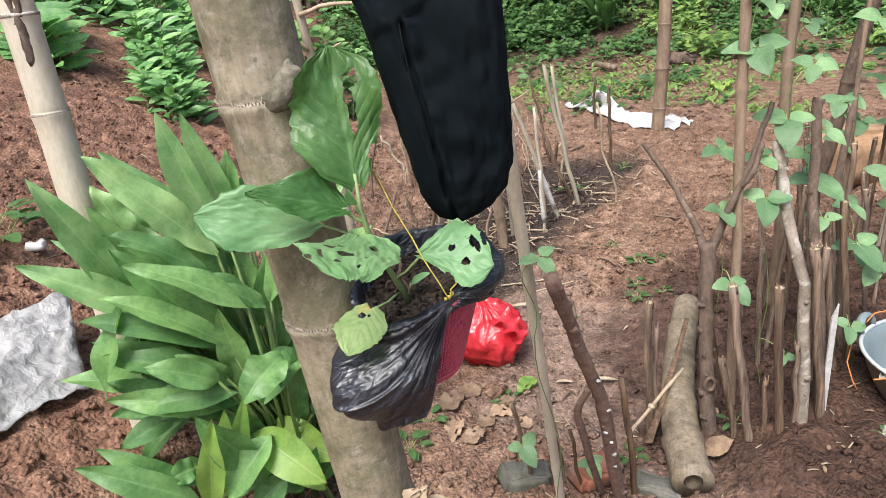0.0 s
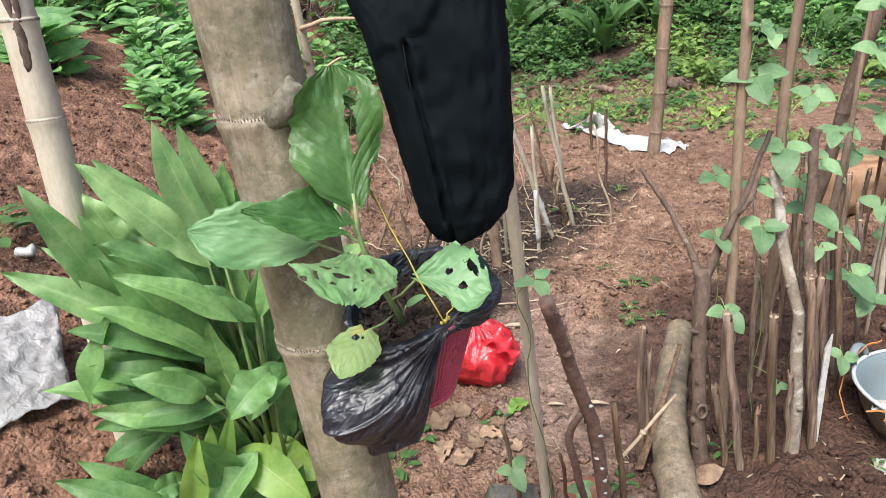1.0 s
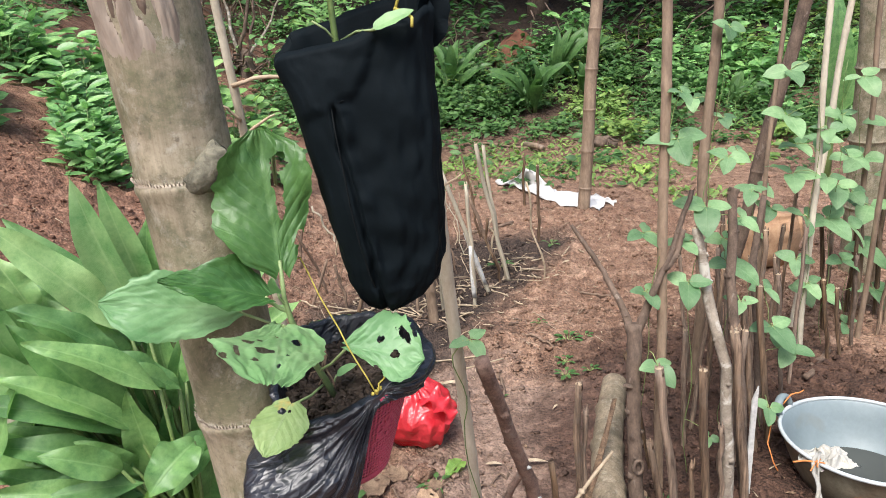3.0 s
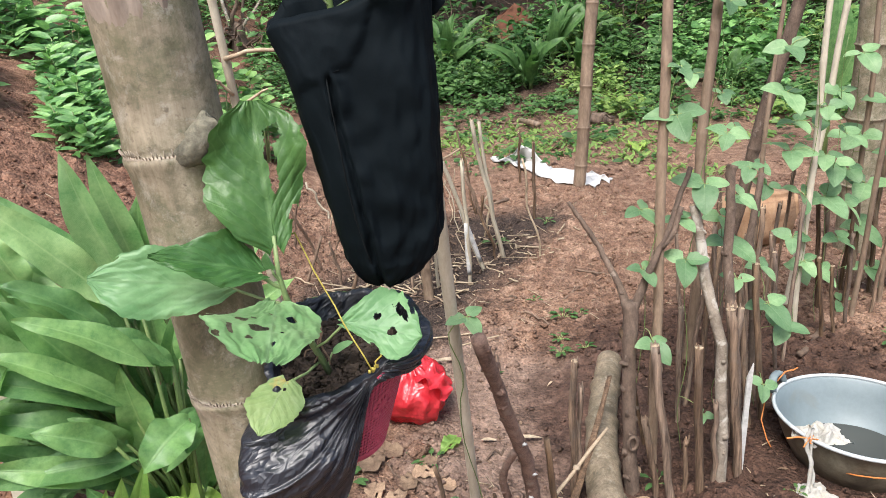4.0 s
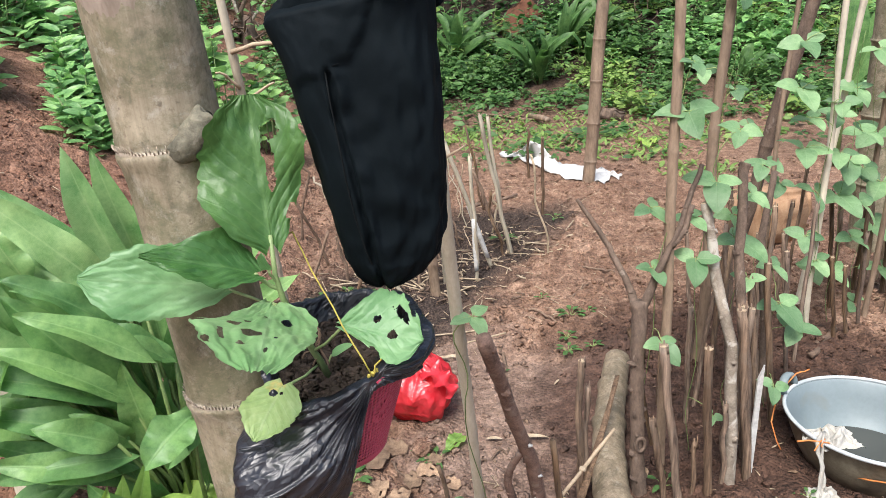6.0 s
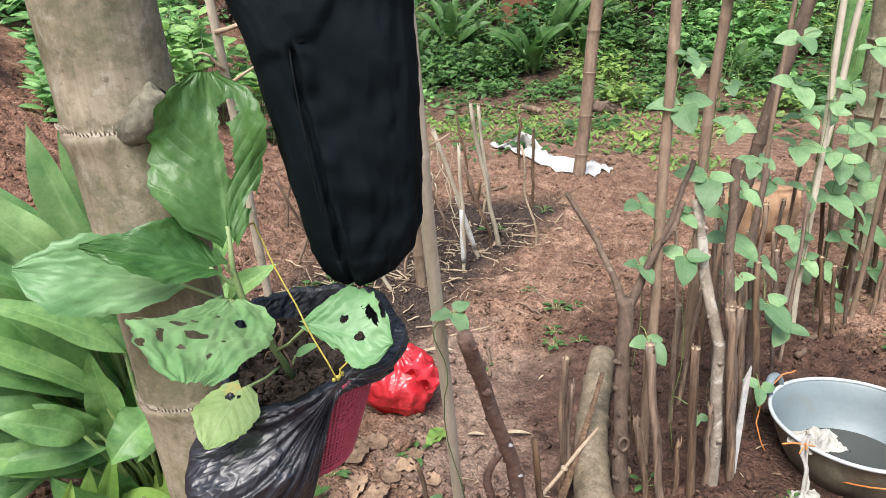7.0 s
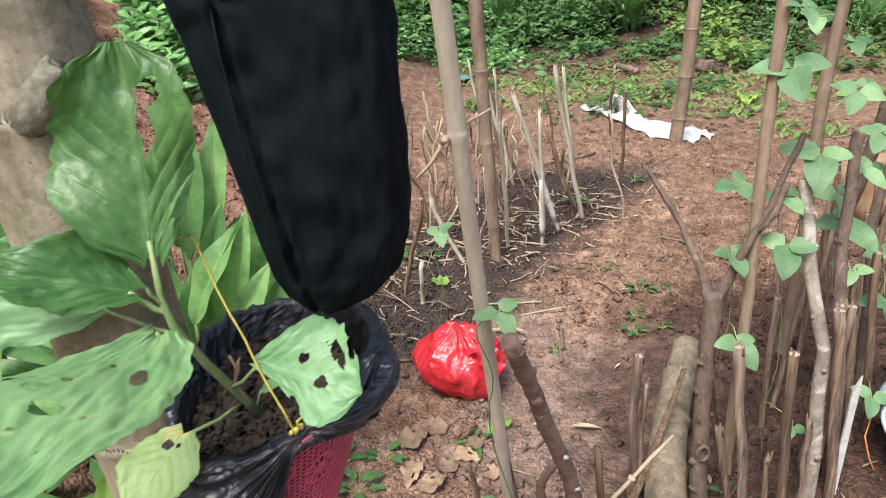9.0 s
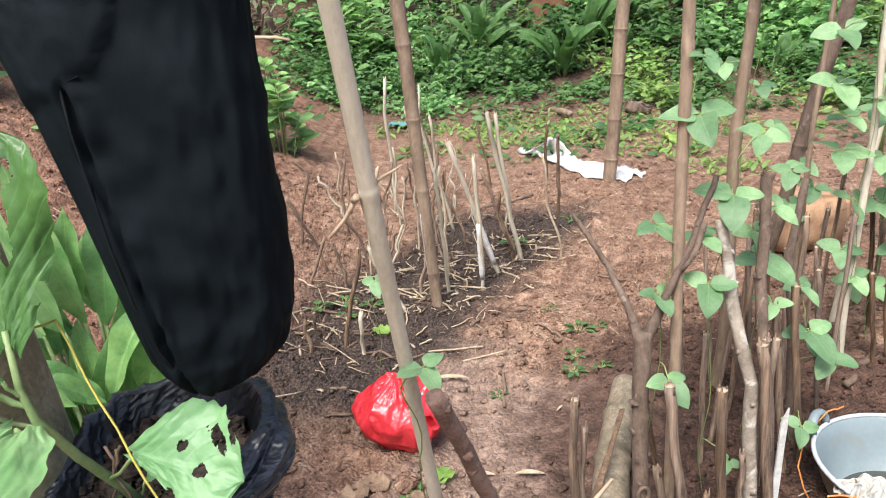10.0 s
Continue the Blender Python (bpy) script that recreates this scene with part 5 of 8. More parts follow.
    broad_leaf(p, (-0.129, 0.696, 1.093), (-0.153, 0.640, 1.066), (0.10, 0.30, 0.40, 0.44, 0.42, 0.40, 0.34, 0.22, 0.04), (0.10, 0.26, 0.36, 0.41, 0.43, 0.42, 0.33, 0.20, 0.04), M_aubergine_old, (0.0, -0.70, 0.70), 0.25, 0.10, 0.09, 0.0006, 6, 0.9, [(0.20, 0.62, 0.07, 0.10), (0.16, 0.44, 0.03, 0.05)], 0.5, 80, 60)
    stalk((-0.094, 0.750, 1.075), (-0.083, 0.752, 1.094), 0.0012)
    blade(p, (-0.083, 0.752, 1.094), (-0.057, 0.738, 1.112), 0.015, M_aubergine, (0, -0.6, 0.8), 0.3, 0.2, 0.02, "ovate", 10, 6)
    stalk((-0.119, 0.697, 1.208), (-0.124, 0.690, 1.224), 0.0014)
    blade(p, (-0.124, 0.690, 1.224), (-0.126, 0.676, 1.246), 0.017, M_aubergine, (-0.2, -0.8, 0.5), 0.3, 0.3, 0.05, "ovate", 10, 6)


aubergine_plant()


# ---------------------------------------------------------------- turmeric clump


def turmeric_clump():
    base = vec(-0.62, 1.60, floor_at(-0.62, 1.60))
    p = thing("turmeric_plant", base, "leafy clump of broad green turmeric at the bank's foot", "plant")
    rr = random.Random(12)

    def shoot(neck, tip, width, up, droop, material=None):
        """A stalk from the ground and the blade at its end."""
        neck, tip = Vector(neck), Vector(tip)
        width *= 0.95
        neck -= (tip - neck) * 0.14
        root = vec(-0.60 + 0.35 * (neck.x + 0.62) + 0.04 * (rr.random() - 0.5), 1.57 + 0.4 * (neck.y - 1.5) + 0.04 * (rr.random() - 0.5), 0)
        root.z = floor_at(root.x, root.y) - 0.01
        if neck.z < root.z + 0.12:
            root = vec(neck.x + 0.05, neck.y + 0.05, floor_at(neck.x + 0.05, neck.y + 0.05) - 0.01)
        Shape().tube([root, root.lerp(neck, 0.55) + vec(0.25 * (root.x - neck.x), 0, 0.05), neck], [0.007, 0.0055, 0.004], 8).part("stalk", M_turmeric_stalk, p)
        blade(p, neck, tip, width, material or M_turmeric, up, droop, 0.25 + 0.3 * rr.random(), 0.055 + 0.06 * rr.random(), "lance", 22, 10, (), rr.random() * 6, 2.5 + 3 * rr.random(), 0.5 * (rr.random() - 0.5))

    def cluster(neck, tip, width, up, droop, material=None):
        """A blade with two others sheathed behind it."""
        shoot(neck, tip, width, up, droop, material)
        for k in range(2):
            j = vec(rr.random() - 0.5, 0, rr.random() - 0.5) * 0.13 + vec(0.02, 0.05 + 0.07 * rr.random(), -0.04)
            q = Vector(tip) + j + (Vector(tip) - Vector(neck)) * 0.1 * (rr.random() - 0.6)
            shoot(Vector(neck) + vec(0.3 * j.x, j.y, -0.05), q, width * (0.75 + 0.3 * rr.random()), up, droop + 0.2 * rr.random(), material)

    # upper blades, in the lighter colour that stands for the light they catch
    shoot((-0.630, 1.580, 0.900), (-0.700, 1.545, 1.238), 0.105, (-0.20, -0.75, 0.70), 0.30, M_turmeric_lit)
    shoot((-0.615, 1.640, 0.890), (-0.672, 1.620, 1.215), 0.095, (0.0, -0.75, 0.70), 0.30, M_turmeric_lit)
    cluster((-0.678, 1.550, 0.898), (-0.882, 1.500, 1.166), 0.100, (0.35, -0.75, 0.6), 0.45, M_turmeric_lit)
    cluster((-0.903, 1.550, 0.791), (-0.994, 1.460, 1.132), 0.105, (0.45, -0.75, 0.5), 0.50, M_turmeric_lit)
    cluster((-0.889, 1.620, 0.911), (-0.949, 1.620, 1.061), 0.085, (0.4, -0.7, 0.6), 0.50, M_turmeric_lit)
    cluster((-0.831, 1.500, 0.734), (-1.085, 1.440, 0.934), 0.100, (0.2, -0.65, 0.75), 0.55, M_turmeric_lit)
    cluster((-0.690, 1.500, 0.847), (-0.850, 1.440, 0.986), 0.075, (0.15, -0.5, 0.85), 0.80)
    cluster((-0.601, 1.460, 0.765), (-0.805, 1.400, 0.918), 0.080, (0.15, -0.5, 0.85), 0.70)
    cluster((-0.687, 1.520, 0.631), (-0.863, 1.460, 0.943), 0.125, (0.3, -0.7, 0.65), 0.50)
    cluster((-0.674, 1.600, 0.812), (-0.781, 1.560, 0.914), 0.085, (0.0, -0.8, 0.6), 0.40)
    cluster((-0.679, 1.460, 0.672), (-0.899, 1.400, 0.849), 0.075, (0.2, -0.5, 0.85), 0.70)
    cluster((-0.861, 1.420, 0.781), (-0.941, 1.370, 0.578), 0.090, (-0.6, -0.8, 0.2), 0.30)
    cluster((-0.861, 1.480, 0.528), (-1.070, 1.420, 0.626), 0.080, (0.1, -0.5, 0.85), 0.60)
    cluster((-0.675, 1.420, 0.530), (-0.933, 1.360, 0.542), 0.085, (0.1, -0.6, 0.8), 0.80)
    cluster((-0.685, 1.400, 0.592), (-0.802, 1.340, 0.681), 0.080, (0.1, -0.7, 0.7), 1.00)
    cluster((-0.517, 1.420, 0.611), (-0.586, 1.320, 0.565), 0.110, (-0.1, -0.9, 0.4), 1.00)
    cluster((-0.654, 1.400, 0.365), (-0.718, 1.340, 0.529), 0.115, (0.1, -0.8, 0.6), 0.90)
    cluster((-0.743, 1.340, 0.271), (-0.672, 1.320, 0.531), 0.075, (0.3, -1, 0.2), 0.30, M_turmeric_old)
    cluster((-0.608, 1.440, 0.373), (-0.447, 1.360, 0.272), 0.120, (0.1, -0.75, 0.65), 0.80, M_turmeric_old)
    cluster((-0.592, 1.400, 0.385), (-0.693, 1.320, 0.275), 0.105, (-0.3, -0.9, 0.4), 0.50)
    cluster((-0.831, 1.380, 0.254), (-1.064, 1.340, 0.415), 0.090, (0.1, -0.6, 0.8), 0.60)
    cluster((-0.632, 1.500, 0.522), (-0.645, 1.460, 0.752), 0.090, (0.1, -1, 0.3), 0.30)
    cluster((-0.521, 1.500, 0.409), (-0.478, 1.480, 0.641), 0.060, (0.4, -1, 0.2), 0.20)
    cluster((-0.605, 1.620, 0.641), (-0.615, 1.620, 0.862), 0.085, (0.3, -0.9, 0.3), 0.40)
    cluster((-0.559, 1.620, 0.564), (-0.541, 1.620, 0.787), 0.085, (0.4, -0.9, 0.3), 0.40)
    cluster((-0.626, 1.660, 0.896), (-0.596, 1.660, 1.105), 0.085, (0.1, -1, 0.2), 0.25)
    cluster((-0.813, 1.560, 0.559), (-0.984, 1.540, 0.663), 0.090, (0.2, -0.5, 0.8), 0.70)
    cluster((-0.780, 1.600, 0.674), (-0.927, 1.600, 0.760), 0.090, (0.2, -0.6, 0.8), 0.70)
    cluster((-0.854, 1.460, 0.443), (-0.968, 1.400, 0.413), 0.070, (0.2, -0.6, 0.8), 0.90)
    cluster((-0.814, 1.420, 0.312), (-0.860, 1.380, 0.315), 0.080, (0.2, -0.7, 0.7), 0.90)
    cluster((-0.729, 1.560, 0.322), (-0.727, 1.540, 0.561), 0.080, (0.1, -0.9, 0.4), 0.50)
    cluster((-0.574, 1.400, 0.262), (-0.652, 1.360, 0.212), 0.085, (0.1, -0.8, 0.5), 0.80)
    cluster((-0.529, 1.460, 0.202), (-0.477, 1.440, 0.329), 0.060, (0.2, -0.9, 0.4), 0.50)
    # low outer blades over the plastic sheet
    cluster((-0.700, 1.470, 0.66), (-0.955, 1.400, 0.790), 0.085, (0.1, -0.6, 0.8), 0.70)
    cluster((-0.700, 1.450, 0.57), (-0.930, 1.390, 0.690), 0.090, (0.1, -0.6, 0.8), 0.80)
    cluster((-0.720, 1.420, 0.50), (-0.930, 1.360, 0.590), 0.085, (0.1, -0.7, 0.7), 0.80)
    # seen past the pole
    shoot((-0.564, 1.660, 0.870), (-0.532, 1.720, 1.148), 0.085, (0.3, -1, 0.2), 0.25)
    shoot((-0.534, 1.700, 0.867), (-0.475, 1.760, 1.169), 0.080, (0.3, -1, 0.2), 0.25)
    shoot((-0.551, 1.620, 0.701), (-0.461, 1.640, 0.975), 0.085, (0.3, -1, 0.3), 0.30)
    shoot((-0.497, 1.620, 0.699), (-0.410, 1.640, 0.953), 0.085, (0.3, -1, 0.3), 0.35)
    shoot((-0.459, 1.580, 0.690), (-0.363, 1.600, 0.840), 0.075, (0.3, -0.9, 0.4), 0.50)
    shoot((-0.461, 1.660, 0.675), (-0.408, 1.700, 0.890), 0.080, (0.3, -1, 0.3), 0.35)
    shoot((-0.430, 1.660, 0.611), (-0.373, 1.700, 0.772), 0.085, (0.4, -0.9, 0.4), 0.50)
    shoot((-0.378, 1.640, 0.637), (-0.306, 1.640, 0.714), 0.080, (0.4, -0.8, 0.5), 0.70)
    shoot((-0.594, 1.600, 0.653), (-0.534, 1.600, 0.840), 0.060, (0.3, -1, 0.3), 0.30)
    for k in range(10):
        a = rr.random() * 6.28
        q = vec(-0.62 + 0.16 * math.cos(a), 1.68 + 0.12 * math.sin(a), 0.40 + 0.35 * rr.random())
        shoot(q, q + vec(0.2 * math.cos(a), 0.06, 0.12 + 0.12 * rr.random()), 0.085, (math.cos(a) * -0.3, -0.7, 0.6), 0.6)


turmeric_clump()


# ---------------------------------------------------------------- things on the ground
def red_bag():
    """Knotless bag lying on its mouth: film drawn into facets with sharp creases."""
    c = vec(0.010, 2.235, floor_at(0.010, 2.235))
    s, seg, rows, rr = Shape(), 150, 70, random.Random(31)
    planes = []
    for k in range(120):
        a, e = rr.random() * 6.283185, math.asin(2 * rr.random() - 1)
        planes.append((vec(math.cos(a) * math.cos(e), math.sin(a) * math.cos(e), math.sin(e)), 0.84 + 0.30 * rr.random()))
    for j in range(rows + 1):
        e = math.pi * (j / rows - 0.5)
        for i in range(seg):
            a = 6.283185 * i / seg
            d = vec(math.cos(a) * math.cos(e), math.sin(a) * math.cos(e), math.sin(e))
            w = (d + 0.10 * vec(noise.noise(d * 3.1), noise.noise(d * 3.1 + vec(5, 0, 0)), noise.noise(d * 3.1 + vec(0, 7, 0)))).normalized()
            r = min(h / max(0.25, w.dot(n)) for n, h in planes)
            r = min(r, 1.12)
            r += 0.16 * (0.35 - abs(noise.noise(vec(a * 2.4, e * 1.2, 3)))) + 0.06 * (0.3 - abs(noise.noise(vec(a * 5, e * 2.2, 8)))) + 0.02 * (0.3 - abs(noise.noise(vec(a * 11, e * 6, 4))))
            taper = 0.82 + 0.18 * smooth(-1.3, 0.0, e) - 0.22 * smooth(0.1, 1.3, e)
            q = vec(d.x * r * 0.160 * taper, d.y * r * 0.135 * taper, max(-0.010, 0.114 + d.z * r * 0.136))
            s.v.append(c + q)
    for j in range(rows):
        for i in range(seg):
            n = (i + 1) % seg
            s.face((j * seg + i, j * seg + n, (j + 1) * seg + n, (j + 1) * seg + i))
    p = thing("plastic_bag", c, "crumpled shiny red plastic bag filled with soil, lying on the ground", "plastic bag")
    s.part("bag", M_red_film, p)
    s = Shape()
    s.leaf(c + vec(0.05, -0.06, 0.20), (0.5, -0.5, -0.1), (0.5, -0.5, 1), 0.13, 0.11, 0.9, 0.25, 0.16, "strip", 16, 10, (), 0.3, 1, 5)
    s.part("bag_mouth", M_red_film, p, "loose crumpled flap of the bag")


red_bag()


def branch(name, pts, radii, label, material, knobs=0, group="", category="branch", pale_tip=False, seed=1):
    base = vec(pts[0][0], pts[0][1], floor_at(pts[0][0], pts[0][1]))
    p = thing(name, base, label, category, group)
    fine, rad = [], []
    q = [Vector(a) for a in pts]
    for i in range(len(q) - 1):
        for k in range(5):
            fine.append(q[i].lerp(q[i + 1], k / 5) + vec(noise.noise(vec(seed, i + k / 5, 1)), noise.noise(vec(seed, 2, i + k / 5)), 0) * 0.006)
            rad.append(radii[i] + (radii[i + 1] - radii[i]) * k / 5)
    fine.append(q[-1])
    rad.append(radii[-1])
    s = Shape().tube(fine, rad, 12, rough=0.16)
    rr = random.Random(seed)
    for k in range(knobs):
        i = rr.randrange(2, len(fine) - 1)
        a = rr.random() * 6.28
        s.lump(fine[i] + vec(math.cos(a), math.sin(a), 0.2) * rad[i] * 0.80, rad[i] * (0.28 + 0.34 * rr.random()), 0.55, 1.1, 5, 7)
    s.part("limb", material, p)
    if pale_tip:
        d = (fine[-1] - fine[-2]).normalized()
        Shape().tube([fine[-1] - d * 0.001, fine[-1] + d * 0.0025], rad[-1] * 0.86, 12, rough=0.2).part("cut_end", M_pale_cut, p)
    return p


def planted_branches():
    g = floor_at(0.33, 1.45)
    p = branch("planted_cutting", [(0.335, 1.47, g - 0.03), (0.302, 1.42, 0.194), (0.262, 1.35, 0.464), (0.190, 1.27, 0.706), (0.145, 1.205, 0.862)], [0.018, 0.018, 0.0165, 0.0155, 0.016], "knobbly dark brown cassava cutting planted in the soil", M_cutting, 26, "cassava cuttings", "cutting", False, 3)
    for k, (z, a) in enumerate(((0.25, -1.2), (0.34, -1.9), (0.42, -0.9), (0.53, -1.6), (0.20, -1.5), (0.30, -1.4))):
        u = (z - 0.194) / 0.27
        c = vec(0.302, 1.42, 0.194).lerp(vec(0.262, 1.35, 0.464), u)
        s = Shape()
        s.lump(c + vec(math.cos(a), math.sin(a), 0) * 0.0180, 0.0062, 0.4, 0.8)
        s.part("lichen", M_white, p, "white lichen speck")
    branch("planted_cutting", [(0.29, 1.50, g - 0.03), (0.235, 1.40, 0.25), (0.205, 1.36, 0.40), (0.215, 1.345, 0.46), (0.232, 1.335, 0.50)], [0.010, 0.010, 0.010, 0.009, 0.008], "short dark forked cutting beside the larger one", M_cutting, 8, "cassava cuttings", "cutting", False, 5)
    # pair of thin brown sticks near the pale post
    for k, (a, b, r) in enumerate((((0.19, 1.55), (0.13, 1.47, 0.46), 0.008), ((0.10, 1.56), (0.05, 1.50, 0.36), 0.0075), ((0.375, 1.47), (0.335, 1.45, 0.44), 0.010), ((0.23, 1.50), (0.195, 1.44, 0.30), 0.006))):
        slim_post("garden_stick", (a[0], a[1], 0), b, r, r * 0.8, [], M_stake, "short thin weathered stick pushed into the soil", "garden sticks", 30 + k, 8, wob=0.01, category="stick")
    # forked shrub stem
    p = branch("forked_stem", [(0.655, 1.655, 0.0), (0.640, 1.675, 0.20), (0.640, 1.695, 0.36), (0.645, 1.715, 0.56), (0.652, 1.735, 0.66)], [0.023, 0.021, 0.0195, 0.021, 0.022], "dark brown forked branch planted upright in the bean bed", M_bark, 22, "", "branch", False, 7)
    for pts, rad in (([(0.648, 1.735, 0.63), (0.625, 1.79, 0.72), (0.600, 1.85, 0.785), (0.565, 1.88, 0.85), (0.519, 1.90, 0.922)], [0.013, 0.009, 0.008, 0.0075, 0.005]),
                     ([(0.655, 1.735, 0.62), (0.700, 1.74, 0.73), (0.755, 1.75, 0.842), (0.800, 1.78, 0.93), (0.838, 1.80, 1.02)], [0.014, 0.0105, 0.0085, 0.0075, 0.0065]),
                     ([(0.740, 1.748, 0.81), (0.775, 1.75, 0.85), (0.80, 1.76, 0.92)], [0.011, 0.009, 0.007])):
        q = [Vector(a) for a in pts]
        fine = [a.lerp(b, k / 4) + vec(noise.noise(a * 9 + vec(k, 0, 0)), 0, 0) * 0.006 for a, b in zip(q, q[1:]) for k in range(4)] + [q[-1]]
        rr = [a + (b - a) * k / 4 for a, b in zip(rad, rad[1:]) for k in range(4)] + [rad[-1]]
        sh = Shape().tube(fine, rr, 10, rough=0.15)
        for k in range(9):
            i = rng.randrange(1, len(fine) - 1)
            sh.lump(fine[i] + vec(rng.random() - 0.5, -0.7, rng.random() - 0.5) * rr[i], rr[i] * 0.5, 0.3, 0.9)
        sh.part("limb", M_bark, p)
    s = Shape()
    ring = [vec(0.640 + 0.013 * math.cos(a), 1.652, 0.245 + 0.022 * math.sin(a)) for a in np.linspace(0, 6.283, 17)]
    s.tube(ring, 0.006, 6, caps=False)
    s.part("knot_hole", M_bark, p, "rimmed knot hole")
    # lichened crooked branch and dark one beside it
    branch("planted_branch", [(0.893, 1.61, 0.06), (0.900, 1.64, 0.30), (0.905, 1.68, 0.52), (0.872, 1.75, 0.72), (0.845, 1.78, 0.915)], [0.017, 0.017, 0.016, 0.015, 0.013], "crooked pale branch with grey lichen among the stakes", M_bark_pale, 12, "", "branch", True, 9)
    branch("planted_branch", [(0.985, 1.68, 0.06), (0.975, 1.72, 0.42), (0.965, 1.80, 0.75), (0.985, 1.85, 0.96), (0.995, 1.86, 1.0)], [0.016, 0.015, 0.014, 0.013, 0.015], "dark crooked branch standing among the stakes", M_bark, 14, "", "branch", False, 10)
    branch("planted_branch", [(1.20, 1.98, 0.08), (1.215, 2.05, 0.4), (1.205, 2.1, 0.68), (1.24, 2.12, 0.9)], [0.014, 0.013, 0.012, 0.010], "dark crooked branch standing among the stakes", M_bark, 10, "", "branch", False, 13)


planted_branches()


def fallen_log():
    p = thing("bamboo_log", (0.62, 1.8, floor_at(0.62, 1.8)), "old mossy bamboo log lying on the soil, hollow at the end", "log")
    s = Shape()
    spine = [vec(0.522, 1.44, 0.085), vec(0.550, 1.62, 0.092), vec(0.598, 1.80, 0.102), vec(0.655, 1.97, 0.118), vec(0.720, 2.13, 0.138), vec(0.790, 2.29, 0.160)]
    pts, rad = [], []
    for k in range(41):
        u = 5 * min(0.9999, k / 40)
        i, w = int(u), u - int(u)
        p0, p1, p2, p3 = (spine[max(0, min(5, i + d))] for d in (-1, 0, 1, 2))
        q = 0.5 * (2 * p1 + (p2 - p0) * w + (2 * p0 - 5 * p1 + 4 * p2 - p3) * w * w + (3 * p1 - p0 - 3 * p2 + p3) * w ** 3)
        r = 0.057 - 0.010 * k / 40
        for n in (0.17, 0.36, 0.58, 0.80):
            r += 0.0085 * math.exp(-((k / 40 - n) / 0.012) ** 2) - 0.004 * math.exp(-((k / 40 - n - 0.03) / 0.012) ** 2)
        pts.append(q)
        rad.append(r)
    a, b = pts[0], pts[3]
    s.tube(pts, rad, 28, caps=False)
    d = (a - b).normalized()
    n0 = len(s.v)
    s.tube([pts[0] + d * 0.001, pts[2], pts[9], pts[10]], [0.026, 0.025, 0.025, 0.003], 28, caps=False)
    for k in range(28):
        s.face((k, n0 + k, n0 + (k + 1) % 28, (k + 1) % 28))
    s.part("culm", M_log, p)
    s = Shape()
    n = 12
    for k in range(n + 1):
        u = k / n
        c = vec(0.462, 1.66, 0.045).lerp(vec(0.676, 1.965, 0.285), u) + vec(0.010, 0, 0.02) * math.sin(3 * u)
        w = 0.014 * (1 - 0.45 * u) * (1 + 0.2 * noise.noise(vec(u * 6, 3, 1)))
        side = vec(0.80, -0.45, 0.25) * w
        thick = vec(-0.3, -0.5, 0.8) * 0.004
        s.v += [c - side, c + side, c + side + thick, c - side + thick]
        if k:
            for i in range(4):
                s.face((4 * k - 4 + i, 4 * k - 4 + (i + 1) % 4, 4 * k + (i + 1) % 4, 4 * k + i))
    s.face((4 * n, 4 * n + 1, 4 * n + 2, 4 * n + 3))
    s.part("split_strip", M_stake, p, "loose strip of split bamboo")
    s = Shape()
    s.leaf(pts[6] + vec(0.05, 0, -0.02), (1, -0.1, 0.5), (-0.3, -0.7, 0.6), 0.10, 0.06, 0.6, 0.4, 0.12, "lance", 8, 4)
    s.part("dry_sheath", M_dead, p, "curled dry sheath")


fallen_log()


def stake(foot, top, r, material=None, split=True, crook=0.009, label="weathered split stake driven into the bean bed", group="bean bed stakes", name="stake", seed=0, cut=True):
    """A rough upright stake: uneven section, slightly bowed, splintered top."""
    x, y = foot[0], foot[1]
    r *= 0.76
    base = vec(x, y, floor_at(x, y))
    p = thing(name, base, label, "stake", group)
    top = Vector(top)
    d = (top - base).normalized()
    pts = bent(base - d * 0.05, top, 9, 0, crook, seed + x * 7 + y * 3)
    s = Shape()
    s.tube(pts, [r * (1 + 0.12 * noise.noise(vec(seed, k, x))) for k in range(10)], 9, rough=0.22, squash=0.72 if split else 0.95, start_angle=seed)
    for k in range(3 if split else 0):
        a = 6.28 * k / 3 + seed
        q = pts[-1] + vec(math.cos(a), math.sin(a), 0) * r * 0.6
        s.tube([q - d * 0.02, q + d * (0.006 + 0.012 * rng.random())], [r * 0.35, r * 0.12], 5)
    s.part("shaft", material or M_stake, p)
    if cut:
        Shape().tube([pts[-1] - d * 0.002, pts[-1] + d * 0.002], r * 0.78, 8, rough=0.25).part("cut_end", M_pale_cut, p)
    return p


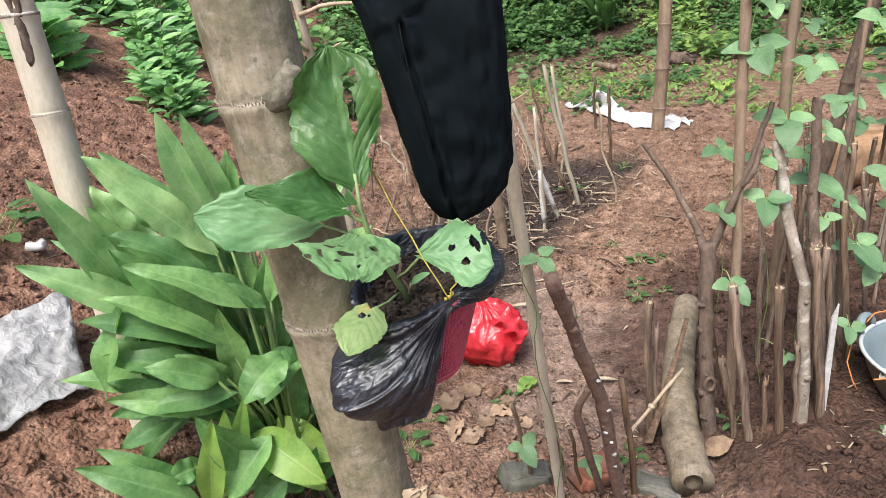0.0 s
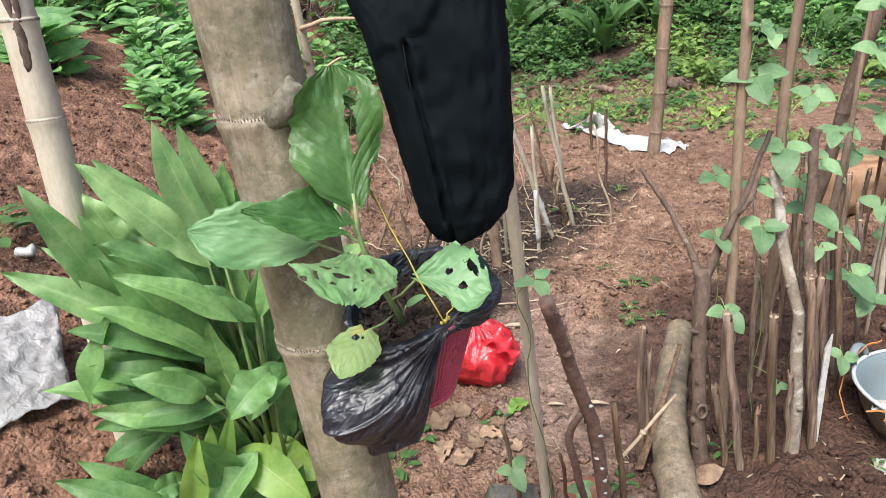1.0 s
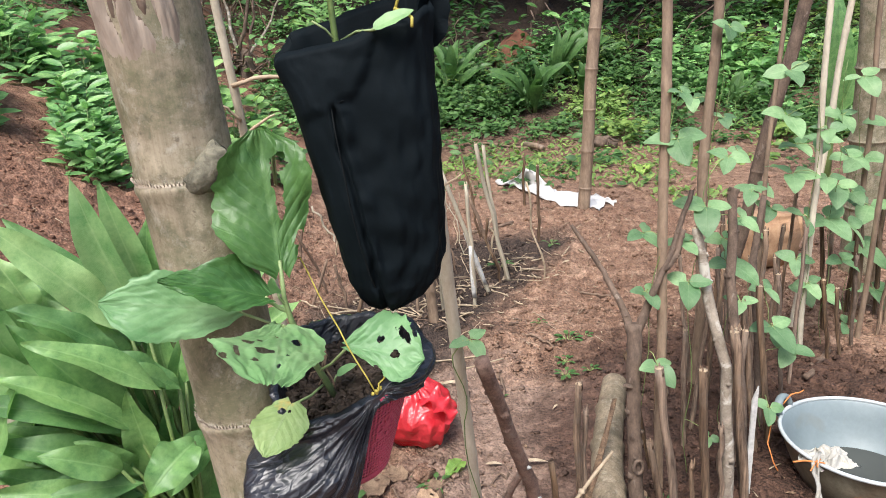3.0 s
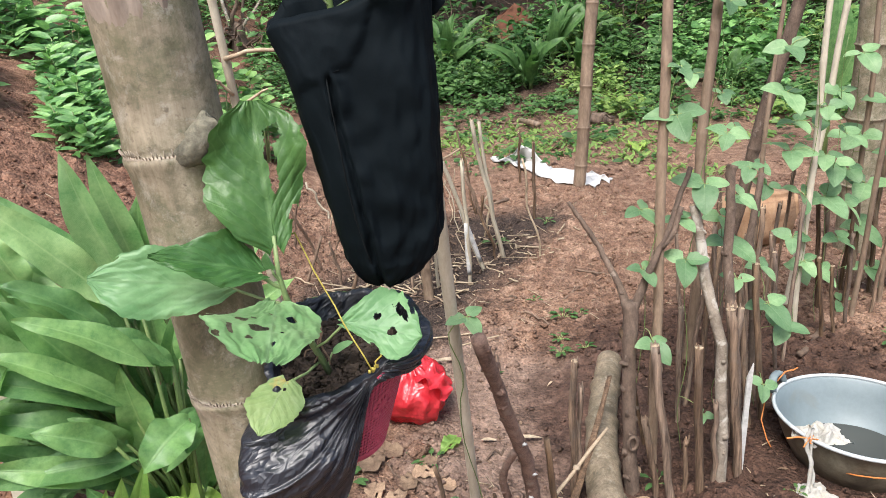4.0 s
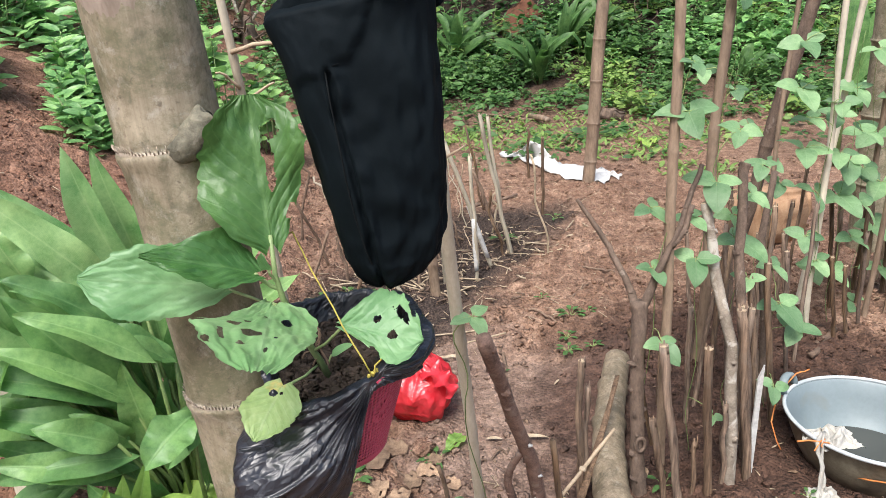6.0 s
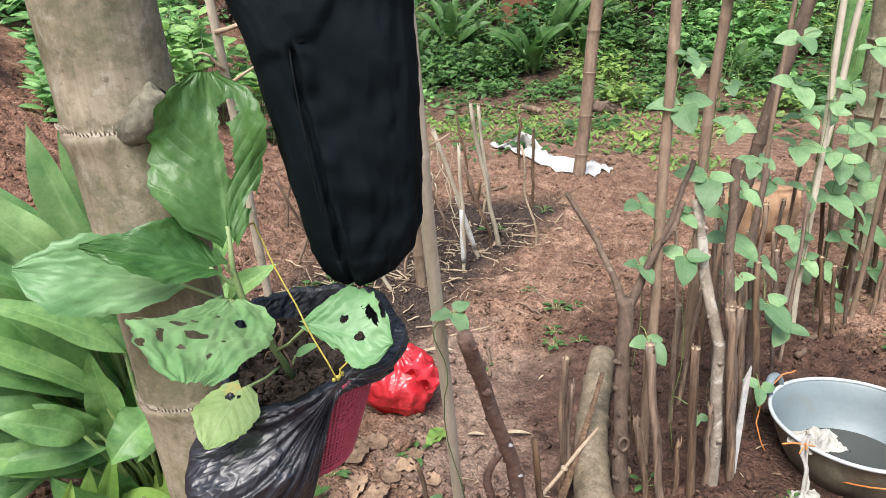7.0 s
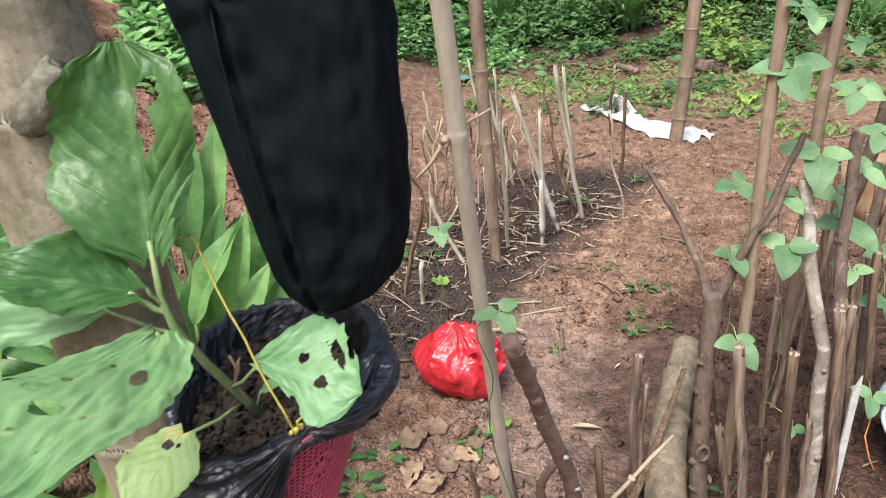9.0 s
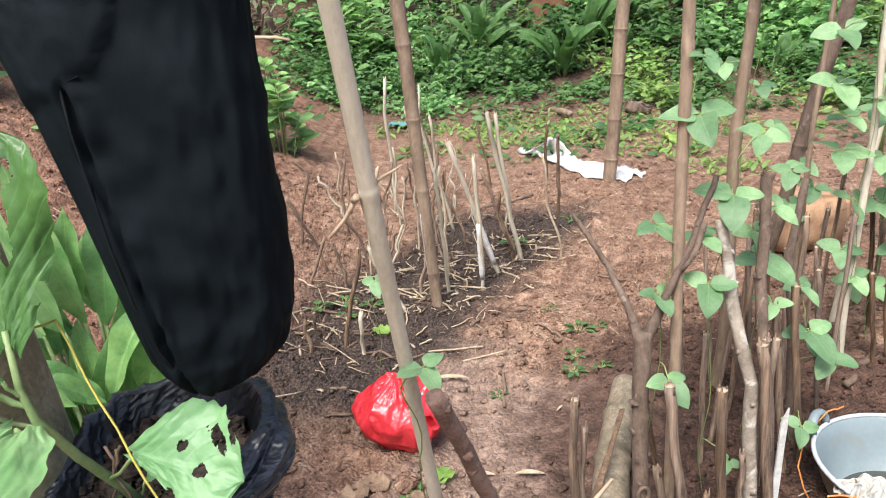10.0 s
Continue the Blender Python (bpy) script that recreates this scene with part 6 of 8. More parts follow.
def bean_bed_stakes():
    stake((0.742, 1.604), (0.683, 1.63, 0.570), 0.0205, seed=1)
    stake((0.818, 1.580), (0.795, 1.60, 0.566), 0.0205, seed=2)
    stake((0.708, 1.638), (0.660, 1.62, 0.350), 0.017, seed=3, cut=False)
    stake((0.782, 1.608), (0.778, 1.60, 0.275), 0.012, seed=4, cut=False)
    stake((0.875, 1.616), (0.862, 1.61, 0.38), 0.014, seed=5, cut=False)
    stake((0.951, 1.622), (0.912, 1.66, 0.640), 0.0225, seed=6)
    stake((0.935, 1.70), (0.955, 1.72, 0.62), 0.018, seed=7)
    stake((0.482, 1.72), (0.475, 1.68, 0.520), 0.017, seed=8)
    stake((0.505, 1.75), (0.510, 1.74, 0.40), 0.013, seed=9, cut=False)
    stake((1.02, 1.80), (1.035, 1.82, 0.56), 0.017, seed=10)
    stake((1.12, 1.86), (1.07, 1.90, 0.62), 0.018, seed=11)
    stake((1.185, 1.90), (1.13, 1.92, 0.66), 0.019, seed=12)
    stake((0.90, 1.92), (0.905, 1.95, 0.52), 0.015, seed=13)
    stake((0.97, 2.02), (1.04, 2.06, 0.58), 0.015, seed=14)
    stake((1.06, 2.12), (1.16, 2.2, 0.62), 0.016, seed=15)
    stake((0.86, 2.06), (0.90, 2.12, 0.56), 0.013, seed=16)
    stake((1.30, 2.20), (1.28, 2.24, 0.64), 0.016, seed=17)
    stake((1.38, 2.32), (1.40, 2.36, 0.70), 0.017, seed=18)
    stake((1.22, 2.40), (1.26, 2.42, 0.72), 0.015, seed=19)
    stake((0.76, 1.86), (0.70, 1.93, 0.47), 0.012, seed=20, cut=False)
    for k, (x, y, tx, ty, tz, r) in enumerate(((1.648, 2.50, 1.66, 2.5, 0.52, 0.016), (1.705, 2.36, 1.66, 2.37, 0.47, 0.015), (1.77, 2.38, 1.735, 2.39, 0.42, 0.0135), (1.60, 2.62, 1.64, 2.63, 0.62, 0.015), (1.84, 2.60, 1.80, 2.62, 0.66, 0.016), (1.92, 2.70, 1.90, 2.70, 0.68, 0.017), (1.98, 2.62, 1.99, 2.64, 0.60, 0.015), (2.08, 2.78, 2.10, 2.80, 0.72, 0.018), (2.16, 2.70, 2.14, 2.72, 0.66, 0.02), (1.54, 2.78, 1.50, 2.80, 0.64, 0.014))):
        stake((x, y), (tx, ty, tz), r, M_stake, True, 0.009, "narrow split bamboo stake at the back of the bean bed", "bean bed stakes", seed=40 + k)
    for k, (x, y, tx, ty, tz, r) in enumerate(((1.34, 2.08, 1.30, 2.10, 0.62, 0.014), (1.44, 2.20, 1.47, 2.22, 0.74, 0.013), (1.50, 2.36, 1.46, 2.38, 0.58, 0.012), (1.16, 2.16, 1.13, 2.20, 0.70, 0.013), (1.10, 2.32, 1.06, 2.36, 0.66, 0.012), (1.56, 2.50, 1.60, 2.50, 0.80, 0.012), (1.40, 2.60, 1.36, 2.62, 0.72, 0.013), (1.24, 2.58, 1.28, 2.60, 0.60, 0.012), (0.98, 2.24, 0.94, 2.28, 0.60, 0.011), (1.88, 2.46, 1.86, 2.46, 0.52, 0.013), (2.02, 2.50, 2.05, 2.50, 0.56, 0.014), (2.14, 2.60, 2.12, 2.60, 0.50, 0.014))):
        stake((x, y), (tx, ty, tz), r, M_stake if k % 3 else M_bark, True, 0.009, "narrow split bamboo stake at the back of the bean bed", "bean bed stakes", seed=70 + k, cut=k % 2 == 0)
    # whitewashed slat
    b = vec(0.962, 1.63, floor_at(0.962, 1.63))
    plank, n = Shape(), 7
    for k in range(n):
        u = k / (n - 1)
        c, w = b + vec(0.012 * u, 0.012 * u, -0.03 + 0.35 * u), 0.0080 * (1 + 0.12 * noise.noise(vec(u * 5, 1, 2)))
        tilt = 0.022 * u ** 6
        plank.v += [c + vec(-w, -0.003, -tilt), c + vec(w, -0.003, tilt), c + vec(w, 0.003, tilt), c + vec(-w, 0.003, -tilt)]
    for k in range(n - 1):
        for i in range(4):
            plank.face((4 * k + i, 4 * k + (i + 1) % 4, 4 * k + 4 + (i + 1) % 4, 4 * k + 4 + i))
    plank.face((4 * n - 4, 4 * n - 3, 4 * n - 2, 4 * n - 1))
    plank.thing("white_slat", M_white, b, "short flat slat with flaking white paint standing in soil", "slat", flat=True)
    # pale peeled stick resting on the log, held up by a thin stick
    q = vec(0.345, 1.46, 0.24)
    p = Shape().tube(bent(q, (0.545, 1.60, 0.345), 6, 0.0, 0.006, 3), [0.0055, 0.005, 0.005, 0.005, 0.0055, 0.005, 0.004], 8)
    p.lump((0.432, 1.52, 0.288), 0.009)
    p.thing("peeled_stick", M_pale_cut, (0.345, 1.46, 0.24), "pale peeled stick lying across the log", "stick")


bean_bed_stakes()


def back_pegs():
    def peg(foot, top, r=0.017, material=None):
        stake(foot, top, r * 0.82, material or M_bamboo_grey, True, 0.022, "slim pale bamboo peg standing in the ashy bed", "pegs in the ash bed", "peg", foot[0] * 13)

    peg((0.393, 3.396), (0.383, 3.40, 0.760), 0.019)
    peg((0.494, 3.519), (0.265, 3.50, 0.827), 0.021)
    peg((0.644, 3.721), (0.488, 3.72, 0.916), 0.022)
    peg((0.640, 3.76), (0.53, 3.74, 0.90), 0.018)
    peg((0.627, 3.931), (0.455, 3.92, 0.577), 0.019, M_twig)
    peg((0.077, 3.383), (0.142, 3.37, 0.360), 0.017, M_stake)
    peg((0.220, 3.394), (0.198, 3.40, 0.721), 0.018)
    peg((-0.260, 2.939), (-0.156, 2.94, 0.515), 0.017, M_stake)
    peg((0.00, 3.21), (-0.145, 3.26, 0.412), 0.018)
    peg((-0.085, 4.765), (-0.071, 4.76, 1.030), 0.02)
    peg((0.139, 5.117), (0.031, 5.11, 0.792), 0.017)
    peg((0.129, 5.855), (0.141, 5.85, 0.866), 0.017)
    peg((-0.356, 2.985), (-0.388, 2.98, 0.221), 0.015, M_stake)
    peg((-0.407, 2.875), (-0.415, 2.87, 0.276), 0.016, M_stake)
    peg((0.988, 4.402), (0.988, 4.40, 0.640), 0.021, M_stake)
    peg((1.081, 5.324), (1.076, 5.32, 0.556), 0.021, M_stake)
    peg((-0.276, 5.404), (-0.324, 5.40, 0.524), 0.016)
    peg((0.30, 4.3), (0.12, 4.28, 0.88), 0.017)
    peg((0.24, 4.75), (0.20, 4.7, 0.78), 0.016)
    peg((-0.18, 2.86), (-0.16, 2.86, 0.25), 0.017)
    peg((-0.30, 3.5), (-0.34, 3.5, 0.36), 0.014, M_twig)
    for k, (foot, top) in enumerate((((0.393, 3.396), (0.383, 3.40, 0.760)), ((0.494, 3.519), (0.265, 3.50, 0.827)))):
        f = vec(foot[0], foot[1], floor_at(*foot))
        a, b = f.lerp(vec(*top), 0.10), f.lerp(vec(*top), 0.52)
        peg_ob = [o for o in bpy.data.objects if o.name.startswith("peg") and o.parent is None and (o.location - f).length < 0.01][0]
        Shape().tube([a.lerp(b, i / 8) + vec(0.004 * noise.noise(vec(i, k, 1)), -0.004, 0) for i in range(9)], [0.0145 * (1 - 0.05 * abs(i - 4)) for i in range(9)], 9, rough=0.2).part("whitened_band", M_white, peg_ob, "flaking white coating")
    # thin canes left standing in the bed
    rr = random.Random(91)
    for k in range(46):
        x, y = -0.35 + 0.95 * rr.random() + 0.12 * rr.gauss(0, 1), 3.35 + 1.75 * rr.random()
        h = 0.16 + 0.46 * rr.random() ** 1.3
        lean = 0.30 * (rr.random() - 0.55)
        stake((x, y), (x + lean, y + 0.10 * (rr.random() - 0.5), floor_at(x, y) + h), 0.0045 + 0.007 * rr.random(), (M_straw, M_stake, M_bamboo_grey, M_twig)[k % 4], False, 0.045, "thin dry cane standing in the ashy bed", "canes in the ash bed", "cane", k, cut=False)
    # dry bent weed stems in the bed
    for k, pts in enumerate((((-0.60, 4.0), (-0.58, 4.0, 0.38), (-0.50, 3.98, 0.62), (-0.58, 3.96, 0.70)), ((-0.42, 3.7), (-0.46, 3.68, 0.3), (-0.52, 3.6, 0.48), (-0.56, 3.58, 0.60)), ((-0.5, 3.5), (-0.44, 3.5, 0.25), (-0.38, 3.5, 0.40)), ((-0.2, 3.8), (-0.24, 3.8, 0.28), (-0.32, 3.75, 0.42)), ((-0.36, 4.3), (-0.38, 4.3, 0.4), (-0.33, 4.3, 0.62)))):
        g = floor_at(*pts[0])
        q = [vec(pts[0][0], pts[0][1], g - 0.02)] + [vec(*a) for a in pts[1:]]
        Shape().tube([a.lerp(b, i / 4) for a, b in zip(q, q[1:]) for i in range(4)] + [q[-1]], 0.008, 7, rough=0.2).thing("dry_weed_stem", M_twig, (pts[0][0], pts[0][1], g), "bare bent dry weed stem in the ashy bed", "dry stem", "dry weed stems")


back_pegs()


def enamel_basin():
    cx, cy = 1.345, 1.66
    g = floor_at(cx, cy)
    p = thing("wash_basin", (cx, cy, g), "battered metal basin, pale blue inside, standing beside the bean bed", "basin")
    H, R, r0 = 0.155, 0.232, 0.165

    def wall(profile, seg=64):
        s = Shape()
        for r, z in profile:
            for i in range(seg):
                a = 6.283185 * i / seg
                w = 1 + 0.012 * math.sin(3 * a + 1)
                s.v.append(vec(cx + math.cos(a) * r * w, cy + math.sin(a) * r * w, g + z))
        for j in range(len(profile) - 1):
            for i in range(seg):
                n = (i + 1) % seg
                s.face((j * seg + i, j * seg + n, (j + 1) * seg + n, (j + 1) * seg + i))
        return s

    outer = [(0.0, -0.012), (r0 * 0.8, -0.012), (r0, -0.004), (r0 + 0.03, 0.05), (r0 + 0.050, 0.10), (R - 0.008, H - 0.01), (R, H - 0.002)]
    inner = [(R, H - 0.001), (R - 0.012, H - 0.012), (r0 + 0.044, 0.10), (r0 + 0.022, 0.05), (r0 - 0.008, 0.004), (r0 * 0.8, -0.003), (0.0, -0.003)]
    wall(outer).part("outer_wall", M_basin_out, p, "dull sooty metal outside")
    wall(inner).part("inner_wall", M_basin_in, p, "pale blue-grey inside")
    rim = [vec(cx + math.cos(a) * R * (1 + 0.012 * math.sin(3 * a + 1)), cy + math.sin(a) * R * (1 + 0.012 * math.sin(3 * a + 1)), g + H) for a in np.linspace(0, 6.283185, 65)]
    Shape().tube(rim, 0.006, 8, caps=False).part("rim", M_basin_rim, p)
    # ear handle at the back left
    a0 = radians(128)
    side, out = vec(-math.sin(a0), math.cos(a0), 0), vec(math.cos(a0), math.sin(a0), 0)
    c = vec(cx, cy, g + H) + out * R
    Shape().tube([c + side * (0.042 * math.cos(t)) + out * (0.006 + 0.010 * math.sin(t)) + vec(0, 0, 0.044 * math.sin(t) ** 0.6) for t in np.linspace(0, math.pi, 21)], 0.0085, 10, squash=1.5).part("handle", M_basin_in, p)
    # a little dirty water at the bottom
    m, t, b = nodes_of("dirty_water")
    b.inputs["Base Color"].default_value = (0.05, 0.055, 0.05, 1)
    b.inputs["Roughness"].default_value = 0.08
    bump(t, b, noise_tex(t, coords(t), 30), 0.1, 0.002)
    wall([(0.0, 0.014), (r0 + 0.000, 0.014)], 48).part("water", m, p)
    # orange twine threaded through the handle and down the side
    def twine(pts, r=0.0023):
        Shape().tube(pts, r, 6).part("twine", M_orange, p, "orange plastic twine")

    twine(bent(c + vec(-0.05, 0, -0.02), c + vec(0.07, 0.02, 0.055), 8, -0.02, 0.01, 3))
    twine([c + vec(-0.05, -0.01, -0.02), c + vec(-0.09, -0.06, -0.07), c + vec(-0.085, -0.09, -0.12), c + vec(-0.07, -0.11, -0.16)])
    e = vec(cx - R * 0.93, cy - R * 0.38, g + H)
    twine(bent(e + vec(-0.07, 0, 0.012), e + vec(0.012, 0.0, 0.008), 5, 0, 0.006, 5), 0.0026)
    for k in range(3):
        twine(bent(e + vec(0.0, 0, 0.006), e + vec(-0.03 + 0.02 * k, -0.02, -0.01 + 0.01 * k), 4, 0, 0.006, k), 0.002)
    twine([vec(cx + math.cos(a) * (R * 0.86 + 0.016 * k), cy + math.sin(a) * (R * 0.86 + 0.016 * k), g + 0.07 + 0.014 * k) for k, a in enumerate(np.linspace(radians(225), radians(292), 8))])
    # white rag hung over the rim, its tail trailing to the soil
    rag = thing("rag", (1.10, 1.52, floor_at(1.10, 1.52)), "white rag crumpled over the basin rim and trailing onto soil", "rag")
    rim_pt = vec(cx + math.cos(radians(200)) * R, cy + math.sin(radians(200)) * R, g + H)
    def crumple(c, w, d, h, n, seed):
        s = Shape()
        for j in range(n + 1):
            for i in range(n + 1):
                u, v = i / n - 0.5, j / n - 0.5
                k = noise.noise(vec(u * 3 + seed, v * 3, 2)) * 0.25
                q = c + vec(u * w * (1 + k), v * d * (1 - k), 0)
                q += vec(noise.noise(vec(u * 5, v * 5, seed)), noise.noise(vec(u * 5, v * 5, seed + 4)), 0) * 0.012
                rise = abs(noise.noise(vec(u * 4.5, v * 4.5, seed + 9))) + 0.5 * abs(noise.noise(vec(u * 10, v * 10, seed + 2)))
                q.z += h * rise * max(0.15, 1 - 3.2 * (u * u + v * v))
                s.v.append(q)
        for j in range(n):
            for i in range(n):
                a = j * (n + 1) + i
                s.face((a, a + 1, a + n + 2, a + n + 1))
        return s

    crumple(rim_pt + vec(0.062, 0.030, -0.026), 0.13, 0.10, 0.080, 30, 3).part("cloth_fold", M_rag, rag, "crumpled cloth")
    foot = vec(rim_pt.x - 0.025, rim_pt.y - 0.075, floor_at(rim_pt.x - 0.025, rim_pt.y - 0.075))
    s = Shape()
    s.tube(bent(rim_pt + vec(0.02, 0.015, 0.010), rim_pt + vec(-0.010, -0.012, 0.004), 4, -0.008, 0.003, 8)[:-1] + bent(rim_pt + vec(-0.010, -0.012, 0.004), foot + vec(0, 0, 0.012), 9, 0, 0.012, 8), 0.0062, 9, rough=0.35, squash=0.6)
    s.tube(bent(rim_pt + vec(0.03, 0.02, 0.010), rim_pt + vec(0.002, -0.014, 0.004), 4, -0.008, 0.003, 6)[:-1] + bent(rim_pt + vec(0.002, -0.014, 0.004), foot + vec(0.015, 0.01, 0.012), 9, 0, 0.014, 5), 0.0052, 9, rough=0.35, squash=0.6)
    s.part("tail", M_rag, rag, "grimy trailing tail")
    crumple(foot + vec(0, 0, 0.004), 0.11, 0.08, 0.05, 22, 8).part("frayed_end", M_rag, rag, "frayed cloth on the soil")


enamel_basin()


def sheet_object(name, grid, material, label, category, base, thick=0.0015):
    """A draped sheet from a rows x columns grid of points."""
    rows, cols = len(grid), len(grid[0])
    s = Shape()
    for row in grid:
        s.v += row
    for j in range(rows - 1):
        for i in range(cols - 1):
            a = j * cols + i
            s.face((a, a + 1, a + cols + 1, a + cols))
    ob = s.thing(name, material, base, label, category)
    mod = ob.modifiers.new("thick", "SOLIDIFY")
    mod.thickness = thick
    return ob


def sheets():
    # white sack by the far post
    grid = []
    for j in range(25):
        row = []
        for i in range(37):
            u, v = i / 36, j / 24
            near, far = vec(0.98, 6.10, 0).lerp(vec(1.74, 5.06, 0), u ** 0.8), vec(0.99, 6.22, 0).lerp(vec(1.80, 5.16, 0), u ** 1.1)
            near += vec(0.02, -0.42, 0) * smooth(0.05, 0.45, u) * (1 - smooth(0.62, 1.0, u))
            q = near.lerp(far, v)
            q += vec(noise.noise(vec(u * 5, v * 3, 1)), noise.noise(vec(u * 5, v * 3, 5)), 0) * 0.06
            hump = 0.17 * math.exp(-(((u - 0.33) / 0.10) ** 2 + ((v - 0.80) / 0.30) ** 2)) + 0.05 * abs(noise.noise(vec(u * 7, v * 5, 3))) + 0.02 * abs(noise.noise(vec(u * 17, v * 12, 6)))
            q.z = floor_at(q.x, q.y) + 0.012 + hump * min(1.0, 6 * v, 6 * (1 - v) + 0.5)
            row.append(q)
        grid.append(row)
    sheet_object("sack", grid, M_sack, "rumpled white woven plastic sack thrown on the soil", "sack", (1.3, 5.6, 0.15))
    # clear plastic sheet on the bank by the turmeric
    grid = []
    for j in range(31):
        row = []
        for i in range(31):
            u, v = i / 30, j / 30
            q = vec(-1.62, 1.62, 0).lerp(vec(-1.33, 1.95, 0), u).lerp(vec(-1.37, 1.21, 0).lerp(vec(-1.175, 1.66, 0), u), v)
            loose = 1 - 0.9 * smooth(0.75, 1.0, v)
            q += vec(noise.noise(vec(u * 4, v * 4, 1)), noise.noise(vec(u * 4, v * 4, 5)), 0) * 0.03 * loose
            ray = math.atan2(v + 0.05, 1.08 - u)
            q.z = max(floor_at(q.x + dx, q.y + dy) for dx in (-0.04, 0, 0.04) for dy in (-0.04, 0, 0.04)) + 0.006
            q.z += loose * (0.10 * u * u * (1 - v) + 0.045 * abs(noise.noise(vec(ray * 5, 2 * u, 3))) + 0.022 * abs(noise.noise(vec(ray * 13, 5 * v, 4))) + 0.010 * abs(noise.noise(vec(u * 22, v * 22, 4))))
            q.z += 0.020 * math.exp(-((v - 0.80 - 0.05 * noise.noise(vec(u * 3, 1, 1))) / 0.035) ** 2)
            row.append(q)
        grid.append(row)
    sheet_object("plastic_sheet", grid, M_clear_film, "crumpled milky clear plastic sheet lying on the bank", "plastic sheet", (-1.3, 1.75, 0.45))
    # teal scrap
    grid = [[vec(-0.22 + 0.22 * i / 8, 7.45 + 0.2 * j / 8, floor_at(-0.1, 7.5) + 0.03 + 0.06 * abs(noise.noise(vec(i * 0.6, j * 0.6, 9)))) for i in range(9)] for j in range(9)]
    sheet_object("plastic_scrap", grid, M_teal, "torn teal plastic scrap lying in the weeds", "plastic scrap", (-0.1, 7.5, 0.23))


sheets()


def rough_block(name, c, size, turn, material, label, category, jag=0.12, group=""):
    """A worn block with rounded, chipped edges."""
    bm = bmesh.new()
    bmesh.ops.create_cube(bm, size=1.0)
    bmesh.ops.bevel(bm, geom=bm.edges[:], offset=0.12, segments=3, affect="EDGES")
    bmesh.ops.subdivide_edges(bm, edges=bm.edges[:], cuts=2, use_grid_fill=True)
    m = Matrix.Translation(c) @ Euler([radians(a) for a in turn]).to_matrix().to_4x4() @ Matrix.Diagonal((*size, 1))
    bm.transform(Matrix.Diagonal((*size, 1)))
    for v in bm.verts:
        v.co += vec(*(noise.noise(v.co * 14 + vec(k * 5, c[0] * 9, 0)) for k in range(3))) * jag * min(size)
    me = bpy.data.meshes.new(name)
    bm.to_mesh(me)
    bm.free()
    me.polygons.foreach_set("use_smooth", [True] * len(me.polygons))
    me.materials.append(material)
    ob = new(name, me)
    ob.matrix_world = Matrix.Translation(c) @ Euler([radians(a) for a in turn]).to_matrix().to_4x4()
    return tagged(ob, label, category, group)


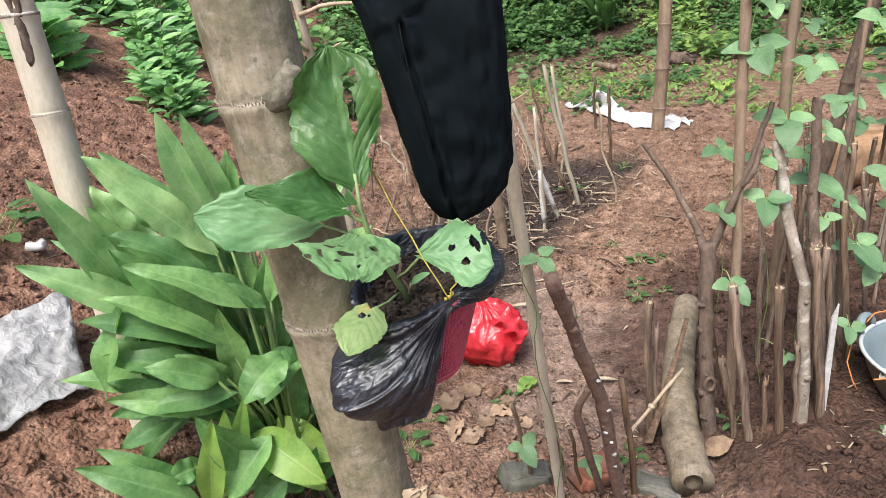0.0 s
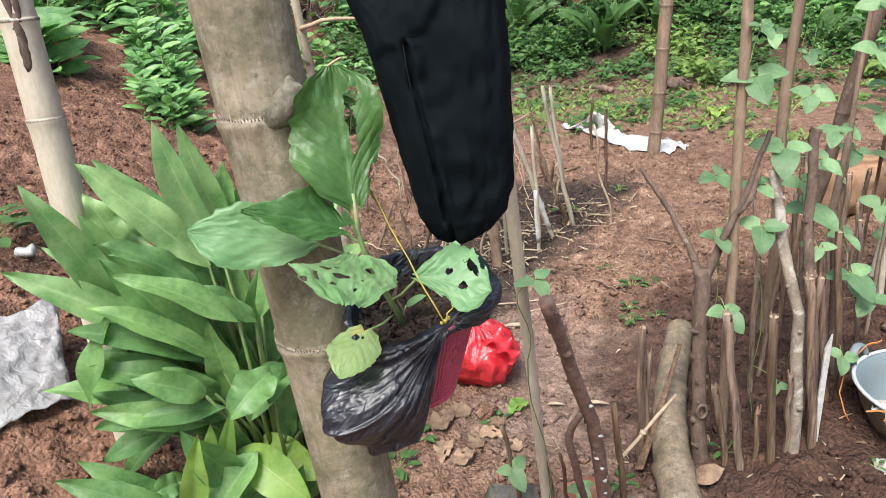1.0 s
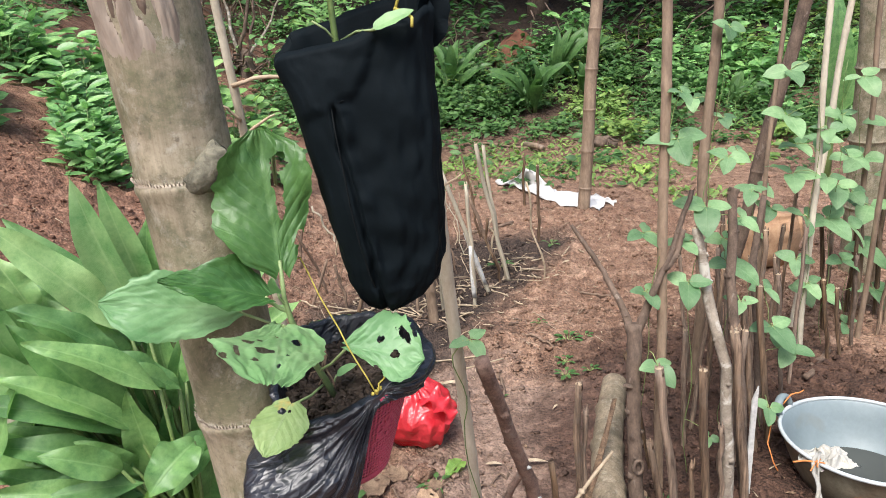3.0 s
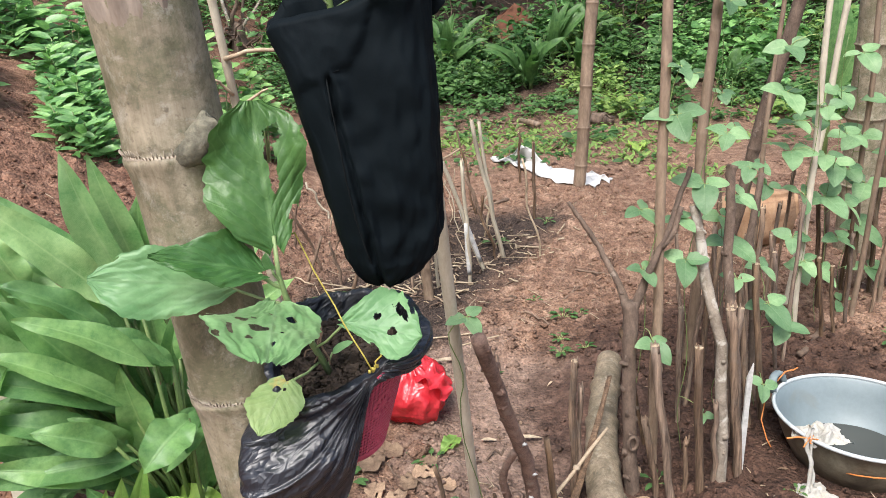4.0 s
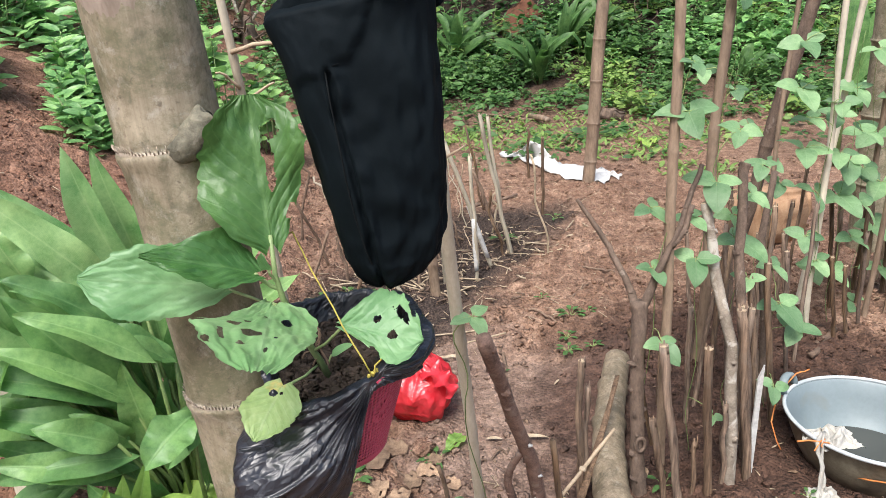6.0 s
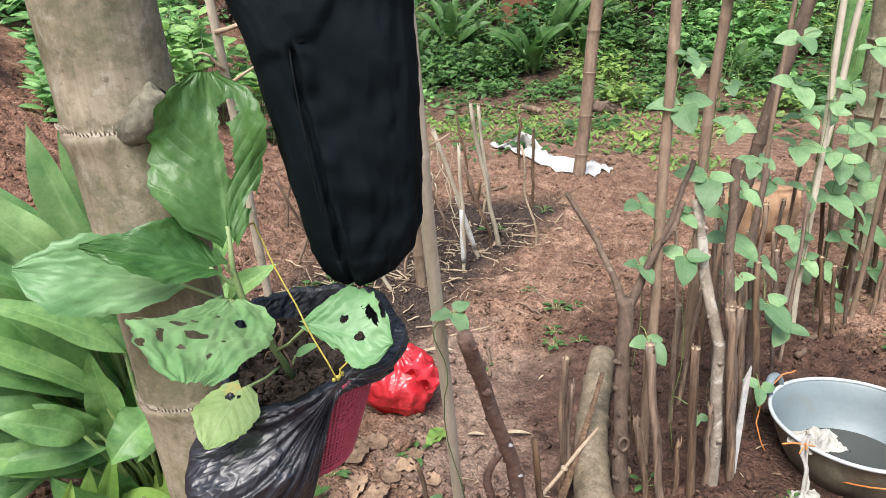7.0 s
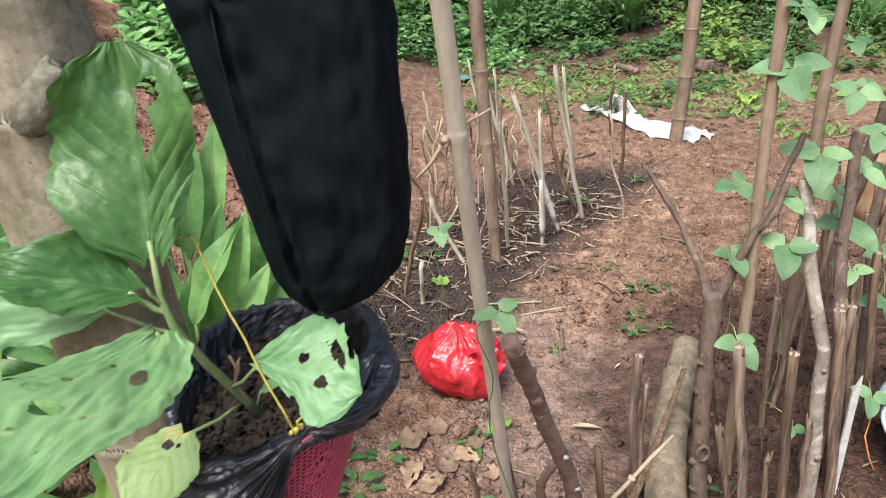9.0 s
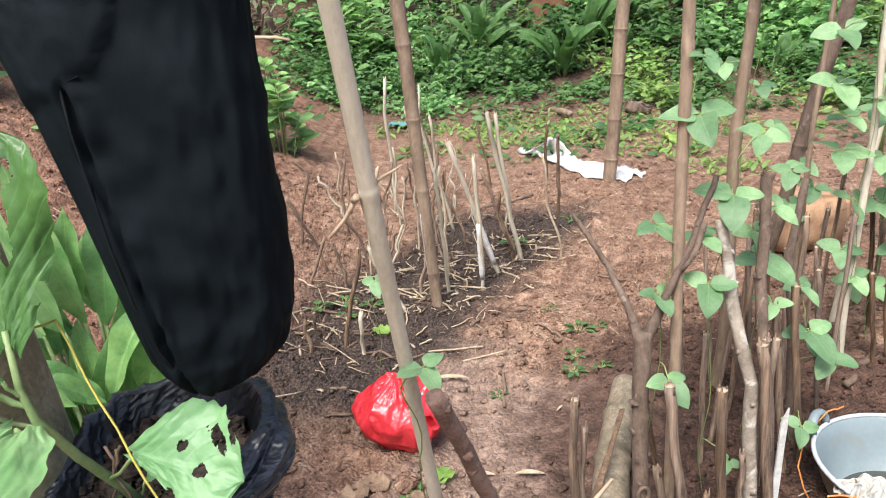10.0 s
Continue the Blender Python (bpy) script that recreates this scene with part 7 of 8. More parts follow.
def loose_blocks():
    rough_block("brick", (0.275, 1.55, 0.055), (0.15, 0.09, 0.06), (12, 8, 30), M_brick, "dusty red brick half-buried among the sticks", "brick")
    rough_block("stone", (0.075, 1.57, 0.045), (0.15, 0.09, 0.06), (4, 10, 10), M_stone, "grey mossy flat stone on the soil", "stone", 0.3, "stones")
    rough_block("stone", (0.435, 1.485, 0.035), (0.12, 0.08, 0.05), (0, 10, -20), M_stone, "grey mossy flat stone on the soil", "stone", 0.3, "stones")
    rough_block("clay_block", (2.16, 3.66, 0.22), (0.38, 0.26, 0.34), (0, 0, 12), M_clay, "weathered tan clay block beside the leaning post", "block", 0.10)
    rough_block("stone", (2.44, 7.33, 0.28), (0.24, 0.16, 0.14), (10, 20, 30), M_bark, "broken brown stone at the edge of the weeds", "stone", 0.3, "stones")
    rough_block("stone", (0.395, 2.70, 0.06), (0.06, 0.045, 0.04), (0, 0, 30), M_stone, "small dark stone on the soil", "stone", 0.3, "stones")
    rough_block("stone", (0.03, 2.02, 0.045), (0.07, 0.055, 0.05), (20, 35, 40), M_soil, "clod of clay beside the red bag", "stone", 0.75, "stones")
    # chopped bamboo piece at the back
    Shape().tube([vec(1.60, 7.75, 0.28), vec(1.66, 7.45, 0.30), vec(1.70, 7.28, 0.30)], [0.034, 0.034, 0.032], 14, rough=0.1).thing("wood_offcut", M_bamboo_brown, (1.66, 7.5, 0.22), "short brown wood offcut lying in the weeds", "offcut")
    # crushed can on the bank
    q = vec(-1.62, 2.30, floor_at(-1.62, 2.30) + 0.025)
    Shape().tube([q + vec(-0.035, 0, 0.004), q + vec(-0.03, 0, 0.004), q + vec(0, 0, -0.002), q + vec(0.03, 0, 0.006), q + vec(0.036, 0, 0.006)], [0.014, 0.024, 0.017, 0.025, 0.015], 14, rough=0.4, squash=0.75).thing("tin_can", M_can, q - vec(0, 0, 0.025), "crushed pale tin can lying on the bank", "can")
    # long dead branches on the ground at the back
    for k, (a, b, r) in enumerate((((0.55, 8.6), (1.6, 7.6), 0.014), ((0.7, 8.0), (1.5, 7.7), 0.012), ((1.75, 2.42), (1.5, 2.2), 0.012), ((0.37, 2.38), (0.40, 2.62), 0.007), ((0.12, 4.4), (0.9, 4.9), 0.012), ((0.02, 1.99), (0.11, 1.86), 0.003), ((-0.09, 1.96), (0.03, 1.83), 0.0035), ((0.20, 1.92), (0.31, 1.98), 0.004), ((0.55, 2.9), (0.67, 2.74), 0.005), ((0.95, 3.4), (1.12, 3.3), 0.006), ((0.80, 3.0), (0.92, 3.12), 0.004))):
        qa, qb = vec(*a, floor_at(*a) + r), vec(*b, floor_at(*b) + r)
        Shape().tube(bent(qa, qb, 8, 0, 0.03, k), r, 8, rough=0.2).thing("fallen_branch", M_twig, (a[0], a[1], floor_at(*a)), "dead brown branch lying on the ground", "branch", "fallen branches")
    # pale bark chips
    for x, y, ln, w in ((1.0, 3.86, 0.11, 0.03), (0.78, 2.52, 0.10, 0.012), (0.36, 2.02, 0.10, 0.022), (0.24, 2.04, 0.06, 0.02), (0.55, 2.32, 0.07, 0.01), (0.12, 2.55, 0.14, 0.03)):
        a = rng.random() * 1.2 - 0.3
        Shape().leaf((x, y, floor_at(x, y) + 0.012), (math.cos(a), math.sin(a), 0.05), (0, 0, 1), ln, w, 0.3, 0.4, 0.0, "lance", 8, 2).thing("bark_chip", M_straw, (x, y, floor_at(x, y)), "curled pale chip of bamboo sheath on the soil", "chip", "bark chips")
    # fallen leaves turning yellow
    for x, y, ln in ((0.15, 2.04, 0.09), (2.39, 6.18, 0.26), (-0.16, 1.93, 0.12), (-0.05, 2.0, 0.10), (0.0, 1.9, 0.08), (-0.08, 3.0, 0.1), (-0.03, 1.84, 0.09), (0.07, 1.94, 0.07), (-0.13, 1.86, 0.10), (0.11, 1.80, 0.07), (-0.09, 1.75, 0.09)):
        a = rng.random() * 6.28
        Shape().leaf((x, y, floor_at(x, y) + 0.014), (math.cos(a), math.sin(a), 0.15), (0, -0.2, 1), ln, ln * 0.7, 0.5, 0.25, 0.10, "heart", 12, 8, ((0.5, 0.3, 0.1, 0.1),)).thing("fallen_leaf", M_turmeric_old if y > 2 else M_dead, (x, y, floor_at(x, y)), "withered yellowish leaf lying on the soil", "leaf", "fallen leaves")


loose_blocks()


# ---------------------------------------------------------------- beans
def trifoliate(parent, c, size, rr, lean):
    """Three heart-shaped leaflets on short stalks, tilted to the light."""
    turn = rr.random() * 0.9 - 0.45
    nrm = vec(lean[0] + 0.6 * (rr.random() - 0.5), -0.52 + 0.4 * (rr.random() - 0.5), 0.80).normalized()
    right = nrm.cross(vec(0, 0, 1)).normalized() * -1
    down = right.cross(nrm).normalized()
    if down.z > 0:
        down = -down
    for ang in (turn, turn + 1.5 + 0.4 * rr.random(), turn - 1.5 - 0.4 * rr.random()):
        d = (down * math.cos(ang) + right * math.sin(ang) + vec(0, 0, 0.12)).normalized()
        tilt = (nrm + 0.75 * vec(rr.random() - 0.5, rr.random() - 0.5, rr.random() - 0.5)).normalized()
        k = 0.86 * size * ((1.05 if ang == turn else 0.8) + 0.3 * rr.random())
        q = c + d * size * 0.16
        Shape().tube([c, q], 0.0011, 5).part("leaf_stalk", M_bean_stem, parent)
        Shape().leaf(q, d, tilt, k, k * 0.82, 0.35 + 0.3 * rr.random(), 0.14, 0.03, "heart", 10, 8, (), 0.5 * (rr.random() - 0.5), rr.random() * 6, 2.0).part("leaflet", M_bean, parent)


def bean_vine(path, leaves, seed, label="climbing bean vine with three-part green leaves on a stake"):
    """One vine: a thin twining stem through path and leaves given as (x, y, z, size)."""
    rr = random.Random(seed)
    x, y = path[0][0], path[0][1]
    base = vec(x, y, floor_at(x, y))
    p = thing("bean_plant", base, label, "bean plant", "bean plants")
    q = [base - vec(0, 0, 0.01)] + [Vector(a) for a in path]
    fine = [a.lerp(b, k / 6) for a, b in zip(q, q[1:]) for k in range(6)] + [q[-1]]
    fine = [f + vec(math.cos(i * 0.9), math.sin(i * 0.9), 0) * 0.010 for i, f in enumerate(fine)]
    Shape().tube(fine, 0.0012, 6).part("vine", M_turmeric_stalk, p)
    for lx, ly, lz, size in leaves:
        c = vec(lx, ly, lz)
        near = min(fine, key=lambda f: (f - c).length)
        Shape().tube(bent(near, c, 5, -0.012, 0.006, seed), 0.0014, 5).part("leaf_stalk", M_bean_stem, p)
        trifoliate(p, c, size, rr, (0.1 * (rr.random() - 0.5), 0))
    return p


bean_vine([(0.15, 1.34, 0.3), (0.11, 1.27, 0.7), (0.10, 1.25, 0.86)], [(0.130, 1.255, 0.888, 0.050)], 1, "young bean shoot with pale green leaves climbing a thin post")
bean_vine([(-0.06, 2.42, 0.3), (-0.055, 2.41, 0.56)], [(-0.045, 2.39, 0.585, 0.055)], 2, "young bean shoot with pale green leaves on a short stick")
bean_vine([(0.69, 1.76, 0.5), (0.73, 1.76, 0.85), (0.74, 1.75, 1.15)], [(0.768, 1.75, 1.175, 0.088), (0.697, 1.80, 0.909, 0.062), (0.690, 1.75, 0.749, 0.058), (0.703, 1.68, 0.550, 0.062), (0.768, 1.74, 1.30, 0.045)], 3)
bean_vine([(0.85, 1.80, 0.4), (0.85, 1.80, 0.8), (0.90, 1.82, 1.05)], [(0.966, 1.85, 1.097, 0.061), (0.813, 1.75, 0.766, 0.072), (0.881, 1.80, 0.967, 0.085), (1.038, 1.90, 0.897, 0.063), (0.874, 1.70, 0.285, 0.040), (0.80, 1.78, 0.88, 0.06)], 4)
bean_vine([(1.04, 1.95, 0.3), (1.05, 1.95, 0.6), (1.03, 1.95, 0.8)], [(1.034, 1.95, 0.739, 0.095), (1.058, 1.90, 0.625, 0.060), (1.00, 1.92, 0.83, 0.062)], 5)
bean_vine([(1.18, 1.95, 0.3), (1.2, 1.97, 0.5)], [(1.200, 1.95, 0.503, 0.090), (1.267, 1.95, 0.415, 0.072), (1.117, 1.80, 0.298, 0.060), (1.19, 2.0, 0.62, 0.06)], 6)
bean_vine([(1.11, 2.27, 0.7), (1.14, 2.27, 1.2), (1.15, 2.26, 1.5)], [(1.061, 2.30, 1.221, 0.058), (1.166, 2.28, 1.152, 0.052), (1.242, 2.20, 0.903, 0.062), (1.14, 2.22, 1.45, 0.06), (1.20, 2.24, 1.04, 0.05)], 7)
bean_vine([(1.60, 2.40, 0.5), (1.59, 2.38, 0.9), (1.56, 2.36, 1.4)], [(1.457, 2.38, 1.285, 0.085), (1.461, 2.38, 1.124, 0.092), (1.515, 2.40, 0.903, 0.098), (1.558, 2.40, 0.557, 0.078), (1.583, 2.42, 0.731, 0.080), (1.64, 2.40, 1.06, 0.07), (1.53, 2.42, 1.01, 0.075), (1.62, 2.40, 0.45, 0.07)], 8)
bean_vine([(1.76, 2.5, 0.4), (1.76, 2.5, 0.8), (1.78, 2.52, 1.3)], [(1.689, 2.50, 1.002, 0.082), (1.779, 2.52, 0.812, 0.095), (1.737, 2.50, 0.682, 0.102), (1.870, 2.55, 0.628, 0.095), (1.766, 2.50, 0.354, 0.080), (1.677, 2.50, 0.380, 0.070), (1.83, 2.54, 0.92, 0.085), (1.82, 2.5, 0.50, 0.08), (1.70, 2.46, 0.86, 0.07)], 9)
bean_vine([(2.02, 2.72, 0.4), (2.0, 2.72, 0.8), (1.98, 2.7, 1.2)], [(1.874, 2.66, 1.069, 0.092), (2.016, 2.70, 0.882, 0.112), (2.072, 2.70, 0.659, 0.112), (2.064, 2.70, 0.469, 0.112), (2.136, 2.70, 0.263, 0.098), (1.980, 2.62, 0.132, 0.100), (1.95, 2.66, 0.74, 0.09), (2.10, 2.68, 1.02, 0.10), (1.93, 2.64, 1.22, 0.09), (2.2, 2.7, 0.78, 0.1)], 10)
bean_vine([(0.07, 1.53, 0.15), (0.07, 1.51, 0.20)], [(0.072, 1.50, 0.215, 0.055)], 11, "low bean seedling with green leaves among the sticks")
bean_vine([(0.25, 1.52, 0.09), (0.255, 1.51, 0.12)], [(0.256, 1.50, 0.135, 0.05)], 12, "low bean seedling with green leaves among the sticks")
bean_vine([(1.72, 3.0, 0.4), (1.72, 3.0, 0.7)], [(1.72, 2.98, 0.72, 0.085), (1.68, 2.96, 0.55, 0.08), (1.77, 2.95, 0.62, 0.075)], 13)


def broad_weed():
    """Large drooping leaves at the edge of the bean bed."""
    base = vec(2.30, 2.72, floor_at(2.30, 2.72))
    p = thing("broadleaf_plant", base, "broad-leaved green plant at the edge of the bean bed", "plant")
    for k, (tip, w) in enumerate((((2.18, 2.60, 0.28), 0.15), ((2.16, 2.68, 0.62), 0.14), ((2.42, 2.6, 0.5), 0.16), ((2.25, 2.5, 0.18), 0.12), ((2.38, 2.9, 0.75), 0.15))):
        neck = base + vec(0.02 * math.cos(k), 0.02 * math.sin(k), 0.30 + 0.08 * k)
        Shape().tube([base, neck], [0.008, 0.005], 7).part("stalk", M_stem, p)
        blade(p, neck, tip, w, M_turmeric, (-0.3, -0.6, 0.7), 1.0, 0.2, 0.04, "ovate", 12, 6)


broad_weed()


def banana_shoot(x, y):
    """Young banana plant at the edge of the weeds, with upright paddle leaves."""
    base = vec(x, y, floor_at(x, y))
    p = thing("banana_plant", base, "young banana plant with broad upright light green leaves", "plant")
    Shape().tube([base, base + vec(0.01, 0, 0.35), base + vec(0.0, 0, 0.62)], [0.05, 0.04, 0.028], 12).part("stem", M_turmeric_stalk, p)
    for k, (dx, dy, h, w) in enumerate(((-0.04, -0.05, 1.42, 0.24), (0.30, 0.02, 1.30, 0.22), (0.12, 0.22, 1.55, 0.22))):
        neck = base + vec(dx * 0.25, dy * 0.25, 0.60)
        blade(p, neck, base + vec(dx, dy, h), w, M_turmeric, (0.1 - 0.4 * dx, -1, 0.3), 0.4, 0.22, 0.03, "lance", 18, 8, (), k, 3.0)


banana_shoot(3.47, 5.05)


# ---------------------------------------------------------------- sprouts
def sprout(x, y, size, count, seed):
    rr = random.Random(seed)
    base = vec(x, y, floor_at(x, y))
    p = thing("seedling", base, "small green weed seedling in the bare soil", "seedling", "seedlings")
    for k in range(count):
        a = k * 2.4 + rr.random()
        d = vec(math.cos(a), math.sin(a), 0.55 + 0.5 * rr.random())
        n = base + d * size * 0.5
        Shape().tube([base, n], 0.0014, 5).part("stalk", M_bean_stem, p)
        Shape().leaf(n, (d.x, d.y, 0.25), (0, 0, 1), size * (0.8 + 0.4 * rr.random()), size * 0.55, 0.5, 0.18, 0.03, "ovate", 6, 4).part("leaf", M_herb, p)


for k, (x, y, sz, n) in enumerate(((0.746, 2.80, 0.05, 7), (0.83, 2.82, 0.035, 5), (0.686, 2.63, 0.035, 8), (0.655, 2.51, 0.038, 9), (0.76, 2.50, 0.03, 6), (0.061, 1.95, 0.045, 5), (0.02, 1.99, 0.035, 4), (0.36, 2.45, 0.03, 5), (0.66, 3.02, 0.03, 5), (0.40, 1.63, 0.04, 6), (1.03, 4.25, 0.05, 5), (0.63, 3.95, 0.06, 6), (-0.42, 3.25, 0.05, 9), (-0.30, 3.32, 0.05, 9), (-0.16, 3.28, 0.045, 7), (-0.28, 3.18, 0.04, 7), (1.06, 1.50, 0.025, 4), (0.72, 1.66, 0.04, 5), (-0.35, 1.85, 0.06, 8), (-0.28, 1.75, 0.06, 8), (-0.22, 1.88, 0.05, 7), (-0.40, 1.45, 0.05, 9), (-0.33, 1.40, 0.05, 9), (-0.46, 1.38, 0.045, 8), (1.9, 2.2, 0.05, 6), (2.0, 2.3, 0.04, 6), (-1.72, 2.28, 0.14, 9), (-1.78, 2.36, 0.12, 8))):
    sprout(x, y, sz, n, k)


# ---------------------------------------------------------------- bushes on the bank
def bush(x, y, w, h, leaf_len, count, seed, material, label, form="ovate", width=0.52, spiky=0.5):
    rr = random.Random(seed)
    base = vec(x, y, floor_at(x, y))
    p = thing("bush", base, label, "bush", "bank bushes")
    stems, leaves = Shape(), Shape()
    for k in range(count):
        a, r = rr.random() * 6.283, math.sqrt(rr.random())
        hh = h * (0.25 + 0.75 * rr.random()) * (1.15 - 0.55 * r)
        tip = vec(x + math.cos(a) * r * w, y + math.sin(a) * r * w, 0)
        tip.z = max(floor_at(tip.x, tip.y), base.z - 0.4) + hh
        foot = base.lerp(vec(tip.x, tip.y, 0), 0.55)
        foot.z = floor_at(foot.x, foot.y)
        stems.tube([foot, foot.lerp(tip, 0.6) + vec(0, 0, 0.02), tip], [0.006, 0.0045, 0.003], 5)
        whorl = rr.randrange(5, 9)
        t0 = rr.random() * 6.28
        for i in range(whorl):
            b = t0 + 2.4 * i
            d = vec(math.cos(b), math.sin(b), spiky * (0.4 + rr.random()))
            q = tip - vec(0, 0, 0.018 * i * leaf_len / 0.12)
            ln = leaf_len * (0.7 + 0.5 * rr.random())
            leaves.leaf(q, d, (0.7 * (rr.random() - 0.5), -0.25 - 0.6 * rr.random(), 0.8), ln, ln * width, 0.15 + 0.45 * rr.random(), 0.2, 0.02, form, 6, 4)
    stems.part("stem", M_stem, p)
    leaves.part("foliage", material, p)
    return p


M_red_earth = surface("bare_red_earth", (0.0562, 0.0210, 0.0120), (0.1425, 0.0600, 0.0338), 6, 60, 0.95, 0.01, 0.8, vary=0)
M_shrub = leaf_material("shrub_leaf", (0.12, 0.25, 0.072), (0.22, 0.38, 0.13), (0.27, 0.42, 0.17), 0.5, 0.35, 0.3, 6, 0.6, per="island", vary=0.5)
LOW = "glossy green leafy bush growing on the red soil bank"
bush(-1.80, 4.30, 0.19, 0.28, 0.135, 30, 1, M_bush, LOW, "ovate", 0.42)
bush(-2.02, 4.78, 0.20, 0.32, 0.14, 32, 2, M_bush, LOW, "ovate", 0.42)
bush(-2.24, 5.30, 0.24, 0.38, 0.15, 34, 3, M_bush, LOW, "ovate", 0.42)
bush(-2.52, 4.32, 0.13, 0.34, 0.29, 7, 4, M_bush, "bush with long drooping green leaves on the bank")
bush(-2.78, 4.75, 0.22, 0.4, 0.17, 20, 14, M_bush, LOW, "ovate", 0.42)
bush(-2.95, 5.75, 0.34, 0.5, 0.16, 48, 5, M_bush, LOW, "ovate", 0.42)
bush(-3.6, 5.5, 0.45, 0.5, 0.17, 46, 6, M_bush, LOW, "ovate", 0.42)
bush(-2.5, 6.2, 0.45, 0.5, 0.20, 34, 7, M_bush, LOW)
bush(-3.5, 6.5, 0.7, 0.7, 0.20, 46, 8, M_bush, LOW)
bush(-2.3, 7.2, 0.55, 0.5, 0.18, 36, 9, M_bush, LOW)
bush(-1.34, 5.55, 0.32, 0.84, 0.15, 24, 10, M_shrub, "broad-leaved green shrub beside a stump on the bank", "ovate", 0.66, 0.45)
bush(-0.98, 5.60, 0.20, 0.76, 0.14, 14, 11, M_shrub, "broad-leaved green shrub beside a stump on the bank", "ovate", 0.66, 0.45)
bush(-1.66, 5.95, 0.32, 0.92, 0.16, 26, 12, M_shrub, "broad-leaved green shrub beside a stump on the bank", "ovate", 0.66, 0.45)
bush(-0.74, 10.5, 0.50, 1.50, 0.25, 46, 13, M_shrub, "lime-green feathery shrub at the edge of the trees", "lance", 0.25)


def stump():
    base = vec(-1.88, 9.9, floor_at(-1.88, 9.9))
    rr = random.Random(8)
    p = thing("stump", base, "dead brown tree stump with bare dry branches on the bank", "stump")
    Shape().tube([base - vec(0, 0, 0.15), base + vec(0.03, 0, 0.08), base + vec(0.0, 0, 0.20), base + vec(0.05, 0, 0.36)], [0.17, 0.12, 0.10, 0.05], 14, rough=0.5).part("trunk", M_bark, p)
    # long split limbs
    for k, (dx, dz, r) in enumerate(((0.42, 1.15, 0.035), (-0.10, 1.25, 0.03), (-0.22, 0.95, 0.026), (0.62, 0.95, 0.024), (0.10, 0.85, 0.03))):
        q = base + vec(0.05 * (k - 2), 0, 0.15)
        pts = bent(q, q + vec(dx, -0.15 + 0.1 * k, dz), 8, -0.04, 0.10, k + 3)
        Shape().tube(pts, [r * (1 - 0.07 * i) for i in range(9)], 7, rough=0.3).part("dead_branch", M_bark_pale if k in (1, 3) else M_bark, p)
        for i in (4, 6):
            e = pts[i] + vec(0.35 * (rr.random() - 0.5), 0, 0.18 + 0.2 * rr.random())
            Shape().tube(bent(pts[i], e, 4, 0, 0.05, i + k), [0.014, 0.011, 0.009, 0.006, 0.004], 5).part("dead_branch", M_twig, p)
    # tangle of roots and snapped twigs about the foot
    for k in range(22):
        a = rr.random() * 6.283
        q = base + vec(0.10 * math.cos(a), 0.08 * math.sin(a), 0.05 + 0.25 * rr.random())
        t = q + vec(math.cos(a) * (0.15 + 0.35 * rr.random()), 0.3 * math.sin(a) - 0.15, 0.35 * (rr.random() - 0.45))
        Shape().tube(bent(q, t, 6, 0.04 * (rr.random() - 0.5), 0.16, k), [0.018, 0.016, 0.014, 0.012, 0.010, 0.007, 0.004], 5, rough=0.2).part("root", M_twig if k % 3 else M_bark, p)


stump()


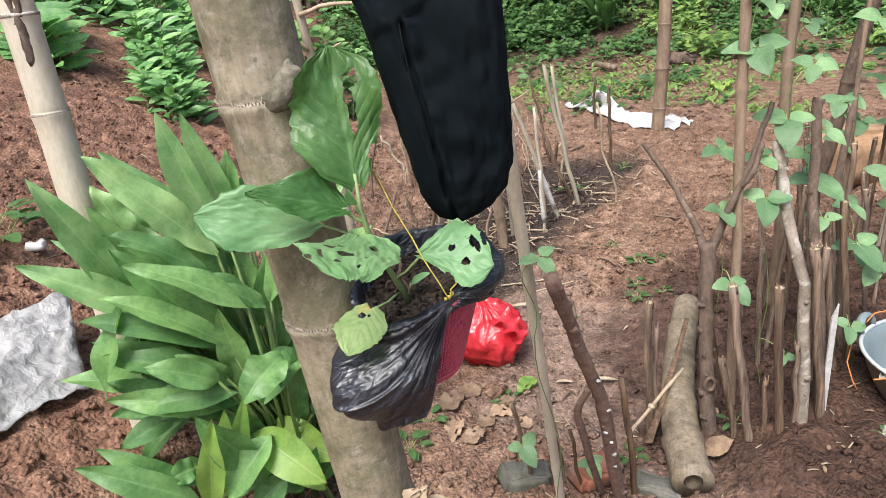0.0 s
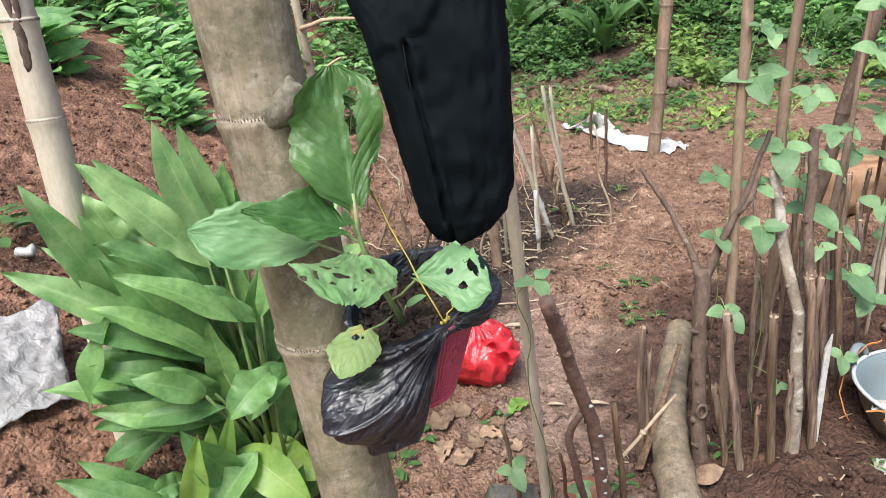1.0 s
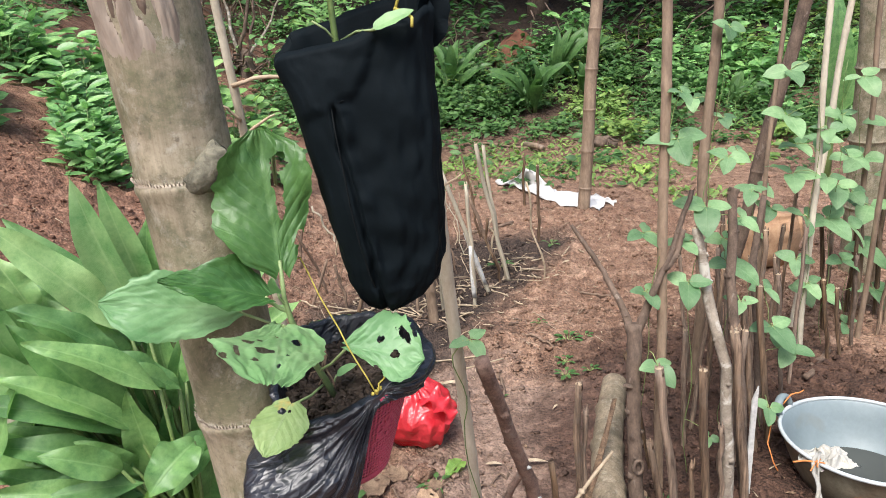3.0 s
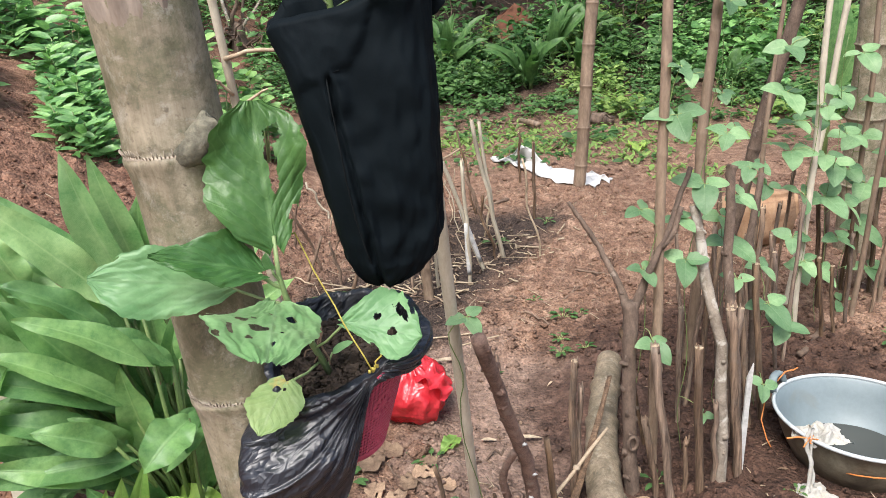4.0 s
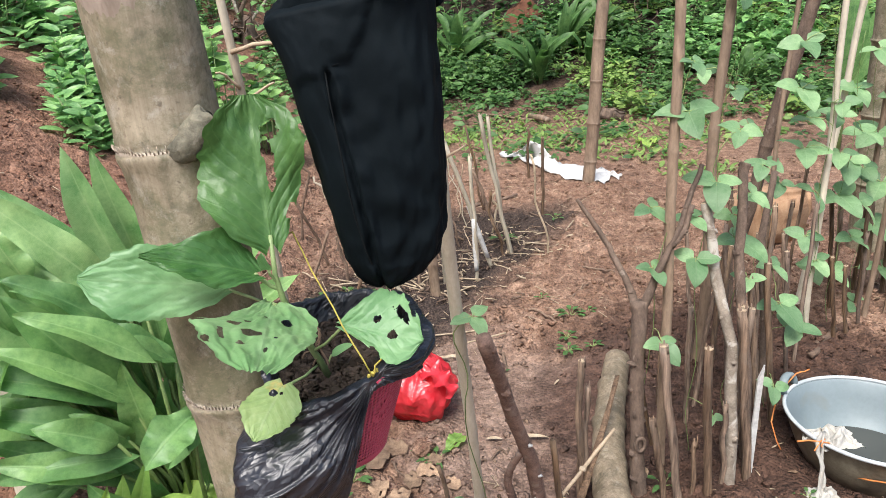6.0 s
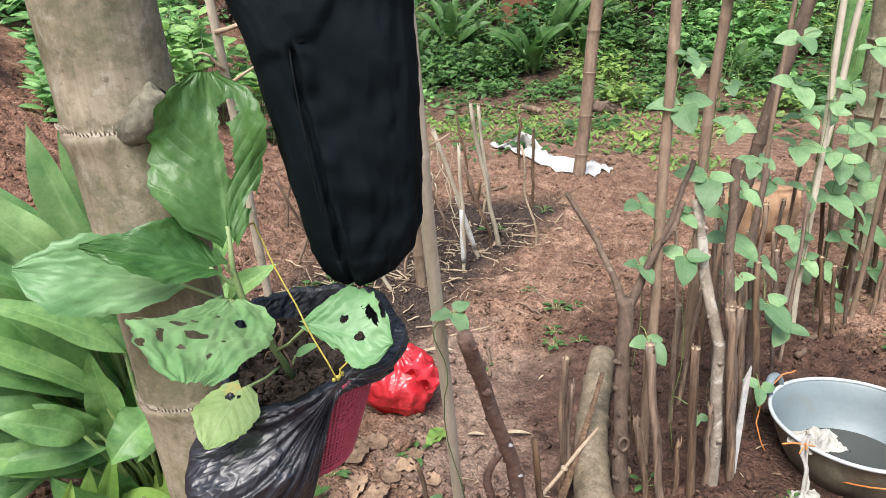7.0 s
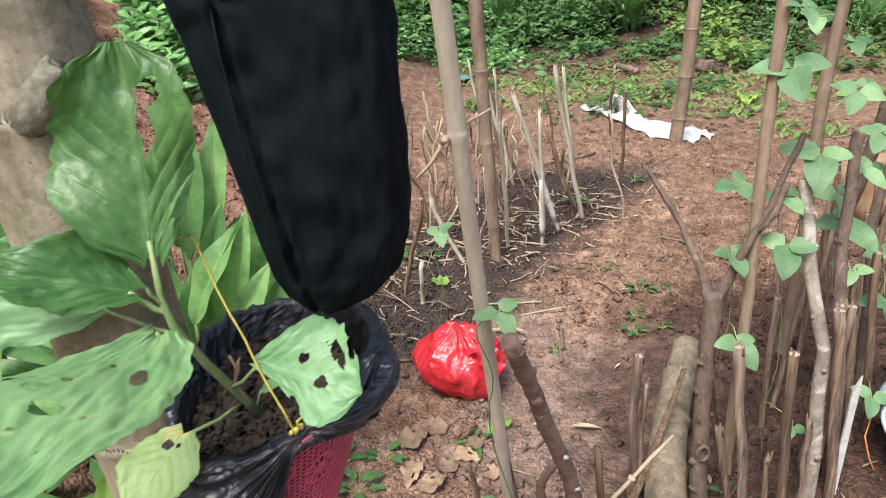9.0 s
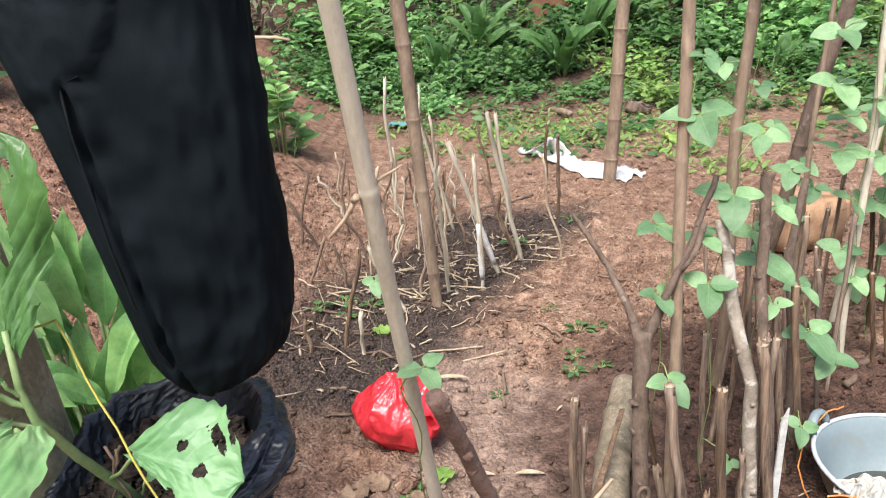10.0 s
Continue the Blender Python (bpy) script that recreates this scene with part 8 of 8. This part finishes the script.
# ---------------------------------------------------------------- weeds and wooded slope behind
def herb_carpet():
    rr = random.Random(5)
    mats = {"low": Shape(), "lime": Shape(), "tall": Shape()}
    for k in range(8200):
        y = 5.6 + 5.4 * rr.random() ** 0.9
        x = -1.6 + (4.2 + 0.75 * y) * rr.random()
        edge = 7.7 - 0.55 * max(0.0, x - 1.6) + 0.9 * noise.noise(vec(x * 0.8, y * 0.8, 3))
        thick = smooth(edge, edge + 1.6, y)
        if rr.random() > 0.12 + thick or (x < 0.7 and rr.random() < 0.72 and y < 8.4):
            continue
        if noise.noise(vec(x * 1.4, y * 1.4, 9)) < -0.10 - 0.30 * thick + 0.12 * rr.random():
            continue
        z = floor_at(x, y)
        kind = "lime" if noise.noise(vec(x * 0.9, y * 0.9, 21)) > 0.22 and x > 1.6 else "low"
        tall = noise.noise(vec(x * 0.55, y * 0.55, 33)) > 0.15 and thick > 0.6
        patch = 0.6 + 1.5 * smooth(-0.3, 0.5, noise.noise(vec(x * 1.9, y * 1.9, 55)))
        h = (0.04 + 0.15 * rr.random() * (0.3 + thick)) * (2.0 if tall else 1.0) * patch
        s = mats["tall" if tall and kind != "lime" else kind]
        n = rr.randrange(7, 13)
        for i in range(n):
            a = rr.random() * 6.28
            ln = (0.028 + 0.085 * rr.random() ** 1.9) * (1.45 if tall else 1.0) * (0.65 + 0.45 * patch)
            q = vec(x + 0.07 * math.cos(a), y + 0.07 * math.sin(a), z + h * (0.35 + 0.65 * rr.random()))
            s.leaf(q, (math.cos(a), math.sin(a), 0.9 * rr.random() - 0.25), (1.5 * (rr.random() - 0.5), 0.2 - 1.2 * rr.random(), 1), ln, ln * (0.45 + 0.3 * rr.random()), 0.2 + 0.7 * rr.random(), 0.25, 0.0, "ovate", 4, 2)
    # the bank up to the trees, with bare red soil left open round the stump
    for k in range(3400):
        y, x = 7.9 + 5.6 * rr.random(), -5.0 + 5.6 * rr.random()
        if noise.noise(vec(x * 1.3, y * 1.3, 9)) < -0.12 + 0.2 * rr.random() or (abs(x + 1.75) < 0.55 and 8.3 < y < 9.9):
            continue
        z = floor_at(x, y)
        h = 0.08 + 0.30 * rr.random() * smooth(-0.3, 0.5, noise.noise(vec(x * 1.1, y * 1.1, 55)))
        s = mats[("low", "tall", "low", "lime")[int(2 + 2 * noise.noise(vec(x * 0.9, y * 0.9, 21)) + 1.2 * (rr.random() - 0.5)) % 4]]
        for i in range(rr.randrange(6, 11)):
            a = rr.random() * 6.28
            ln = 0.035 + 0.10 * rr.random() ** 1.6
            q = vec(x + 0.09 * math.cos(a), y + 0.09 * math.sin(a), z + h * (0.3 + 0.7 * rr.random()))
            s.leaf(q, (math.cos(a), math.sin(a), 0.9 * rr.random() - 0.25), (1.5 * (rr.random() - 0.5), 0.2 - 1.2 * rr.random(), 1), ln, ln * (0.45 + 0.3 * rr.random()), 0.2 + 0.7 * rr.random(), 0.25, 0.0, "ovate", 4, 2)
    mats["low"].thing("ground_cover", M_herb, (0, 0, 0), "carpet of low green weeds under the trees behind the garden", "ground cover", kind="stuff")
    mats["lime"].thing("ground_cover", M_lime, (0, 0, 0), "patches of yellow-green low weeds behind the garden", "ground cover", kind="stuff")
    mats["tall"].thing("ground_cover", M_bush, (0, 0, 0), "taller green weeds with pointed leaves at the foot of the slope", "ground cover", kind="stuff")


herb_carpet()


def grass_patches():
    rr = random.Random(41)
    s = Shape()
    for cx, cy, r, n in ((1.05, 6.7, 0.45, 300), (1.75, 6.5, 0.35, 200), (2.2, 5.9, 0.35, 180), (0.6, 7.2, 0.35, 140), (2.7, 6.6, 0.5, 260), (1.6, 7.5, 0.5, 220), (2.4, 5.2, 0.25, 90), (-0.1, 7.4, 0.3, 90), (0.2, 6.4, 0.25, 60)):
        for k in range(n):
            a, d = rr.random() * 6.283, r * math.sqrt(rr.random())
            x, y = cx + math.cos(a) * d * 1.3, cy + math.sin(a) * d
            b = rr.random() * 6.283
            ln = 0.03 + 0.07 * rr.random()
            s.leaf((x, y, floor_at(x, y) + 0.02 * rr.random()), (math.cos(b), math.sin(b), 0.5 + rr.random()), (0, -0.3, 1), ln, ln * (0.25 + 0.4 * rr.random()), 0.6, 0.2, 0.0, "ovate", 4, 2)
    s.thing("grass_tufts", M_lime, (0, 0, 0), "tufts of pale green grass and creeping weeds on bare soil", "grass", kind="stuff")


grass_patches()


def weed(x, y, h, seed):
    """A loose stand of weeds: thin stems, each with its own size and shape of leaf."""
    rr = random.Random(seed)
    base = vec(x, y, floor_at(x, y))
    p = thing("tall_weed", base, "leafy dark green weed at the foot of the slope", "weed", "tall weeds")
    for k in range(13):
        a, r = rr.random() * 6.283, 0.55 * math.sqrt(rr.random())
        foot = vec(x + math.cos(a) * r, y + math.sin(a) * r, 0)
        foot.z = floor_at(foot.x, foot.y)
        tip = foot + vec(0.35 * (rr.random() - 0.5), 0.3 * (rr.random() - 0.5), h * (0.25 + 0.6 * rr.random() ** 1.5))
        Shape().tube([foot, foot.lerp(tip, 0.5) + vec(0.02, 0, 0), tip], [0.006, 0.004, 0.003], 5).part("stem", M_turmeric_stalk, p)
        leaves = Shape()
        big, slim, few = 0.06 + 0.13 * rr.random() ** 1.6, 0.30 + 0.35 * rr.random(), rr.randrange(9, 22)
        for i in range(few):
            u = 0.12 + 0.88 * i / (few - 1)
            b = 2.4 * i + rr.random()
            ln = big * (0.7 + 0.7 * rr.random()) * (1.15 - 0.4 * u)
            q = foot.lerp(tip, u) + vec(rr.random() - 0.5, rr.random() - 0.5, rr.random() - 0.5) * 0.08
            leaves.leaf(q, (math.cos(b), math.sin(b), -0.1 + 0.9 * rr.random()), (1.1 * (rr.random() - 0.5), -0.2 - 0.6 * rr.random(), 0.8), ln, ln * slim, 0.3 + 0.8 * rr.random(), 0.25, 0.03, "ovate", 4, 2)
        leaves.part("foliage", (M_herb, M_herb, M_shaded_wood_leaf, M_lime, M_herb, M_bush)[rr.randrange(6)], p)


def lance_clump(x, y, h, count, seed):
    """A ginger-like clump of upright lance leaves."""
    rr = random.Random(seed)
    base = vec(x, y, floor_at(x, y))
    p = thing("lance_leaf_clump", base, "clump of long pointed dark green leaves among the weeds", "plant", "lance-leaved clumps")
    for k in range(count):
        a = rr.random() * 6.283
        out = 0.25 + 0.75 * rr.random()
        neck = base + vec(0.12 * math.cos(a), 0.10 * math.sin(a), h * (0.10 + 0.35 * rr.random()))
        tip = base + vec(1.0 * out * math.cos(a) * h, 0.7 * out * math.sin(a) * h - 0.08, h * (1.05 - 0.65 * out * rr.random()))
        Shape().tube([base + vec(0.03 * math.cos(a), 0.03 * math.sin(a), 0), neck], [0.007, 0.004], 5).part("stalk", M_turmeric_stalk, p)
        blade(p, neck, tip, 0.15 + 0.07 * rr.random(), M_herb, (-0.5 * math.cos(a), -0.6, 0.7), 1.1, 0.3, 0.05, "ovate", 12, 6, (), k, 3.0)


for k, (x, y, h, n) in enumerate(((2.02, 9.15, 0.72, 11), (1.0, 10.1, 0.75, 11), (2.45, 9.75, 0.8, 12), (3.1, 10.2, 0.7, 10), (0.45, 9.6, 0.6, 8), (2.75, 9.4, 0.5, 7), (4.3, 8.3, 0.5, 6))):
    lance_clump(x, y, h, n, 300 + k)


for k, (x, y, h) in enumerate(((2.15, 9.4, 0.75), (1.75, 9.7, 0.7), (0.75, 9.2, 0.65), (1.2, 9.9, 0.7), (0.25, 9.9, 0.75), (2.7, 9.9, 0.6), (-0.25, 9.4, 0.6), (3.4, 9.0, 0.6), (4.4, 7.6, 0.55), (5.2, 7.2, 0.7), (0.45, 10.6, 0.8), (1.5, 10.5, 0.8), (3.0, 10.4, 0.7), (4.2, 9.4, 0.7))):
    weed(x, y, h, 60 + k)


def red_mound():
    c = vec(2.22, 11.0, floor_at(2.22, 11.0))
    s = Shape()
    for j in range(9):
        for i in range(28):
            a = 6.283 * i / 28
            r = 0.48 * (1 - j / 8) ** 0.6
            s.v.append(c + vec(math.cos(a) * r, math.sin(a) * r * 0.8, -0.15 + 0.55 * (j / 8) ** 0.9 + 0.06 * noise.noise(vec(math.cos(a) * 2, math.sin(a) * 2, j * 0.5))))
    for j in range(8):
        for i in range(28):
            n = (i + 1) % 28
            s.face((j * 28 + i, j * 28 + n, (j + 1) * 28 + n, (j + 1) * 28 + i))
    s.thing("earth_mound", M_red_earth, c, "mound of bare red earth at the foot of the slope", "mound")


red_mound()


def tree(x, y, h, r, spread_r, seed, leaves, label):
    """Tapered trunk, forking limbs, and a crown of many small leaves in loose clumps."""
    rr = random.Random(seed)
    base = vec(x, y, floor_at(x, y))
    p = thing("tree", base, label, "tree", "slope trees")
    top = base + vec(0.3 * (rr.random() - 0.5), 0.3 * (rr.random() - 0.5), h)
    Shape().tube(bent(base - vec(0, 0, 0.2), top, 10, 0, 0.18, seed), [r * (1.25 - 0.08 * k) for k in range(11)], 12, rough=0.08).part("trunk", M_bark, p)
    limbs, crown = Shape(), Shape()
    tips = []
    for k in range(11):
        a = k * 2.4 + rr.random()
        q = base.lerp(top, 0.45 + 0.5 * rr.random())
        t = q + vec(math.cos(a) * spread_r * (0.5 + 0.6 * rr.random()), math.sin(a) * spread_r * (0.5 + 0.6 * rr.random()), 0.5 + 1.1 * rr.random())
        pts = bent(q, t, 7, -0.1, 0.25, seed + k)
        limbs.tube(pts, [r * 0.45 * (1 - 0.11 * i) for i in range(8)], 7, rough=0.1)
        tips += pts[3:]
    limbs.part("limb", M_bark, p)
    for k in range(leaves):
        c = rr.choice(tips)
        q = c + vec(rr.gauss(0, 0.34), rr.gauss(0, 0.34), rr.gauss(0, 0.26))
        a = rr.random() * 6.28
        ln = 0.18 + 0.16 * rr.random()
        crown.leaf(q, (math.cos(a), math.sin(a), -0.3 + 0.5 * rr.random()), (0.4 * (rr.random() - 0.5), -0.3, 1), ln, ln * 0.5, 0.6, 0.2, 0, "ovate", 3, 2)
    crown.part("crown", M_shaded_wood_leaf, p)


# crowns reach above the view, added wide and dense to shade the slope
TREE = "shady broadleaf tree on the slope behind the garden"
for k, (x, y, h, r, sp) in enumerate(((1.1, 13.6, 4.2, 0.14, 2.3), (2.9, 12.6, 4.0, 0.16, 2.9), (4.9, 11.6, 4.2, 0.15, 3.0), (7.2, 10.8, 4.2, 0.15, 2.9), (-4.8, 11.8, 3.8, 0.13, 1.7), (0.9, 15.8, 4.4, 0.16, 2.4), (5.2, 15.0, 4.4, 0.16, 2.4), (-5.2, 8.2, 3.8, 0.14, 2.0), (9.4, 9.0, 4.2, 0.16, 2.3), (-2.4, 16.8, 4.4, 0.15, 2.0))):
    tree(x, y, h, r, sp, 100 + k, 7500 if sp > 2.5 else 4000, TREE)


def slope_brush():
    """Dry twigs and shaded undergrowth filling the slope under the trees."""
    rr = random.Random(77)
    twigs, leaves, lit = Shape(), Shape(), Shape()
    for k in range(190):
        y = 10.0 + 5.5 * rr.random()
        x = -3.5 + 13.0 * rr.random()
        z = floor_at(x, y)
        a = rr.random() * 6.28
        ln = 0.4 + 1.0 * rr.random()
        twigs.tube(bent((x, y, z), (x + math.cos(a) * ln, y + math.sin(a) * ln * 0.4, z + 0.15 + 0.7 * rr.random()), 5, -0.05, 0.12, k), 0.004 + 0.009 * rr.random(), 5)
    for k in range(11000):
        y = 9.6 + 6.9 * rr.random()
        x = -4.5 + 15.0 * rr.random()
        if noise.noise(vec(x * 0.5, y * 0.5, 2)) < -0.22 + 0.2 * rr.random():
            continue
        z = floor_at(x, y) + 0.75 * rr.random() ** 1.6
        a = rr.random() * 6.28
        ln = 0.10 + 0.14 * rr.random()
        # lighter leaf colour on the open bank, shade-darkened colour under the trees
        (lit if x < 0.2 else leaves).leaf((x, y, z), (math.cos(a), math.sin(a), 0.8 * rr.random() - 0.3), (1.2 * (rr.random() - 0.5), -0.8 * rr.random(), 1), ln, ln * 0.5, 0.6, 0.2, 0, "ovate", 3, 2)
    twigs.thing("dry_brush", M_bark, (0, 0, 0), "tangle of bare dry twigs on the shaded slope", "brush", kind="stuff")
    lit.thing("undergrowth", M_bush, (0, 0, 0), "green undergrowth on the open, lit upper bank", "undergrowth", kind="stuff")
    leaves.thing("undergrowth", M_shaded_wood_leaf, (0, 0, 0), "dark green undergrowth on the shaded slope", "undergrowth", kind="stuff")


slope_brush()
